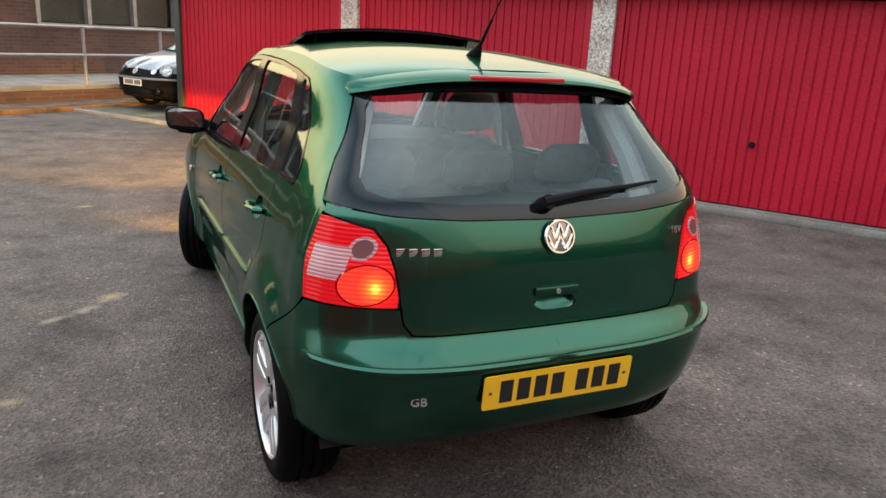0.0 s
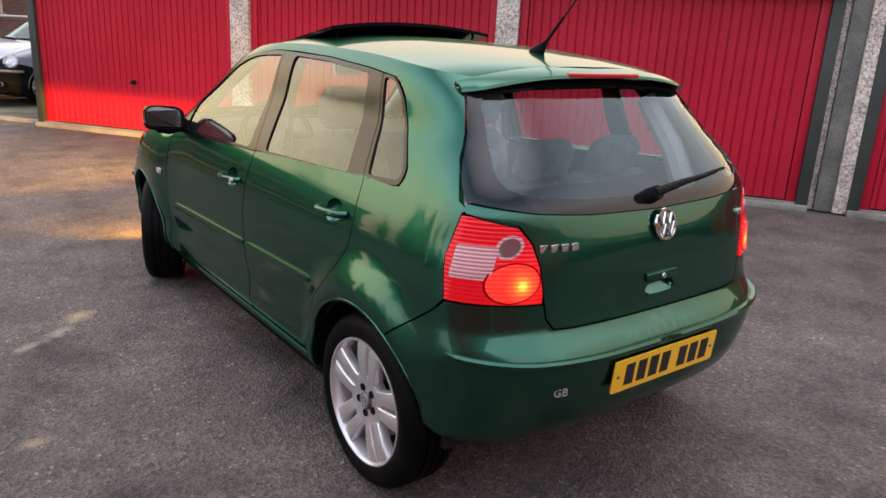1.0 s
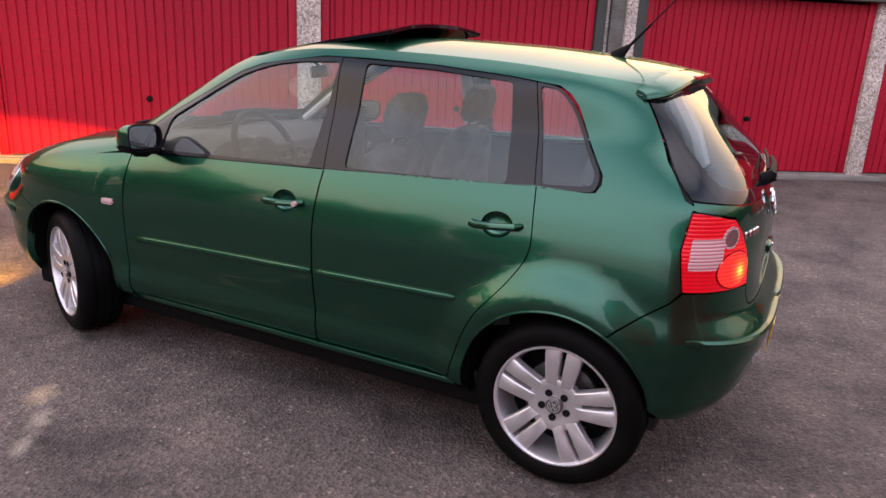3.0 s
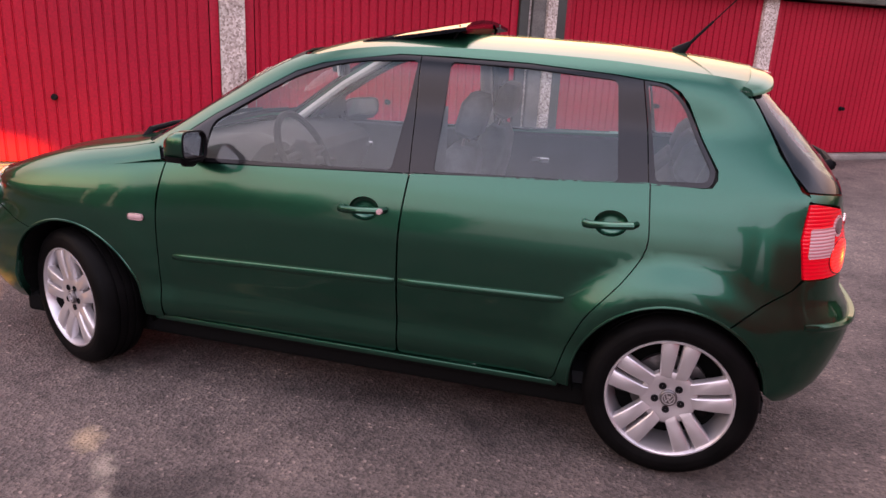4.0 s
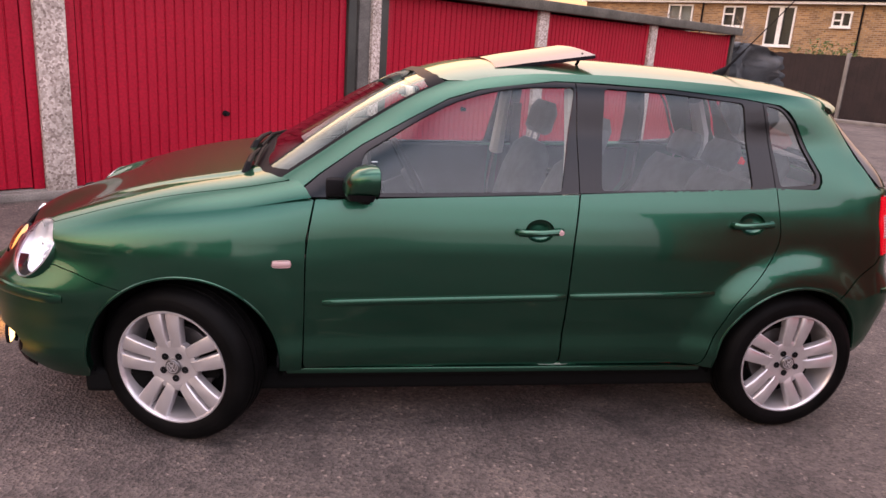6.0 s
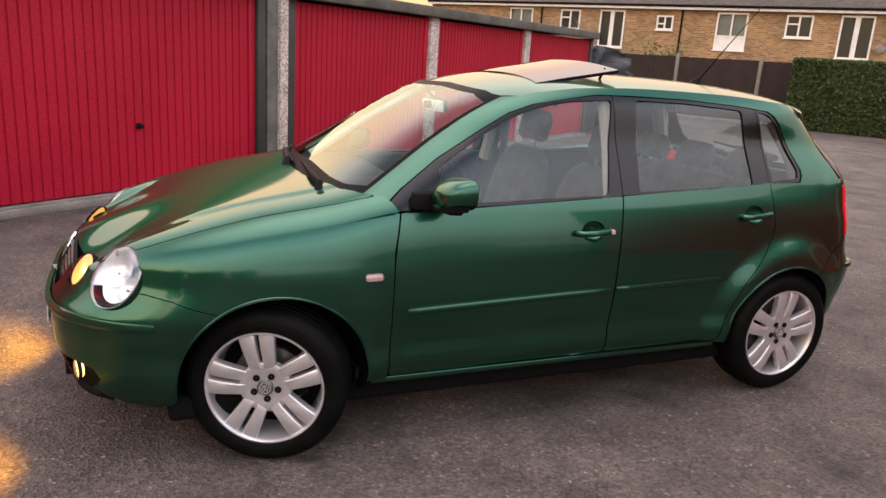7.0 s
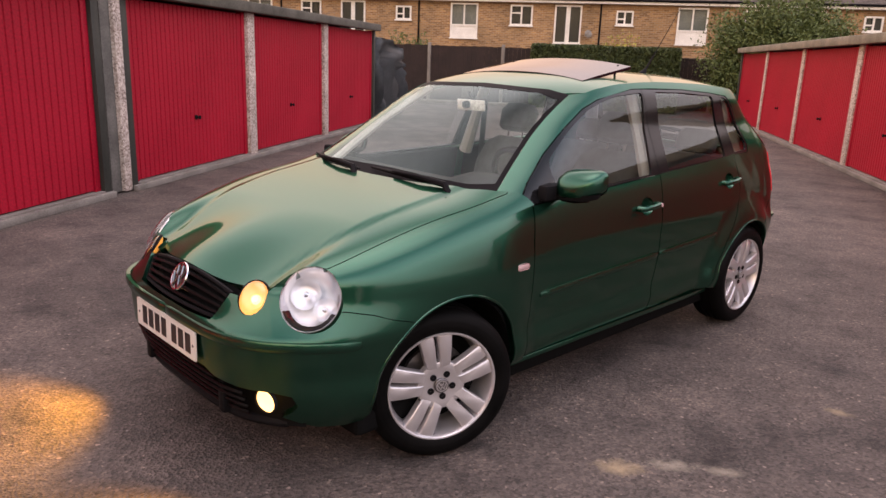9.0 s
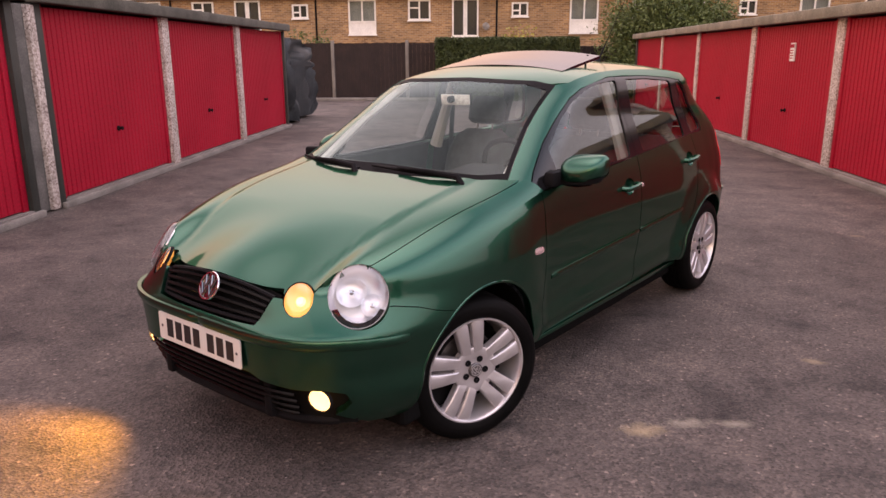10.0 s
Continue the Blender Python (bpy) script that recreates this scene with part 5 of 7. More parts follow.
frame_and_glass("front_door_window", [(2.04, 0.945), (1.95, 1.02), (1.80, 1.125), (1.59, 1.245), (1.48, 1.305), (1.37, 1.342), (1.27, 1.364), (1.07, 1.390), (0.99, 1.391), (0.985, 1.2), (0.976, 0.988), (1.5, 0.962)],
                rounded([(1.805, 0.966), (1.80, 1.098), (1.60, 1.222), (1.46, 1.298), (1.32, 1.343), (1.20, 1.364), (0.994, 1.376), (1.044, 0.992)], [0.02, 0.03, 0.05, 0.05, 0.1, 0.1, 0.02, 0.02]), M_GLASS)
frame_and_glass("rear_door_window", [(0.972, 0.990), (0.981, 1.2), (0.986, 1.391), (0.6, 1.387), (0.3, 1.369), (0.203, 1.358), (0.17, 1.2), (0.145, 1.030), (0.6, 1.004)],
                rounded([(0.886, 1.001), (0.874, 1.378), (0.6, 1.374), (0.285, 1.353), (0.243, 1.026)], 0.02), M_GLASS)
frame_and_glass("quarter_window", rounded([(0.199, 1.358), (0.12, 1.350), (0.052, 1.290), (-0.006, 1.18), (-0.066, 1.085), (-0.055, 1.034), (0.141, 1.026), (0.166, 1.2)], [0.003, 0.05, 0.05, 0.05, 0.035, 0.035, 0.003, 0.003], 6),
                rounded([(0.186, 1.348), (0.12, 1.340), (0.062, 1.284), (0.006, 1.176), (-0.049, 1.086), (-0.040, 1.050), (0.122, 1.040), (0.154, 1.2)], [0.015, 0.04, 0.05, 0.05, 0.03, 0.025, 0.015, 0.1], 6), M_GLASS)

# windscreen: black edge and glass
WS_OUT = front_pts([(0.0, 0.957), (0.3, 0.957)]) + [(a_front(float(half_width(z)) * 0.862, z), z) for z in np.linspace(0.957, 1.366, 20)] + front_pts([(0.40, 1.386), (0.0, 1.397)])
WS_IN = front_pts([(0.0, 1.022), (0.52, 1.014)]) + [(a_front(float(half_width(z)) * 0.838, z), z) for z in np.linspace(1.022, 1.345, 20)] + front_pts([(0.38, 1.370), (0.0, 1.380)])
WS_MID = front_pts([(0.0, 1.380), (0.0, 1.022)])[1:-1]
panel("windscreen", [WS_IN + WS_MID], shell, M_SCREEN, CAR, 0.04, 0.0, off=-0.003, centre=True)[0].visible_shadow = False
EDGE = WS_OUT + WS_IN[::-1]
panel("windscreen_edge", [EDGE], shell, M_BLACK, CAR, 0.04, 0.006, off=-0.002, centre=True, skip=lambda p: abs(p[0]) < 1e-3)

# rear window: broad black edge and glass
RW_OUT = rear_pts([(0.0, 1.004), (0.3, 1.012), (0.50, 1.026), (0.657, 1.048), (0.649, 1.10), (0.627, 1.15), (0.574, 1.25), (0.510, 1.352), (0.3, 1.368), (0.0, 1.374)])
RW_IN = rear_pts([(0.0, 1.045), (0.3, 1.052), (0.50, 1.066), (0.556, 1.085), (0.569, 1.12), (0.555, 1.2), (0.518, 1.29), (0.480, 1.330), (0.3, 1.346), (0.0, 1.351)])
RW_MID = rear_pts([(0.0, 1.351), (0.0, 1.045)])[1:-1]
panel("rear_window", [RW_IN + RW_MID], shell, M_REARGLASS, CAR, 0.04, 0.0, off=-0.003, centre=True)[0].visible_shadow = False
EDGE = RW_OUT + RW_IN[::-1]
panel("rear_window_edge", [EDGE], shell, M_GLAZEDBLACK, CAR, 0.04, 0.012, off=0.001, centre=True, skip=lambda p: abs(p[0]) < 1e-3)


# spoiler lip over the rear window
def spoiler():
    vs, fs, n = [], [], 40
    prof = [(0.012, 0.001), (-0.040, -0.008), (-0.064, -0.020), (-0.067, -0.029), (-0.040, -0.030), (0.0, -0.032), (0.04, -0.046)]
    for i in range(n + 1):
        u = -1 + 2 * i / n
        x = u * 0.528
        y = -0.180 + 0.035 * abs(u) ** 3 + 0.02 * abs(u) ** 12
        z = float(roof_mid(-0.195)) - 0.048 * abs(u) ** 2.6
        k = 1 - 0.55 * abs(u) ** 14
        for dy, dz in prof:
            vs.append((x, y + dy * k, z + dz - 0.006 * abs(u) ** 6))
    m = len(prof)
    for i in range(n):
        for j in range(m):
            fs.append((i * m + j, i * m + (j + 1) % m, (i + 1) * m + (j + 1) % m, (i + 1) * m + j))
    fs += [tuple(range(m)), tuple(n * m + j for j in reversed(range(m)))]
    bm = bmesh.new()
    bv = [bm.verts.new(v) for v in vs]
    for f in fs:
        bm.faces.new([bv[i] for i in f])
    s = part("spoiler", bm, M_PAINT, CAR, smooth=True)
    bm = bmesh.new()
    box(bm, -0.17, 0.17, -0.2485, -0.215, 1.380, 1.3955, 0.005)
    part("high_brake_light", bm, M_REDLENS, s, "dark red high-level brake light", smooth=True)


spoiler()


# tail lamps
TL = side_pts([(-0.363, 1.010), (-0.350, 0.90), (-0.373, 0.776)]) + rear_pts([(0.60, 0.773), (0.495, 0.773), (0.492, 0.80), (0.503, 0.88), (0.521, 0.943), (0.553, 0.985), (0.655, 1.010)])
panel("tail_lamp", [TL], shell, M_TAIL, CAR, 0.02, 0.012, off=0.004, label="red tail lamp with clear and lit sections")


def lamp_patch(name, f0, f1, z0, z1, mat, off, square=False, label=""):
    """A piece of the tail lamp between two shares of its breadth, counted from its outer edge."""
    zc = (z0 + z1) / 2
    ao, ai = a_side(-0.36, zc), a_rear(0.496, zc)
    c0, c1 = ao + (ai - ao) * f0, ao + (ai - ao) * f1
    a0, rx, rz = (c0 + c1) / 2, abs(c1 - c0) / 2, (z1 - z0) / 2
    if square:
        pts = rounded([(a0 - rx, zc - rz), (a0 + rx, zc - rz), (a0 + rx, zc + rz), (a0 - rx, zc + rz)], 0.008)
    else:
        pts = [(a0 + rx * math.cos(2 * math.pi * i / 24), zc + rz * math.sin(2 * math.pi * i / 24)) for i in range(24)]
    return panel(name, [pts], shell, mat, CAR, 0.02, 0.003, off=off, label=label)


lamp_patch("reversing_lens", 0.06, 0.50, 0.842, 0.935, M_RIBLENS, 0.006, True, "ribbed clear lens section")
lamp_patch("tail_lens_ring", 0.405, 0.985, 0.775, 0.893, M_REDRIM, 0.006)
lamp_patch("tail_lens", 0.43, 0.965, 0.780, 0.888, M_LITLENS, 0.0085, label="glowing tail light")
lamp_patch("fog_lens_ring", 0.49, 0.80, 0.900, 0.968, M_RIBLENS, 0.006)
lamp_patch("fog_lens", 0.53, 0.76, 0.908, 0.960, M_FOGLENS, 0.0085, label="grey round lens")

# sills, floor, wheel housings
for s in (-1, 1):
    bm = bmesh.new()
    box(bm, s * 0.60, s * 0.700, 0.365, 2.078, 0.232, 0.274, 0.010)
    # a painted sill in truth; the shade under the doors is its colour here
    part("sill", bm, M_DARK, CAR, "lower sill coloured near-black for its shade", smooth=True)
    bm = bmesh.new()
    box(bm, s * 0.66, s * 0.736, 0.372, 2.060, 0.262, 0.285, 0.005)
    part("sill_lip", bm, M_PAINT, CAR, "green painted sill edge", smooth=True)
    for cy, cz, r in (F_ARCH, R_ARCH):
        bm = bmesh.new()
        n = 24
        prof = []
        for i in range(n + 1):
            a = radians(-14 + 208 * i / n)
            prof.append((cy + (r - 0.004) * math.cos(a), cz + (r - 0.004) * math.sin(a)))
        outer = []
        for y, z in prof:
            zz = min(max(z, 0.2), 0.7)
            skin = -float((side_skin(np.array([y]), np.array([zz])) if y > 1 and zz > 0.62 else shell(np.array([a_side(y, zz)]), np.array([zz])))[0, 0])
            outer.append(bm.verts.new((s * (min(skin, 0.775) - 0.02), y, z)))
        inner = [bm.verts.new((s * 0.48, y, z)) for y, z in prof]
        for i in range(n):
            bm.faces.new((outer[i], outer[i + 1], inner[i + 1], inner[i]))
        bm.faces.new(inner)
        part("wheel_housing", bm, M_DARK, CAR)
bm = bmesh.new()
box(bm, -0.66, 0.66, -0.22, 2.8, 0.155, 0.25, 0.02)
part("underbody", bm, M_DARK, CAR)
bm = bmesh.new()
box(bm, -0.46, 0.46, 2.1, 3.0, 0.25, 0.62, 0.05)
part("engine_bay", bm, M_DARK, CAR)
bm = bmesh.new()
box(bm, -0.62, 0.62, -0.47, -0.35, 0.36, 0.66, 0.03)
part("boot_floor", bm, M_DARK, CAR)


# rolled lips round the wheel arches
for (cy, cz, r), a0, a1, skin in ((F_ARCH, -4, 180, side_skin), (R_ARCH, -4, 172, shell)):
    for s in (1, -1):
        path = []
        for i in range(41):
            a = radians(a0 + (a1 - a0) * i / 40)
            y, z = cy + (r + 0.004) * math.cos(a), cz + (r + 0.004) * math.sin(a)
            u = y if skin is side_skin and y < 2.6 else a_side(y, z)
            q = (side_skin if skin is side_skin and y < 2.6 else shell)(np.array([u]), np.array([z]))[0]
            path.append((s * (q[0] + 0.002), q[1], q[2]))
        bm = bmesh.new()
        tube(bm, path, 0.0055, 8)
        part("arch_lip", bm, M_PAINT, CAR, smooth=True)


# ---------------------------------------------------------------- wheels
def wheel():
    """Axle along x, outer face towards -x, centre at the origin."""
    w = new("wheel")
    w.parent = CAR
    bm = bmesh.new()
    prof = [(0.085, 0.212), (0.096, 0.222), (0.102, 0.252), (0.096, 0.278), (0.080, 0.293), (0.055, 0.300)]
    for gx in (0.036, 0.0, -0.036):
        prof += [(gx + 0.006, 0.3005), (gx + 0.005, 0.2935), (gx - 0.005, 0.2935), (gx - 0.006, 0.3005)]
    prof += [(-0.055, 0.300), (-0.076, 0.295), (-0.090, 0.284), (-0.0985, 0.268), (-0.1005, 0.262), (-0.1005, 0.258), (-0.1015, 0.252), (-0.1015, 0.246), (-0.101, 0.240), (-0.0995, 0.236), (-0.0985, 0.228), (-0.094, 0.2205), (-0.088, 0.2165), (-0.078, 0.213)]
    rings = lathe(bm, prof, sides=96)
    part("tyre", bm, M_RUBBER, w, "black road tyre", smooth=True)
    bm = bmesh.new()
    lathe(bm, [(-0.080, 0.2135), (-0.092, 0.2195), (-0.097, 0.2180), (-0.097, 0.2130), (-0.092, 0.2090), (-0.082, 0.2060), (-0.060, 0.200), (0.02, 0.190), (0.08, 0.192), (0.09, 0.212)], sides=96)
    part("rim", bm, M_ALLOY, w, "silver alloy rim", smooth=True)
    # five pairs of spokes
    for k in range(5):
        for s in (-1, 1):
            bm = bmesh.new()
            secs = []
            for r, mid, hw, dx in ((0.036, 0.0185, 0.0185, -0.070), (0.066, 0.0225, 0.0225, -0.077), (0.080, 0.0262, 0.0222, -0.0815), (0.090, 0.0280, 0.0212, -0.084), (0.15, 0.0330, 0.0258, -0.0905), (0.190, 0.0362, 0.0287, -0.0905), (0.207, 0.0375, 0.0300, -0.087)):
                sec = []
                for off, dep in ((-hw, 0.034), (-hw, 0.0055), (-hw * 0.93, 0.0022), (-hw * 0.80, 0.0), (hw * 0.80, 0.0), (hw * 0.93, 0.0022), (hw, 0.0055), (hw, 0.034)):
                    sec.append(bm.verts.new((dx + dep, s * (mid) + off, r)))
                secs.append(sec)
            for a, b in zip(secs, secs[1:]):
                for j in range(7):
                    bm.faces.new((a[j], a[j + 1], b[j + 1], b[j]))
                bm.faces.new((a[7], a[0], b[0], b[7]))
            bm.faces.new(secs[0])
            bm.faces.new(secs[-1])
            bmesh.ops.rotate(bm, matrix=Matrix.Rotation(2 * math.pi * k / 5, 3, "X"), verts=bm.verts)
            part("spoke", bm, M_ALLOY, w, smooth=True)
    bm = bmesh.new()
    lathe(bm, [(-0.045, 0.001), (-0.045, 0.096), (-0.066, 0.099), (-0.0775, 0.096), (-0.0805, 0.088), (-0.0785, 0.068), (-0.0765, 0.056), (-0.075, 0.034), (-0.075, 0.001)], sides=40)
    part("hub", bm, M_ALLOY, w, smooth=True)
    bm = bmesh.new()
    lathe(bm, [(-0.072, 0.030), (-0.084, 0.0295), (-0.087, 0.026), (-0.087, 0.001)], sides=36)
    cap = part("hub_cap", bm, M_STEEL, w, "grey hub cap with silver ring emblem", smooth=True)
    bm = bmesh.new()
    lathe(bm, [(-0.0868, 0.0225), (-0.0885, 0.0225), (-0.0885, 0.0195), (-0.0868, 0.0195)], sides=36, closed=True)
    for x0, z0, x1, z1 in ((-0.40, 0.70, -0.16, 0.06), (-0.16, 0.06, 0.0, 0.45), (0.0, 0.45, 0.16, 0.06), (0.16, 0.06, 0.40, 0.70), (-0.72, 0.30, -0.30, -0.62), (-0.30, -0.62, 0.0, -0.05), (0.0, -0.05, 0.30, -0.62), (0.30, -0.62, 0.72, 0.30)):
        tube(bm, [(-0.0876, 0.0225 * x0, 0.0225 * z0), (-0.0876, 0.0225 * x1, 0.0225 * z1)], 0.0017, 5)
    part("emblem", bm, M_ALLOY, cap)
    for k in range(5):
        a = 2 * math.pi * (k + 0.5) / 5
        bm = bmesh.new()
        lathe(bm, [(-0.068, 0.0130), (-0.0800, 0.0130), (-0.0800, 0.0110), (-0.0775, 0.0095), (-0.0775, 0.001)], sides=16)
        bmesh.ops.translate(bm, vec=(0, 0.047 * math.sin(a), 0.047 * math.cos(a)), verts=bm.verts)
        part("bolt", bm, M_BLACK, w, smooth=True)
    bm = bmesh.new()
    lathe(bm, [(-0.012, 0.06), (-0.012, 0.135), (0.010, 0.135), (0.010, 0.06)], sides=40, closed=True)
    part("brake_disc", bm, M_STEEL, w, smooth=True)
    bm = bmesh.new()
    box(bm, -0.03, 0.03, -0.145, -0.075, -0.07, 0.07, 0.01)
    part("brake_caliper", bm, M_DARK, w)
    bm = bmesh.new()
    lathe(bm, [(0.03, 0.001), (0.03, 0.190)], sides=40)
    part("back_plate", bm, M_DARK, w)
    return w


first = wheel()
first.matrix_basis = pose(-0.674, -0.018, 0.300, 5, 0, 0)
copy_thing(first, pose(-0.671, 2.436, 0.300, 0, 0, -22) @ pose(0, 0, 0, -9, 0, 0)).matrix_basis = pose(-0.671, 2.436, 0.300, 0, 0, -22) @ pose(0, 0, 0, -9, 0, 0)
copy_thing(first, pose(0.674, -0.018, 0.300, 0, 0, 180) @ pose(0, 0, 0, 30, 0, 0))
copy_thing(first, pose(0.674, 2.440, 0.300, 0, 0, 158) @ pose(0, 0, 0, 15, 0, 0))


# ---------------------------------------------------------------- mouldings, handles, indicators
def strip(pts, r, mat, name, surf, off=0.006, label="", both=True):
    """A half-round moulding along the skin. pts: (u, v) on the surface."""
    pts = np.array(fine_line(pts, 0.03))
    e = 0.004
    p = surf(pts[:, 0], pts[:, 1])
    n = np.cross(surf(pts[:, 0] + e, pts[:, 1]) - surf(pts[:, 0] - e, pts[:, 1]), surf(pts[:, 0], pts[:, 1] + e) - surf(pts[:, 0], pts[:, 1] - e))
    n /= np.linalg.norm(n, axis=1)[:, None]
    if np.mean(n[:, 0] * p[:, 0] + 0.3 * n[:, 1] * (p[:, 1] - 1.3)) < 0:
        n = -n
    out = []
    for s in ((1, -1) if both else (1,)):
        bm = bmesh.new()
        rings = []
        m = len(pts)
        for i in range(m):
            k = min(1.0, 0.25 + 2.0 * min(i, m - 1 - i) / 3)
            ring = []
            for dn, dz in ((-0.004, -r), (off * 0.6, -r), (off, -r * 0.55), (off * 1.15, r * 0.3), (off * 0.8, r), (-0.004, r)):
                q = p[i] + n[i] * (dn * k if dn > 0 else dn) + np.array([0, 0, dz * (0.6 + 0.4 * k)])
                ring.append(bm.verts.new((s * q[0], q[1], q[2])))
            rings.append(ring)
        for a, b in zip(rings, rings[1:]):
            for j in range(6):
                bm.faces.new((a[j], a[(j + 1) % 6], b[(j + 1) % 6], b[j]))
        bm.faces.new(rings[0])
        bm.faces.new(rings[-1])
        out.append(part(name, bm, mat, CAR, label, smooth=True))
    return out


strip([(1.935, 0.562), (1.0, 0.590)], 0.013, M_PAINT, "door_moulding", side_skin, 0.012)
strip([(0.985, 0.591), (0.376, 0.609)], 0.013, M_PAINT, "door_moulding", side_skin, 0.012)
strip(front_pts([(0.0, 0.560), (0.3, 0.560), (0.55, 0.560), (0.62, 0.560)]) + [(a_side(2.835, 0.552), 0.552)], 0.018, M_PAINT, "bumper_moulding", shell, 0.014)
strip(rear_pts([(0.0, 0.596), (0.3, 0.598), (0.55, 0.605)]) + [(a_side(-0.405, 0.618), 0.618)], 0.013, M_PAINT, "bumper_moulding", shell, 0.014)


def door_handle(y0, y1, z0, z1, lock):
    c, zc = (y0 + y1) / 2, (z0 + z1) / 2
    for s in (-1, 1):
        x = float(side_skin(np.array([c]), np.array([zc]))[0, 0])
        h = new("door_handle")
        h.parent = CAR
        h.matrix_basis = Matrix.Translation((x * -s, 0, 0))
        f = s
        # bowl sunk into the door
        bm = bmesh.new()
        prev = None
        for k, d in ((1.0, 0.0), (0.97, 0.006), (0.88, 0.016), (0.65, 0.024), (0.3, 0.027)):
            ring = []
            for yy, zz in cup_rim(c, zc, k):
                edge = float(side_skin(np.array([yy]), np.array([zz]))[0, 0])
                ring.append(bm.verts.new(((x - edge) * s - f * d, yy, zz)))
            if prev:
                for i in range(32):
                    bm.faces.new((prev[i], prev[(i + 1) % 32], ring[(i + 1) % 32], ring[i]))
            prev = ring
        bm.faces.new(prev)
        part("cup", bm, M_PAINT, h, "dark recessed grip cup", smooth=True)
        bm = bmesh.new()
        path = [(f * 0.0, y0 + 0.004, z0), (f * 0.026, y0 + 0.016, z0), (f * 0.036, c, zc), (f * 0.030, y1 - 0.02, z1), (f * 0.020, y1 - 0.004, z1), (f * 0.0, y1, z1)]
        tube(bm, path, [0.011, 0.0125, 0.0125, 0.013, 0.014, 0.012], 10)
        part("grip", bm, M_PAINT, h, smooth=True)
        if lock and s == -1:
            bm = bmesh.new()
            lathe(bm, [(0.028, 0.011), (0.040, 0.010), (0.041, 0.001)], sides=16)
            lk = part("lock", bm, M_WHITELENS, h, "pale lock cover", smooth=True)
            lk.matrix_basis = Matrix.Translation((0, y0 + 0.016, z0)) @ Matrix.Rotation(radians(180), 4, "Z")


door_handle(1.040, 1.215, 0.852, 0.845, True)
door_handle(0.160, 0.335, 0.899, 0.889, False)


def side_indicator():
    y, z = 2.080, 0.714
    x = float(side_skin(np.array([y]), np.array([z]))[0, 0])
    for s in (1, -1):
        bm = bmesh.new()
        box(bm, s * (x + 0.004), s * (x - 0.008), y - 0.035, y + 0.035, z - 0.0135, z + 0.0135, 0.010)
        o = part("side_indicator", bm, M_WHITELENS, CAR, "small clear side indicator", smooth=True)


side_indicator()


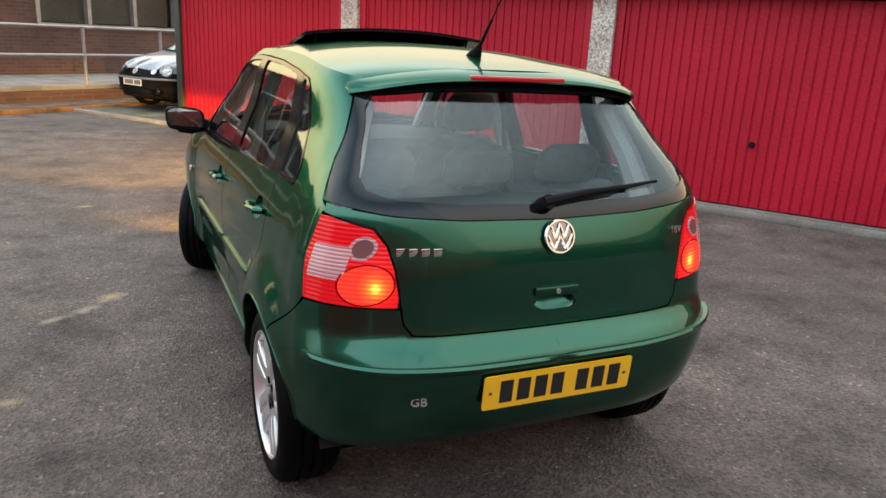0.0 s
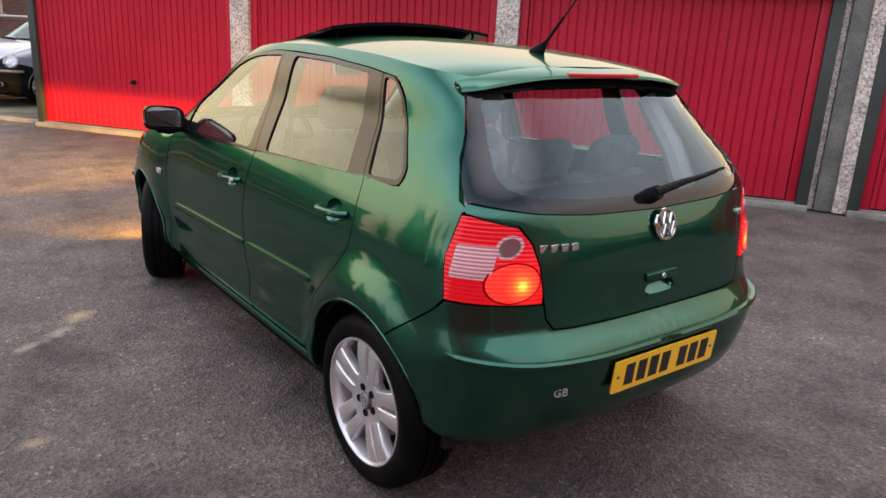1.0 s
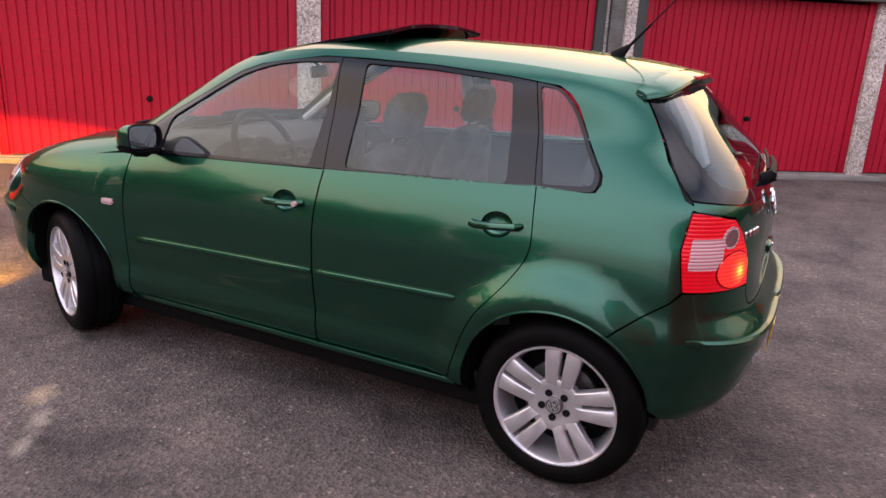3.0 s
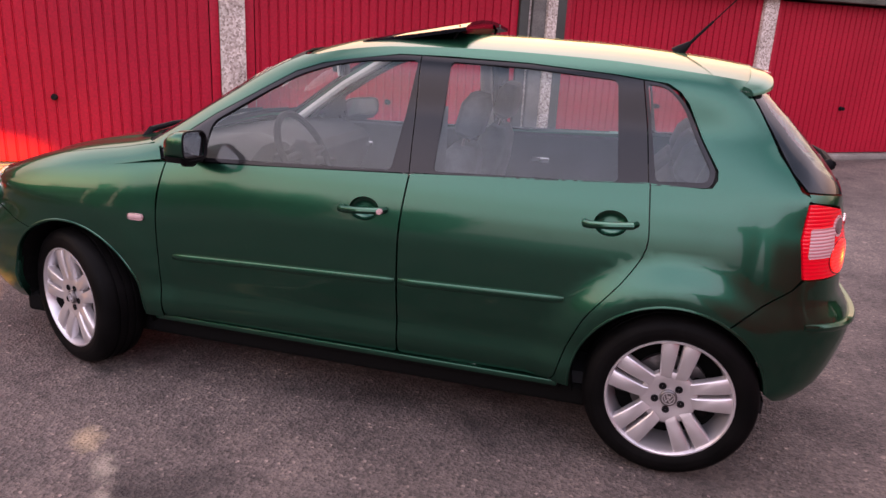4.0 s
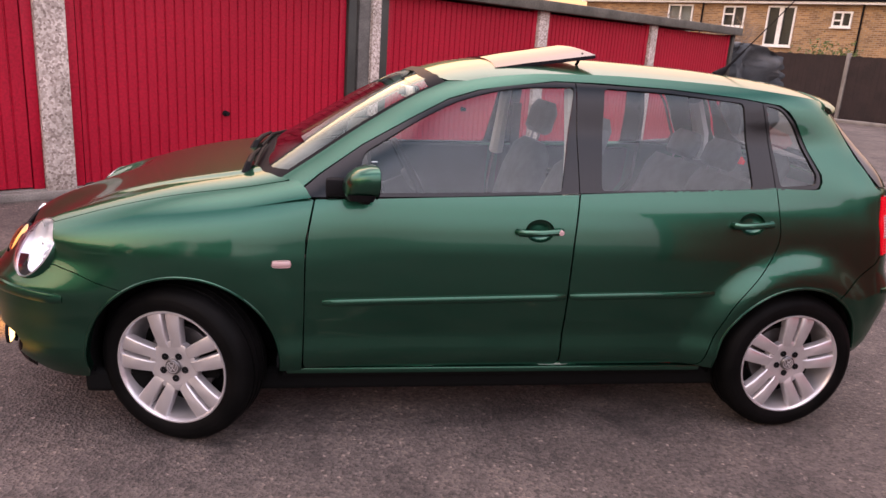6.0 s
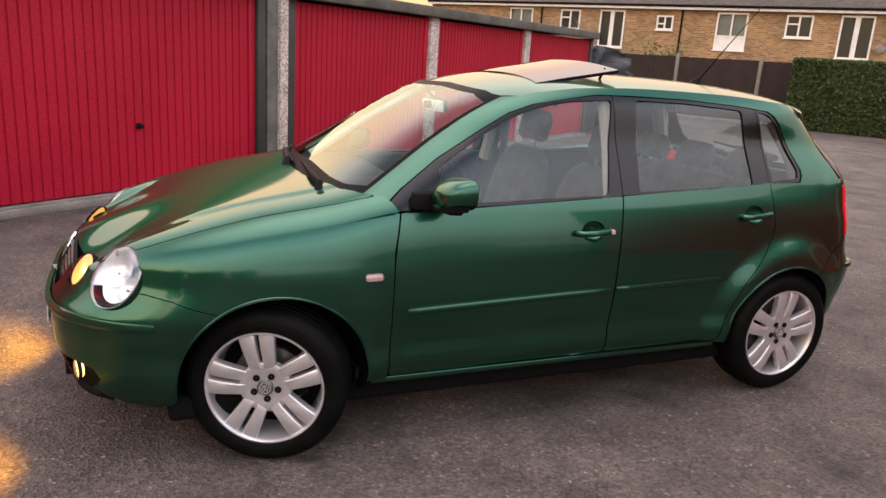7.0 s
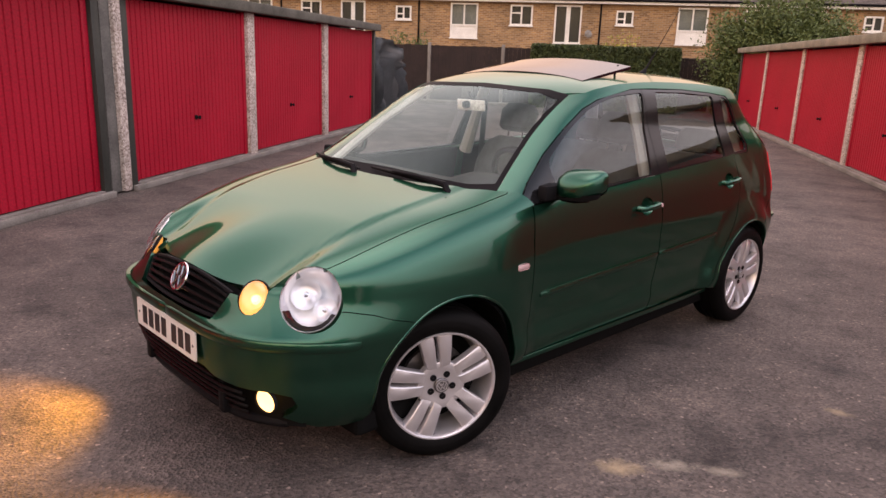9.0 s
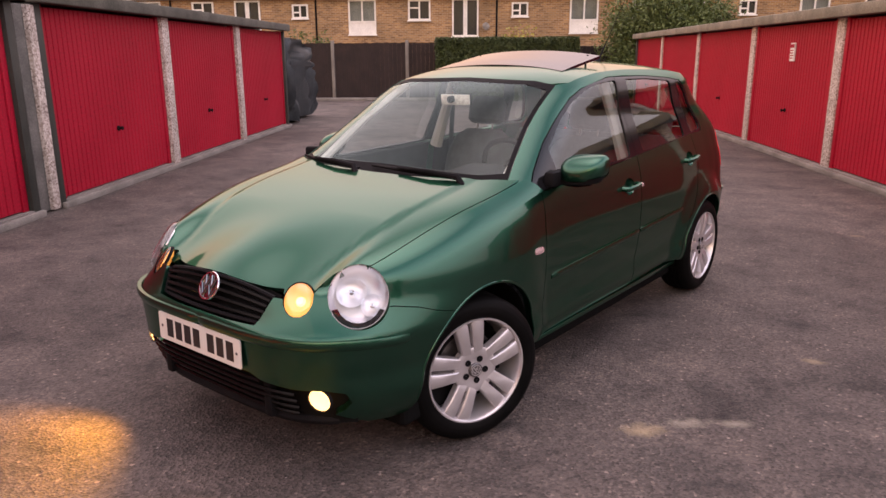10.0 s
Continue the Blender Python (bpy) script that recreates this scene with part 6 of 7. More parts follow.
# ---------------------------------------------------------------- door mirrors
def door_mirror(s):
    """s = 1: the left one."""
    g = new("door_mirror")
    g.parent = CAR
    n = 24
    vs, fs = [], []
    # an egg-shaped housing, flat behind, in rings from the back edge to the front
    rings = [(0.0, 1.0, 1.0), (0.030, 1.01, 1.01), (0.062, 0.95, 0.94), (0.086, 0.80, 0.78), (0.100, 0.55, 0.52), (0.106, 0.22, 0.2)]
    for dy, kx, kz in rings:
        for i in range(n):
            a = 2 * math.pi * i / n
            ca, sa = math.cos(a), math.sin(a)
            x = -0.835 - 0.098 * kx * math.copysign(abs(ca) ** 0.58, ca)
            z = 1.034 + 0.054 * kz * math.copysign(abs(sa) ** 0.58, sa) + 0.012 * ca * kx - 2.6 * dy * dy
            vs.append((s * x, 1.765 + dy - 0.012 * ca * kx, z))
    m = len(rings)
    for j in range(m - 1):
        for i in range(n):
            fs.append((j * n + i, j * n + (i + 1) % n, (j + 1) * n + (i + 1) % n, (j + 1) * n + i))
    fs.append(tuple((m - 1) * n + i for i in range(n)))
    bm = bmesh.new()
    bv = [bm.verts.new(v) for v in vs]
    for f in fs:
        bm.faces.new([bv[i] for i in f])
    part("housing", bm, M_PAINT, g, "green mirror housing", smooth=True)
    bm = bmesh.new()
    rim = []
    for k, dy in ((1.0, -0.002), (0.93, -0.004), (0.90, 0.008)):
        rim.append([bm.verts.new((s * (-0.835 - 0.098 * k * math.copysign(abs(math.cos(2 * math.pi * i / n)) ** 0.58, math.cos(2 * math.pi * i / n))),
                                  1.765 + dy - 0.012 * math.cos(2 * math.pi * i / n) * k, 1.030 + 0.057 * k * math.copysign(abs(math.sin(2 * math.pi * i / n)) ** 0.58, math.sin(2 * math.pi * i / n)) + 0.012 * math.cos(2 * math.pi * i / n) * k)) for i in range(n)])
    for a, b in zip(rim, rim[1:]):
        for i in range(n):
            bm.faces.new((a[i], a[(i + 1) % n], b[(i + 1) % n], b[i]))
    part("rim", bm, M_BLACK, g, smooth=True)
    bm = bmesh.new()
    face = []
    for i in range(n):
        ca, sa = math.cos(2 * math.pi * i / n), math.sin(2 * math.pi * i / n)
        up = 0.0515 * math.copysign(abs(sa) ** 0.58, sa)
        face.append(bm.verts.new((s * (-0.835 - 0.089 * math.copysign(abs(ca) ** 0.58, ca)), 1.775 - 0.011 * ca - 0.03 * up, 1.030 + up + 0.011 * ca)))
    bm.faces.new(face)
    part("mirror_glass", bm, M_CHROME, g, "mirror glass")
    bm = bmesh.new()
    tube(bm, [(s * -0.735, 1.84, 0.990), (s * -0.77, 1.82, 0.972), (s * -0.81, 1.80, 0.966), (s * -0.87, 1.79, 0.970)], [0.026, 0.024, 0.022, 0.014], 10)
    part("arm", bm, M_BLACK, g, "black mirror arm", smooth=True)
    bm = bmesh.new()
    lo, hi = [], []
    for i in range(n):
        ca, sa = math.cos(2 * math.pi * i / n), math.sin(2 * math.pi * i / n)
        x, y = -0.828 - 0.100 * math.copysign(abs(ca) ** 0.6, ca), 1.814 + 0.052 * math.copysign(abs(sa) ** 0.6, sa) - 0.012 * ca
        hi.append(bm.verts.new((s * x, y, 0.988 + 0.012 * ca)))
        lo.append(bm.verts.new((s * (-0.828 + (x + 0.828) * 0.86), 1.814 + (y - 1.814) * 0.8, 0.964 + 0.012 * ca)))
    for i in range(n):
        bm.faces.new((lo[i], lo[(i + 1) % n], hi[(i + 1) % n], hi[i]))
    bm.faces.new(lo)
    bm.faces.new(hi)
    part("underside", bm, M_BLACK, g, "black lower shell", smooth=True)
    bm = bmesh.new()
    box(bm, s * -0.712, s * -0.762, 1.80, 1.93, 0.955, 1.02, 0.012)
    part("foot", bm, M_BLACK, g, smooth=True)
    return g


door_mirror(1)
# the right-hand one stands folded back
folded = door_mirror(-1)
folded.matrix_basis = Matrix.Translation((0.765, 1.83, 0)) @ Matrix.Rotation(radians(-58), 4, "Z") @ Matrix.Translation((-0.765, -1.83, 0))


# ---------------------------------------------------------------- front lamps, grille, plates
def round_lamp(name, centre, normal, ru, rv, bulge, inner_mat, label, depth=0.05, up=(0, 0, 1), lens=None):
    """A round lamp: bezel, bowl, bulb and a domed lens."""
    for s in (1, -1):
        c, nrm = Vector((s * centre[0], centre[1], centre[2])), Vector((s * normal[0], normal[1], normal[2])).normalized()
        a = Vector(up).cross(nrm).normalized()
        b = nrm.cross(a).normalized()
        g = new(name)
        g.parent = CAR
        tagged(g, label)

        def dome(rings):
            bm = bmesh.new()
            n, prev = 36, None
            for k, h in rings:
                ring = [bm.verts.new(c + a * ru * k * math.cos(2 * math.pi * i / n) + b * rv * k * math.sin(2 * math.pi * i / n) + nrm * h) for i in range(n)]
                if prev:
                    for i in range(n):
                        bm.faces.new((prev[i], prev[(i + 1) % n], ring[(i + 1) % n], ring[i]))
                prev = ring
            bm.faces.new(prev)
            return bm
        ln = part("lens", dome([(1.0, 0.0), (0.93, bulge * 0.42), (0.8, bulge * 0.70), (0.6, bulge * 0.88), (0.35, bulge * 0.97), (0.12, bulge)]), lens or M_LENS, g, "clear domed lens", smooth=True)
        ln.visible_shadow = False
        part("bowl", dome([(0.985, -0.002), (0.86, -depth * 0.5), (0.6, -depth * 0.9), (0.3, -depth)]), inner_mat, g, smooth=True)
        bm = bmesh.new()
        n = 40
        rim = ((0.985, 0.001), (1.0, 0.003), (1.012, 0.0), (1.02, -0.006)) if name == "headlamp" else ((0.955, 0.003), (0.985, 0.007), (1.03, 0.004), (1.06, -0.006))
        rs = [[bm.verts.new(c + a * ru * k * math.cos(2 * math.pi * i / n) + b * rv * k * math.sin(2 * math.pi * i / n) + nrm * h) for i in range(n)] for k, h in rim]
        for p, q in zip(rs, rs[1:]):
            for i in range(n):
                bm.faces.new((p[i], p[(i + 1) % n], q[(i + 1) % n], q[i]))
        part("bezel", bm, M_ALLOY if name == "headlamp" else M_BLACK, g, "thin bezel", smooth=True)
        if name == "headlamp":
            bm = bmesh.new()
            rs = [[bm.verts.new(c + a * ru * k * math.cos(2 * math.pi * i / n) + b * rv * k * math.sin(2 * math.pi * i / n) + nrm * h) for i in range(n)] for k, h in ((1.012, -0.001), (1.03, -0.008), (1.045, -0.022), (1.05, -0.04))]
            for p, q in zip(rs, rs[1:]):
                for i in range(n):
                    bm.faces.new((p[i], p[(i + 1) % n], q[(i + 1) % n], q[i]))
            part("collar", bm, M_PAINT, g, "body-coloured collar", smooth=True)
        if name == "front_indicator":
            bm = bmesh.new()
            tube(bm, [c - nrm * depth * 0.9, c - nrm * depth * 0.3], [ru * 0.32, ru * 0.24], 12)
            part("bulb", bm, M_AMBERBULB, g, "glowing bulb", smooth=True)
        if name == "headlamp":
            for (u, v, r, mt) in ((-0.26, 0.20, 0.52, M_REFLECTOR), (0.46, -0.22, 0.40, M_REFLECTOR)):
                cc = c + a * ru * u * s + b * rv * v - nrm * depth * 0.75
                bm = bmesh.new()
                prev = None
                for k, h in ((1.0, 0.014), (0.85, 0.004), (0.55, -0.005), (0.2, -0.008)):
                    ring = [bm.verts.new(cc + (a * math.cos(2 * math.pi * i / 24) + b * math.sin(2 * math.pi * i / 24)) * ru * r * k + nrm * h) for i in range(24)]
                    if prev:
                        for i in range(24):
                            bm.faces.new((prev[i], prev[(i + 1) % 24], ring[(i + 1) % 24], ring[i]))
                    prev = ring
                bm.faces.new(prev)
                part("reflector", bm, mt, g, smooth=True)
            for u, v in ((-0.26, 0.20), (0.46, -0.22)):
                q = c + a * ru * u * s + b * rv * v - nrm * depth * 0.95
                bm = bmesh.new()
                tube(bm, [q, q + nrm * 0.03, q + nrm * 0.036], [0.012, 0.011, 0.004], 10)
                part("bulb", bm, M_CHROME, g, smooth=True)
            # black lower edge of the reflector
            bm = bmesh.new()
            rows = []
            for k in range(9):
                t = radians(205 + 130 * k / 8)
                rim = c + a * ru * 0.97 * math.cos(t) * s + b * rv * 0.97 * math.sin(t) - nrm * 0.004
                rows.append((bm.verts.new(rim), bm.verts.new(c + (rim - c) * 0.80 - nrm * 0.022)))
            for (p0, p1), (q0, q1) in zip(rows, rows[1:]):
                bm.faces.new((p0, q0, q1, p1))
            part("lower_mask", bm, M_BLACK, g)


round_lamp("headlamp", *HEADLAMP, 0.036, M_REFLECTOR, "round clear headlamp with chrome reflectors", 0.06)
round_lamp("front_indicator", *INDICATOR, 0.020, M_AMBER, "round amber front indicator, lit", 0.022)


def text_part(body, size, m, mat, parent, name="lettering", depth=0.0015, width=None):
    cu = bpy.data.curves.new(name, "FONT")
    cu.body, cu.size, cu.extrude, cu.align_x, cu.align_y = body, size, depth, "CENTER", "CENTER"
    tmp = bpy.data.objects.new(name, cu)
    me = bpy.data.meshes.new_from_object(tmp)
    bpy.data.objects.remove(tmp)
    bpy.data.curves.remove(cu)
    me.materials.clear()
    me.materials.append(mat)
    xs = [v.co.x for v in me.vertices]
    if width:
        k = width / (max(xs) - min(xs))
        for v in me.vertices:
            v.co.x *= k
    ob = new(name, me)
    ob.parent, ob.matrix_basis = parent, m
    return ob


def number_plate(m, mat, name, label):
    """A plate in its own x (across) and y (up), facing +z; its characters stand as plain bars."""
    p = new(name)
    p.parent, p.matrix_basis = CAR, m
    tagged(p, label)
    bm = bmesh.new()
    pts = rounded([(-0.26, -0.0555), (0.26, -0.0555), (0.26, 0.0555), (-0.26, 0.0555)], 0.01)
    lo, hi = [bm.verts.new((x, y, 0)) for x, y in pts], [bm.verts.new((x, y, 0.004)) for x, y in pts]
    bm.faces.new(hi)
    bm.faces.new(list(reversed(lo)))
    for i in range(len(pts)):
        bm.faces.new((lo[i], lo[(i + 1) % len(pts)], hi[(i + 1) % len(pts)], hi[i]))
    part("plate", bm, mat, p)
    x = -0.205
    for k in range(7):
        if k == 4:
            x += 0.030
        box_part("bar", M_INK, p, x, x + 0.042, -0.0365, 0.0365, 0.0042, 0.0052)
        x += 0.0585
    for sx in (-0.237, 0.237):
        bm = bmesh.new()
        lathe(bm, [(0.004, 0.006), (0.0065, 0.005), (0.0065, 0.0005)], axis="z", sides=12)
        o = part("screw", bm, M_STEEL, p)
        o.location = (sx, 0, 0)


def facing(x, y, z, rear, tilt=0.0):
    """A frame whose z looks out of the car's rear or front, x to the reader's right, y up; tilt leans it back."""
    return Matrix.Translation((x, y, z)) @ (Matrix.Rotation(radians(90 - tilt), 4, "X") if rear else Matrix.Rotation(radians(180), 4, "Z") @ Matrix.Rotation(radians(90 - tilt), 4, "X"))


number_plate(facing(0.0, -0.630, 0.519, True, -5), M_YPLATE, "rear_number_plate", "yellow rear number plate with black marks")
number_plate(facing(0.0, 3.206, 0.486, False, 1), M_WPLATE, "front_number_plate", "white front number plate with black marks")


def round_badge(m, r, name):
    """A ring with plain slanting bars."""
    g = new(name)
    g.parent, g.matrix_basis = CAR, m
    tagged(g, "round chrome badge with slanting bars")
    bm = bmesh.new()
    lathe(bm, [(0.0, r * 0.98), (0.006, r), (0.010, r * 0.96), (0.010, r * 0.88), (0.006, r * 0.85), (0.004, r * 0.84)], axis="z", sides=44)
    part("ring", bm, M_CHROME, g, smooth=True)
    bm = bmesh.new()
    lathe(bm, [(0.004, r * 0.86), (0.005, 0.0005)], axis="z", sides=44)
    part("field", bm, M_DARKCHROME, g)
    for x0, y0, x1, y1 in ((-0.58, 0.62, -0.30, -0.10), (-0.30, -0.10, 0.0, 0.72), (0.0, 0.72, 0.30, -0.10), (0.30, -0.10, 0.58, 0.62), (-0.80, 0.1, -0.38, -0.72), (-0.38, -0.72, 0.0, 0.02), (0.0, 0.02, 0.38, -0.72), (0.38, -0.72, 0.80, 0.1)):
        bm = bmesh.new()
        tube(bm, [(x0 * r, y0 * r, 0.0075), (x1 * r, y1 * r, 0.0075)], r * 0.075, 6)
        # front bars are chrome too, darkened to stand in for their dark reflection
        part("bar", bm, M_DARKCHROME if name == "front_badge" else M_CHROME, g, smooth=True)


round_badge(facing(0.0, -0.552, 0.955, True, 14), 0.052, "rear_badge")
round_badge(facing(0.0, 3.136, 0.674, False, 28), 0.056, "front_badge")
# model lettering stands as plain chrome bars; the country letters and engine size can be read
badge = new("model_badge")
badge.parent = CAR
tagged(badge, "small chrome model lettering")
for k in range(4):
    xx = -0.498 + 0.034 * k
    yy = float(shell(np.array([a_rear(-xx, 0.927)]), np.array([0.927]))[0, 1])
    o = box_part("letter", M_CHROME, badge, xx, xx + 0.026, yy - 0.006, yy + 0.004, 0.916, 0.939, 0.002)
text_part("16V", 0.034, facing(0.470, float(shell(np.array([a_rear(0.470, 0.940)]), np.array([0.940]))[0, 1]) - 0.005, 0.940, True, 10) @ pose(0, 0, 0, 0, 14, 0), M_CHROME, CAR, "engine_badge")
text_part("GB", 0.038, facing(-0.445, float(shell(np.array([a_rear(0.445, 0.50)]), np.array([0.50]))[0, 1]) - 0.002, 0.505, True, -3) @ pose(0, 0, 0, 0, -14, 0), M_ALLOY, CAR, "country_badge")


def front_grille():
    g = new("radiator_grille")
    g.parent = CAR
    tagged(g, "black slatted radiator grille")
    top, bot = 0.715, 0.597

    def lay(x, z, d):
        z = bot + (z - bot) * (1 - 2.6 * x * x)
        return (x, 3.168 - 0.27 * x * x - 0.52 * (z - bot) + d, z)
    bm = bmesh.new()
    n = 24
    rows = []
    for z in (bot, top):
        rows.append([bm.verts.new(lay(-0.325 + 0.65 * i / n if z == top else -0.298 + 0.596 * i / n, z, -0.035)) for i in range(n + 1)])
    for i in range(n):
        bm.faces.new((rows[0][i], rows[0][i + 1], rows[1][i + 1], rows[1][i]))
    part("backing", bm, M_DARK, g)
    for k in range(4):
        z = 0.619 + 0.026 * k
        w = 0.293 + 0.027 * (z - bot) / (top - bot)
        bm = bmesh.new()
        tube(bm, [lay(-w + 2 * w * i / n, z, 0.004) for i in range(n + 1)], [0.0085] * (n + 1), 6)
        part("slat", bm, M_SLAT, g, smooth=True)
    bm = bmesh.new()
    loop = [lay(-0.325 + 0.65 * i / n, top, 0.0) for i in range(n + 1)] + [lay(0.298 - 0.596 * i / n, bot, 0.0) for i in range(n + 1)]
    tube(bm, loop + loop[:1], 0.008, 6, caps=False)
    part("surround", bm, M_BLACK, g, smooth=True)


front_grille()


def lower_grille():
    g = new("lower_grille")
    g.parent = CAR
    tagged(g, "black slatted lower air intake")
    zs = (0.24, 0.435)
    bm = bmesh.new()
    n = 40
    rows = []
    for z in zs:
        rows.append([])
        for i in range(n + 1):
            x = -0.60 + 1.2 * i / n
            p = shell(np.array([a_front(abs(x), 0.32)]), np.array([0.32]))[0]
            rows[-1].append(bm.verts.new((x, p[1] - 0.05, z)))
    for i in range(n):
        bm.faces.new((rows[0][i], rows[0][i + 1], rows[1][i + 1], rows[1][i]))
    part("backing", bm, M_DARK, g)
    for z, w in ((0.278, 0.44), (0.306, 0.45), (0.334, 0.45), (0.362, 0.45), (0.390, 0.31)):
        bm = bmesh.new()
        path = []
        for i in range(n + 1):
            x = -w + 2 * w * i / n
            p = shell(np.array([a_front(abs(x), z)]), np.array([z]))[0]
            path.append((x, p[1] - 0.012, z))
        tube(bm, path, 0.007, 6)
        part("slat", bm, M_SLAT, g, smooth=True)
    bm = bmesh.new()
    path = []
    for i in range(n + 1):
        x = -0.54 + 1.08 * i / n
        p = shell(np.array([a_front(abs(x), 0.235)]), np.array([0.235]))[0]
        path.append((x, p[1] - 0.016, 0.248))
    tube(bm, path, 0.02, 8)
    part("lip", bm, M_BLACK, g, "black lower lip", smooth=True)
    for s in (1, -1):
        for x in (0.32,):
            p = shell(np.array([a_front(x, 0.32)]), np.array([0.32]))[0]
            box_part("pillar", M_BLACK, g, s * x - 0.02, s * x + 0.02, p[1] - 0.04, p[1] - 0.008, 0.245, 0.39, 0.006)


lower_grille()
round_lamp("fog_lamp", (-0.533, 3.094, 0.350), (-0.26, 0.96, 0.0), 0.046, 0.041, 0.012, M_FOG, "round front fog lamp, lit warm yellow", 0.018)
for s in (1, -1):
    # a flat wide beam with a sharp top edge, and the spill round it
    for watts, size, blend, drop, flat in ((175.0, 74, 0.6, 0.075, 0.17), (7.0, 112, 0.7, 0.26, 1.0)):
        beam = new("fog_beam", bpy.data.lights.new("fog_beam", "SPOT"))
        beam.data.energy = watts
        beam.data.color = (1.0, 0.50, 0.03)
        beam.data.spot_size, beam.data.spot_blend, beam.data.shadow_soft_size = radians(size), blend, 0.03
        beam.parent = CAR
        beam.matrix_basis = look((s * 0.536, 3.135, 0.350), (s * 0.62, 4.135, 0.350 - drop)) @ Matrix.Diagonal((1, flat, 1, 1))


# ---------------------------------------------------------------- tailgate fittings, wipers, aerial, sunroof
def rear_fittings():
    g = new("tailgate_handle")
    g.parent = CAR
    bm = bmesh.new()
    box(bm, -0.078, 0.078, -0.578, -0.560, 0.778, 0.808, 0.008)
    part("grip", bm, M_PAINT, g, smooth=True)
    # a scoop whose floor slopes out towards the bottom edge
    bm = bmesh.new()
    n, ring, floor = 24, [], []
    for i in range(n):
        a = 2 * math.pi * i / n
        x, z = 0.077 * math.copysign(abs(math.cos(a)) ** 0.55, math.cos(a)), 0.754 + 0.0235 * math.sin(a)
        y = float(shell(np.array([a_rear(abs(x), z)]), np.array([z]))[0, 1])
        ring.append(bm.verts.new((x, y + 0.001, z)))
        floor.append(bm.verts.new((x * 0.88, y + 0.005 + 0.022 * (z - 0.7305) / 0.047, 0.754 + (z - 0.754) * 0.86)))
    for i in range(n):
        bm.faces.new((ring[i], ring[(i + 1) % n], floor[(i + 1) % n], floor[i]))
    bm.faces.new(floor)
    part("cup", bm, M_PAINT, g, "shallow cup below the grip", smooth=True)
    bm = bmesh.new()
    lathe(bm, [(0.0, 0.009), (-0.004, 0.008), (-0.004, 0.001)], sides=14)
    o = part("lock", bm, M_CHROME, g)
    o.matrix_basis = Matrix.Translation((0, -0.578, 0.793)) @ Matrix.Rotation(radians(90), 4, "Z")

    w = new("rear_wiper")
    w.parent = CAR
    tagged(w, "black rear wiper at rest")

    def on(x, z, d):
        p = shell(np.array([a_rear(abs(x), z)]), np.array([z]))[0]
        return Vector((x, p[1] - d, z + d * 0.6))
    bm = bmesh.new()
    tube(bm, [on(-0.04, 1.040, 0.0), on(-0.04, 1.040, 0.035)], [0.026, 0.022], 14)
    part("pivot", bm, M_BLACK, w, smooth=True)
    bm = bmesh.new()
    tube(bm, [on(-0.055, 1.040, 0.03), on(0.10, 1.060, 0.035), on(0.24, 1.072, 0.026)], [0.016, 0.011, 0.007], 8)
    part("arm", bm, M_BLACK, w, smooth=True)
    bm = bmesh.new()
    tube(bm, [on(0.06, 1.054, 0.014), on(0.22, 1.073, 0.014), on(0.40, 1.088, 0.012)], [0.006, 0.008, 0.005], 6)
    part("blade", bm, M_BLACK, w, smooth=True)

    a = new("roof_aerial")
    a.parent = CAR
    tagged(a, "black whip aerial raked back on the roof")
    zr = float(roof_mid(0.07))
    bm = bmesh.new()
    tube(bm, [(0, 0.10, zr - 0.006), (0, 0.075, zr + 0.012), (0, 0.052, zr + 0.034), (0, 0.046, zr + 0.042)], [0.026, 0.022, 0.011, 0.007], 12)
    part("foot", bm, M_BLACK, a, smooth=True)
    bm = bmesh.new()
    tube(bm, [(0, 0.047, zr + 0.038), (0, -0.03, zr + 0.125)], [0.0065, 0.005], 8)
    tube(bm, [(0, -0.03, zr + 0.125), (0, -0.30, zr + 0.43)], [0.003, 0.002], 6)
    part("whip", bm, M_BLACK, a, smooth=True)


rear_fittings()


def front_wipers():
    def on(x, z, d):
        p = shell(np.array([a_front(abs(x), z)]), np.array([z]))[0]
        return Vector((x, p[1] + d * 0.5, z + d))
    for x0, x1, x2 in ((-0.50, -0.12, 0.06), (0.10, 0.44, 0.60)):
        w = new("windscreen_wiper")
        w.parent = CAR
        bm = bmesh.new()
        tube(bm, [on(x0, 0.960, 0.014), on(x0 + 0.03, 0.976, 0.034), on((x0 + x1) / 2, 0.986, 0.034), on(x1, 0.994, 0.024)], [0.018, 0.014, 0.011, 0.007], 8)
        part("arm", bm, M_BLACK, w, smooth=True)
        bm = bmesh.new()
        tube(bm, [on(x1 - 0.32, 0.986, 0.012), on(x1, 0.996, 0.014), on(x2, 1.002, 0.010)], [0.006, 0.009, 0.005], 6)
        part("blade", bm, M_BLACK, w, smooth=True)
    # black scuttle panel between bonnet and glass
    bm = bmesh.new()
    rows = [[], []]
    n = 30
    for i in range(n + 1):
        x = -0.66 + 1.32 * i / n
        p = shell(np.array([a_front(abs(x), 0.962)]), np.array([0.962]))[0]
        rows[0].append(bm.verts.new((x, p[1] - 0.02, 0.965)))
        rows[1].append(bm.verts.new((x, p[1] + 0.10, 0.925)))
    for i in range(n):
        bm.faces.new((rows[0][i], rows[0][i + 1], rows[1][i + 1], rows[1][i]))
    part("scuttle", bm, M_BLACK, CAR, "black plastic scuttle panel", smooth=True)


front_wipers()


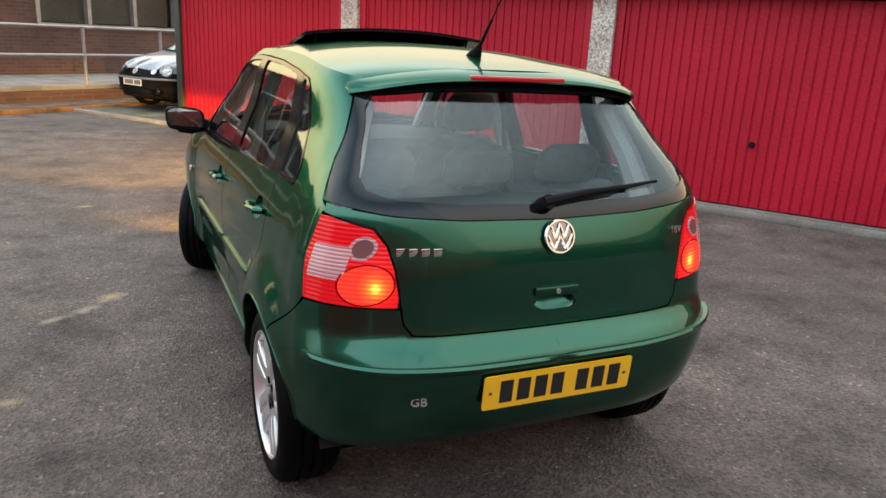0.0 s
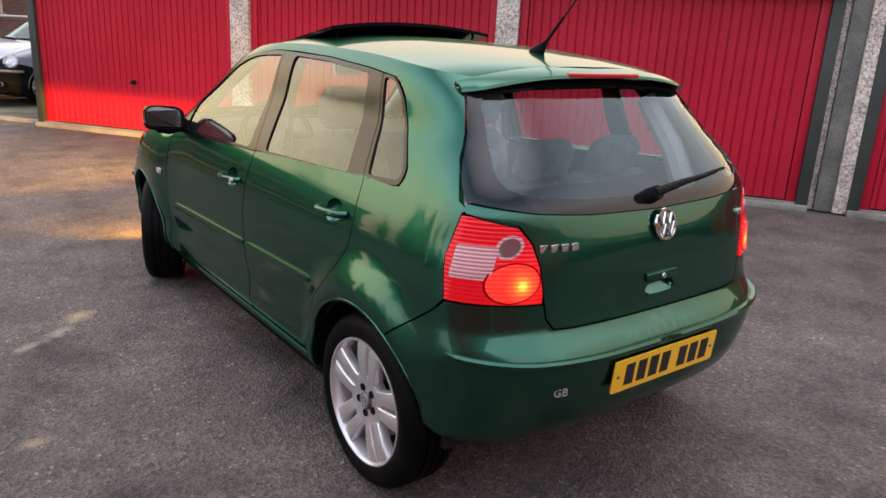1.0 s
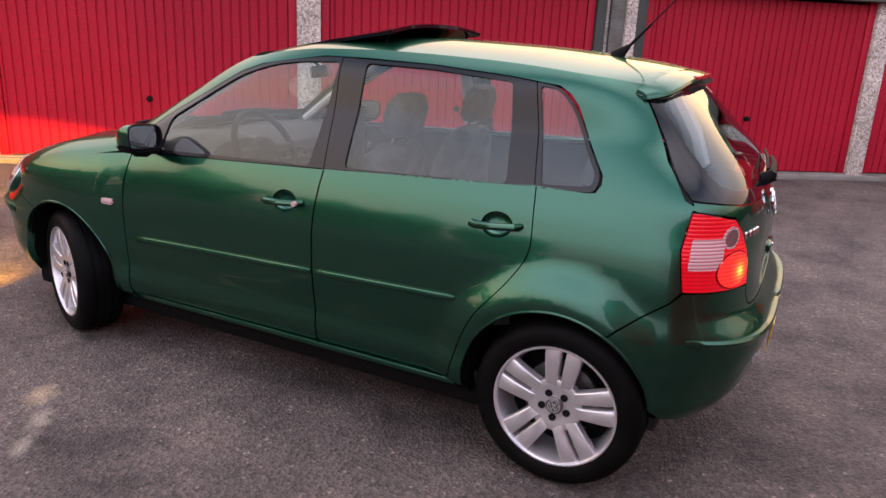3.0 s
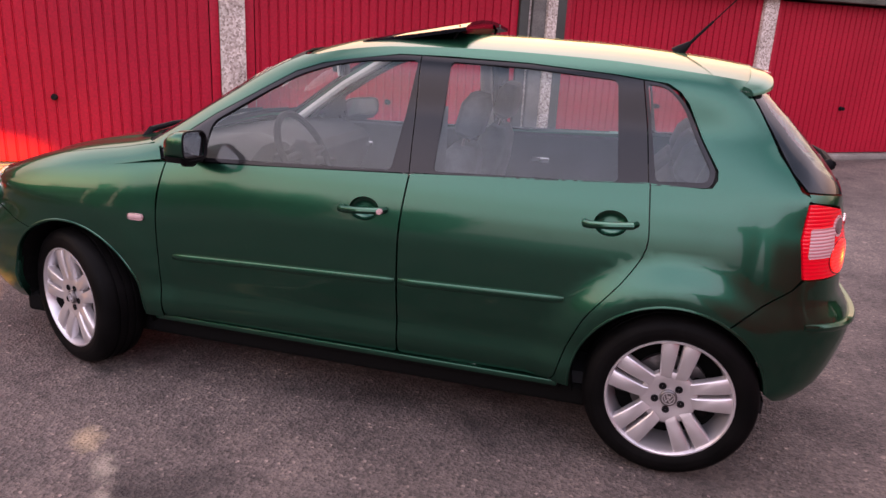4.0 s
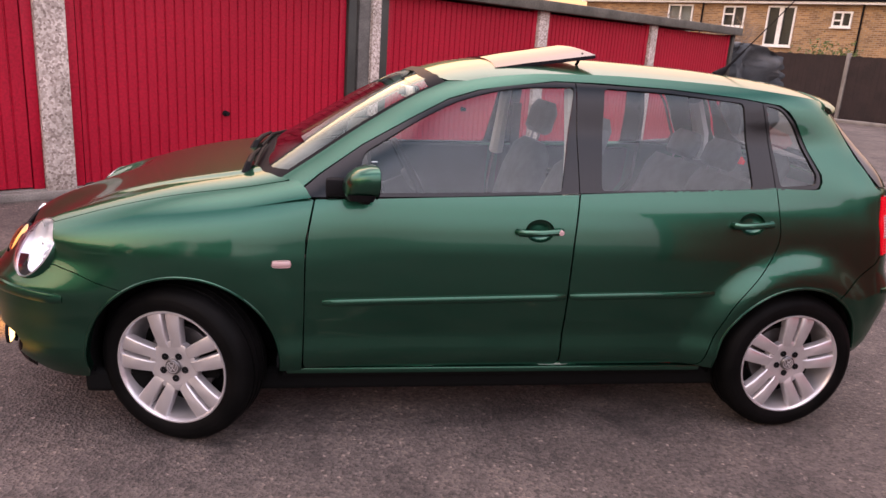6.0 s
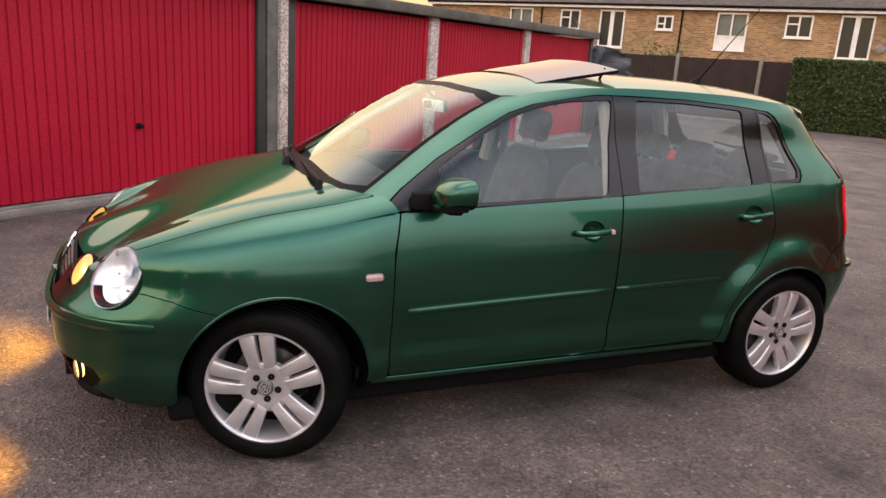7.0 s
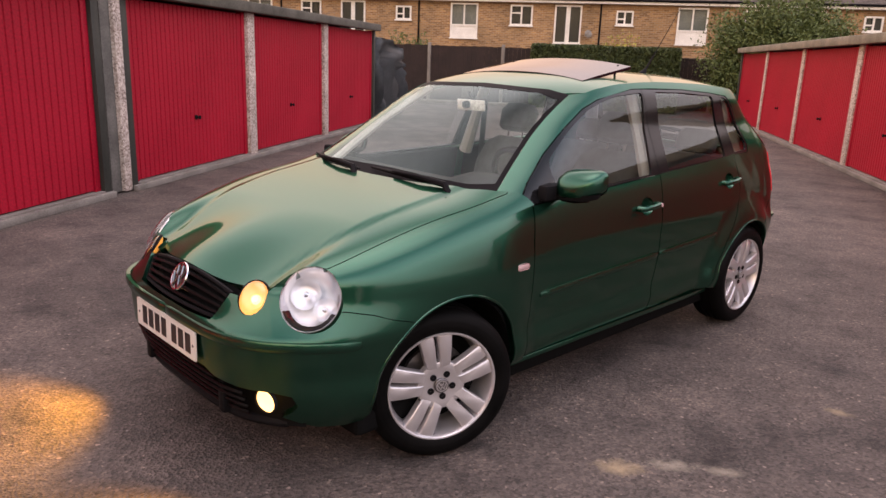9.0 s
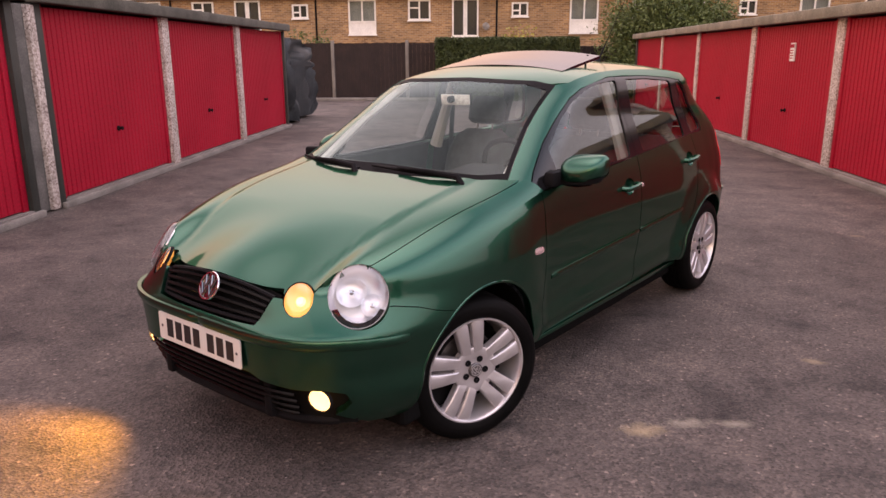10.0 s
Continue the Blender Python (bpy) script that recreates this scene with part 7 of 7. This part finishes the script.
def sunroof():
    """A glass panel hinged at its front edge and raised behind, over a dark sheet that stands in for the shaded
    opening.
    """
    g = new("sunroof")
    g.parent = CAR
    tagged(g, "dark glass sunroof tilted open at its rear edge")
    y0, y1, w = 0.88, 1.26, 0.415
    bm = bmesh.new()
    n, m = 16, 10
    grid = []
    for j in range(m + 1):
        t = j / m
        y = y1 + (y0 - y1) * t
        row = []
        for i in range(n + 1):
            u = -1 + 2 * i / n
            x = u * w
            z = float(roof_mid(y)) - 0.030 * abs(u) ** 2.2 + 0.006 + 0.050 * t ** 1.3
            row.append((x, y + 0.03 * (abs(u) ** 4) * (0.5 - t), z))
        grid.append(row)
    top = [[bm.verts.new(p) for p in r] for r in grid]
    low = [[bm.verts.new((p[0], p[1], p[2] - 0.014)) for p in r] for r in grid]
    for j in range(m):
        for i in range(n):
            bm.faces.new((top[j][i], top[j][i + 1], top[j + 1][i + 1], top[j + 1][i]))
            bm.faces.new((low[j][i], low[j + 1][i], low[j + 1][i + 1], low[j][i + 1]))
    edge_t = top[0] + [r[-1] for r in top[1:]] + top[-1][-2::-1] + [r[0] for r in top[-2:0:-1]]
    edge_l = low[0] + [r[-1] for r in low[1:]] + low[-1][-2::-1] + [r[0] for r in low[-2:0:-1]]
    for i in range(len(edge_t)):
        k = (i + 1) % len(edge_t)
        bm.faces.new((edge_t[i], edge_t[k], edge_l[k], edge_l[i]))
    part("glass_panel", bm, M_SUNGLASS, g, "dark tinted glass panel", smooth=True)
    bm = bmesh.new()
    loop = [(-w - 0.01, y0), (w + 0.01, y0), (w + 0.01, y1 + 0.01), (-w - 0.01, y1 + 0.01)]
    pts = rounded(loop, 0.05)
    ring = [bm.verts.new((x, y, float(roof_mid(y)) - 0.030 * abs(x / w) ** 2.2 + 0.002)) for x, y in pts]
    # no hole in the roof: a near-black face gives the opening's shade
    bm.faces.new(ring)
    part("opening", bm, M_DARK, g, "near-black sheet in place of the shaded roof opening")
    for s in (-1, 1):
        bm = bmesh.new()
        tube(bm, [(s * 0.36, 0.93, float(roof_mid(0.93)) - 0.03), (s * 0.36, 0.90, float(roof_mid(0.9)) + 0.03)], 0.006, 6)
        part("hinge_arm", bm, M_BLACK, g)


sunroof()


# ---------------------------------------------------------------- cabin
def cushion(name, mat, parent, sections, label=""):
    """A padded shape lofted through rounded sections: (centre, half width, half thickness, direction across its thickness)."""
    bm = bmesh.new()
    rings, n = [], 20
    for c, hw, ht, d in sections:
        c, d = Vector(c), Vector(d).normalized()
        ring = []
        for i in range(n):
            a = 2 * math.pi * i / n
            ca, sa = math.cos(a), math.sin(a)
            ring.append(bm.verts.new(c + Vector((hw * math.copysign(abs(ca) ** 0.55, ca), 0, 0)) + d * ht * math.copysign(abs(sa) ** 0.7, sa)))
        rings.append(ring)
    for a, b in zip(rings, rings[1:]):
        for i in range(n):
            bm.faces.new((a[i], a[(i + 1) % n], b[(i + 1) % n], b[i]))
    bm.faces.new(rings[0])
    bm.faces.new(rings[-1])
    return part(name, bm, mat, parent, label, smooth=True)


def front_seat(x):
    g = new("front_seat")
    g.parent = CAR
    up, lean = Vector((0, -0.25, 1)).normalized(), Vector((0, 1, 0.25)).normalized()
    cushion("seat", M_SEAT, g, [((x, 0.98, 0.50), 0.22, 0.05, (0, 0, 1)), ((x, 1.02, 0.50), 0.245, 0.085, (0, 0, 1)), ((x, 1.35, 0.53), 0.255, 0.085, (0, 0, 1)), ((x, 1.45, 0.53), 0.23, 0.05, (0, 0, 1))])
    base = Vector((x, 0.98, 0.55))
    cushion("backrest", M_SEAT, g, [(base, 0.22, 0.06, lean), (base + up * 0.08, 0.25, 0.085, lean), (base + up * 0.35, 0.245, 0.08, lean), (base + up * 0.47, 0.20, 0.065, lean), (base + up * 0.52, 0.13, 0.035, lean)])
    hb = base + up * 0.56
    cushion("headrest", M_SEAT, g, [(hb, 0.10, 0.03, lean), (hb + up * 0.02, 0.125, 0.05, lean), (hb + up * 0.12, 0.13, 0.05, lean), (hb + up * 0.165, 0.10, 0.03, lean)])
    for s in (-1, 1):
        bm = bmesh.new()
        tube(bm, [hb + Vector((s * 0.055, 0, 0)) - up * 0.07, hb + Vector((s * 0.055, 0, 0)) + up * 0.02], 0.006, 8)
        part("headrest_post", bm, M_STEEL, g)


front_seat(-0.36)
front_seat(0.36)


def rear_bench():
    g = new("rear_bench")
    g.parent = CAR
    up, lean = Vector((0, -0.35, 1)).normalized(), Vector((0, 1, 0.35)).normalized()
    cushion("seat", M_SEAT, g, [((0, 0.22, 0.52), 0.62, 0.06, (0, 0, 1)), ((0, 0.28, 0.52), 0.64, 0.09, (0, 0, 1)), ((0, 0.62, 0.54), 0.64, 0.09, (0, 0, 1)), ((0, 0.70, 0.54), 0.62, 0.05, (0, 0, 1))])
    for x, w in ((-0.25, 0.375), (0.38, 0.25)):
        b = Vector((x, 0.18, 0.56))
        cushion("backrest", M_SEAT, g, [(b, w * 0.96, 0.06, lean), (b + up * 0.06, w, 0.085, lean), (b + up * 0.38, w, 0.075, lean), (b + up * 0.45, w * 0.95, 0.04, lean)])
    for x in (-0.38, 0.0, 0.38):
        hb = Vector((x, 0.18, 0.56)) + up * 0.47
        cushion("headrest", M_SEAT, g, [(hb, 0.11, 0.03, lean), (hb + up * 0.02, 0.13, 0.045, lean), (hb + up * 0.10, 0.13, 0.045, lean), (hb + up * 0.14, 0.10, 0.025, lean)])
        for s in (-1, 1):
            bm = bmesh.new()
            tube(bm, [hb + Vector((s * 0.055, 0, 0)) - up * 0.06, hb + Vector((s * 0.055, 0, 0)) + up * 0.02], 0.005, 8)
            part("headrest_post", bm, M_STEEL, g)


rear_bench()


def dashboard():
    g = new("dashboard")
    g.parent = CAR
    bm = bmesh.new()
    n = 26
    prof = [(2.22, 0.955), (2.0, 0.965), (1.82, 0.955), (1.72, 0.925), (1.69, 0.88), (1.70, 0.80), (1.74, 0.70), (1.80, 0.60), (1.82, 0.45)]
    rows = []
    for i in range(n + 1):
        x = -0.70 + 1.40 * i / n
        hood = 0.055 * math.exp(-((x + 0.34) / 0.17) ** 4)
        back = 0.16 * (abs(x) / 0.7) ** 2.4
        rows.append([bm.verts.new((x, y - (back if y > 1.9 else back * 0.15), z + (hood if 1.68 < y < 1.85 and z > 0.9 else hood * 0.35 if z > 0.94 else 0))) for y, z in prof])
    for a, b in zip(rows, rows[1:]):
        for j in range(len(prof) - 1):
            bm.faces.new((a[j], a[j + 1], b[j + 1], b[j]))
    part("top", bm, M_DASH, g, "dark grey moulded dashboard", smooth=True)
    box_part("centre_stack", M_BLACK, g, -0.11, 0.11, 1.60, 1.72, 0.45, 0.86, 0.02)
    for x in (-0.62, -0.08, 0.08, 0.62):
        bm = bmesh.new()
        lathe(bm, [(0.0, 0.045), (-0.012, 0.045), (-0.012, 0.036), (-0.002, 0.034), (-0.002, 0.001)], sides=20)
        v = part("air_vent", bm, M_BLACK, g, smooth=True)
        v.matrix_basis = Matrix.Translation((x, 1.70, 0.85)) @ Matrix.Rotation(radians(90), 4, "Z")
    w = new("steering_wheel")
    w.parent = CAR
    m = Matrix.Translation((-0.335, 1.565, 0.945)) @ Matrix.Rotation(radians(62), 4, "X")
    bm = bmesh.new()
    ring = [m @ Vector((0.182 * math.cos(2 * math.pi * i / 40), 0.182 * math.sin(2 * math.pi * i / 40), 0)) for i in range(40)]
    tube(bm, ring + ring[:1], 0.015, 8, caps=False)
    part("rim", bm, M_BLACK, w, smooth=True)
    bm = bmesh.new()
    lathe(bm, [(-0.03, 0.001), (-0.03, 0.06), (0.0, 0.07), (0.02, 0.055), (0.028, 0.001)], axis="z", sides=24)
    bmesh.ops.transform(bm, matrix=m, verts=bm.verts)
    part("boss", bm, M_DASH, w, smooth=True)
    for a in (0, 180, 270):
        bm = bmesh.new()
        tube(bm, [m @ Vector((0.05 * math.cos(radians(a)), 0.05 * math.sin(radians(a)), -0.005)), m @ Vector((0.178 * math.cos(radians(a)), 0.178 * math.sin(radians(a)), 0))], [0.024, 0.016], 8)
        part("spoke", bm, M_DASH, w, smooth=True)
    bm = bmesh.new()
    tube(bm, [m @ Vector((0, 0, -0.02)), m @ Vector((0, 0, -0.2))], [0.045, 0.06], 12)
    part("column", bm, M_BLACK, w, smooth=True)
    box_part("centre_console", M_DASH, CAR, -0.10, 0.10, 0.75, 1.66, 0.30, 0.52, 0.03)
    bm = bmesh.new()
    tube(bm, [(0, 1.42, 0.52), (0, 1.40, 0.62), (0, 1.39, 0.70)], [0.02, 0.014, 0.026], 10)
    part("gear_lever", bm, M_BLACK, CAR, smooth=True)


dashboard()


def cabin_trim():
    # floor, bulkhead, headlining, pillars, door cards
    box_part("cabin_floor", M_DASH, CAR, -0.66, 0.66, -0.34, 2.1, 0.252, 0.30)
    bm = bmesh.new()
    n, m = 12, 18
    rows = []
    for j in range(m + 1):
        y = -0.14 + (1.40 + 0.14) * j / m
        row = []
        for i in range(n + 1):
            u = -1 + 2 * i / n
            row.append(bm.verts.new((u * 0.53, y, float(roof_mid(y)) - 0.035 - 0.045 * abs(u) ** 2.6)))
        rows.append(row)
    for a, b in zip(rows, rows[1:]):
        for i in range(n):
            bm.faces.new((a[i], a[i + 1], b[i + 1], b[i]))
    part("headlining", bm, M_TRIMLIGHT, CAR, "pale grey headlining", smooth=True)
    for s in (-1, 1):
        for path, r in (([(0.735, 0.93, 0.95), (0.665, 0.93, 1.15), (0.585, 0.93, 1.36)], [0.04, 0.032, 0.03]),
                        ([(0.64, 2.03, 0.97), (0.60, 1.75, 1.17), (0.545, 1.45, 1.345)], [0.022, 0.022, 0.022])):
            bm = bmesh.new()
            tube(bm, [(s * (x - (0.085 if y < 1 else 0.066)), y + (0.05 if y < 1 else 0), z) for x, y, z in path], r, 8)
            part("pillar_trim", bm, M_TRIMLIGHT, CAR, "pale inner pillar trim", smooth=True)
        bm = bmesh.new()
        pts = [(0.66, -0.20, 0.97), (0.60, -0.16, 1.12), (0.53, -0.06, 1.30)]
        tube(bm, [(s * (x - 0.075), y, z) for x, y, z in pts], [0.05, 0.045, 0.04], 8)
        part("pillar_trim", bm, M_TRIMLIGHT, CAR, "pale inner pillar trim", smooth=True)
        for y0, y1 in ((1.02, 1.95), (0.20, 0.96)):
            bm = bmesh.new()
            secs = []
            for k in range(8):
                y = y0 + (y1 - y0) * k / 7
                row = []
                for z, d in ((0.34, 0.05), (0.55, 0.055), (0.68, 0.07), (0.72, 0.075), (0.80, 0.05), (0.955 + 0.03 * (1.5 - y) / 1.3, 0.035), (0.965 + 0.03 * (1.5 - y) / 1.3, 0.012)):
                    clear = 0.43 if z < 0.5 else 0.39 if z < 0.6 else 0.26 if z < 0.75 else y
                    row.append(bm.verts.new((s * (float(half_width(z)) - float(inset(y, z)) - d - 0.006), max(y, clear), z)))
                secs.append(row)
            for a, b in zip(secs, secs[1:]):
                for j in range(6):
                    bm.faces.new((a[j], a[j + 1], b[j + 1], b[j]))
            card = part("door_card", bm, M_DASH, CAR, "dark grey inner door panel", smooth=True)
            box_part("inner_handle", M_CHROME, card, s * 0.668 - 0.008, s * 0.668 + 0.008, y1 - 0.32, y1 - 0.22, 0.83, 0.86, 0.004)
    # seat belts
    for s in (-1, 1):
        bm = bmesh.new()
        a, b = Vector((s * 0.575, 0.90, 1.22)), Vector((s * 0.63, 0.88, 0.60))
        v = [bm.verts.new(p) for p in (a + Vector((0, -0.024, 0)), a + Vector((0, 0.024, 0)), b + Vector((0, 0.024, 0)), b + Vector((0, -0.024, 0)))]
        bm.faces.new(v)
        bmesh.ops.solidify(bm, geom=bm.faces[:], thickness=0.003)
        part("seat_belt", bm, M_SEAT, CAR)
    # inside mirror with a small camera clipped on
    g = new("inside_mirror")
    g.parent = CAR
    bm = bmesh.new()
    box(bm, -0.115, 0.115, -0.012, 0.012, -0.034, 0.034, 0.010)
    part("housing", bm, M_BLACK, g, "black mirror housing", smooth=True)
    bm = bmesh.new()
    box(bm, -0.112, 0.112, 0.013, 0.026, -0.032, 0.032, 0.006)
    part("cover", bm, M_WHITE, g, "white clip-on back", smooth=True)
    bm = bmesh.new()
    tube(bm, [(0.02, 0.026, 0.005), (0.03, 0.06, 0.008)], [0.022, 0.020], 16)
    part("camera_barrel", bm, M_DASH, g, smooth=True)
    bm = bmesh.new()
    tube(bm, [(0, 0.0, 0.03), (0, 0.05, 0.08)], 0.008, 8)
    part("stem", bm, M_BLACK, g)
    g.matrix_basis = pose(0.05, 1.545, 1.285, -8, 0, 14) @ Matrix.Diagonal((0.72, 0.9, 0.85, 1))
    bm = bmesh.new()
    rows = []
    for j, (y, z) in enumerate(((0.02, 0.965), (-0.38, 0.955))):
        rows.append([bm.verts.new((-0.60 + 1.2 * i / 8, y - (0.06 * (1 - abs(-1 + i / 4) ** 3) if j else 0), z)) for i in range(9)])
    for i in range(8):
        bm.faces.new((rows[0][i], rows[0][i + 1], rows[1][i + 1], rows[1][i]))
    bmesh.ops.solidify(bm, geom=bm.faces[:], thickness=0.02)
    part("parcel_shelf", bm, M_DASH, CAR, "dark parcel shelf")


cabin_trim()

# ---------------------------------------------------------------- the parked silver car beyond the garages
parked = copy_thing(CAR, in_yard(-11.15, 11.55, 0.020, 0) @ pose(0, 0, 0, 0, 0, 177))
tagged(parked, "silver hatchback parked nose-out on a concrete apron", "car")
for o in list(parked.children_recursive):
    if o.type == "LIGHT":
        bpy.data.objects.remove(o)
        continue
    if o.type != "MESH":
        continue
    swap = {M_PAINT: M_SILVER, M_FOG: M_DARK, M_AMBER: M_REFLECTOR, M_AMBERBULB: M_REFLECTOR, M_TAIL: M_REDLENS, M_LITLENS: M_REDLENS}
    for slot in o.material_slots:
        if slot.material in swap:
            mat = M_BLACK if o.name.startswith("front_bumper") and slot.material == M_PAINT else swap[slot.material]
            slot.link = "OBJECT"
            slot.material = mat
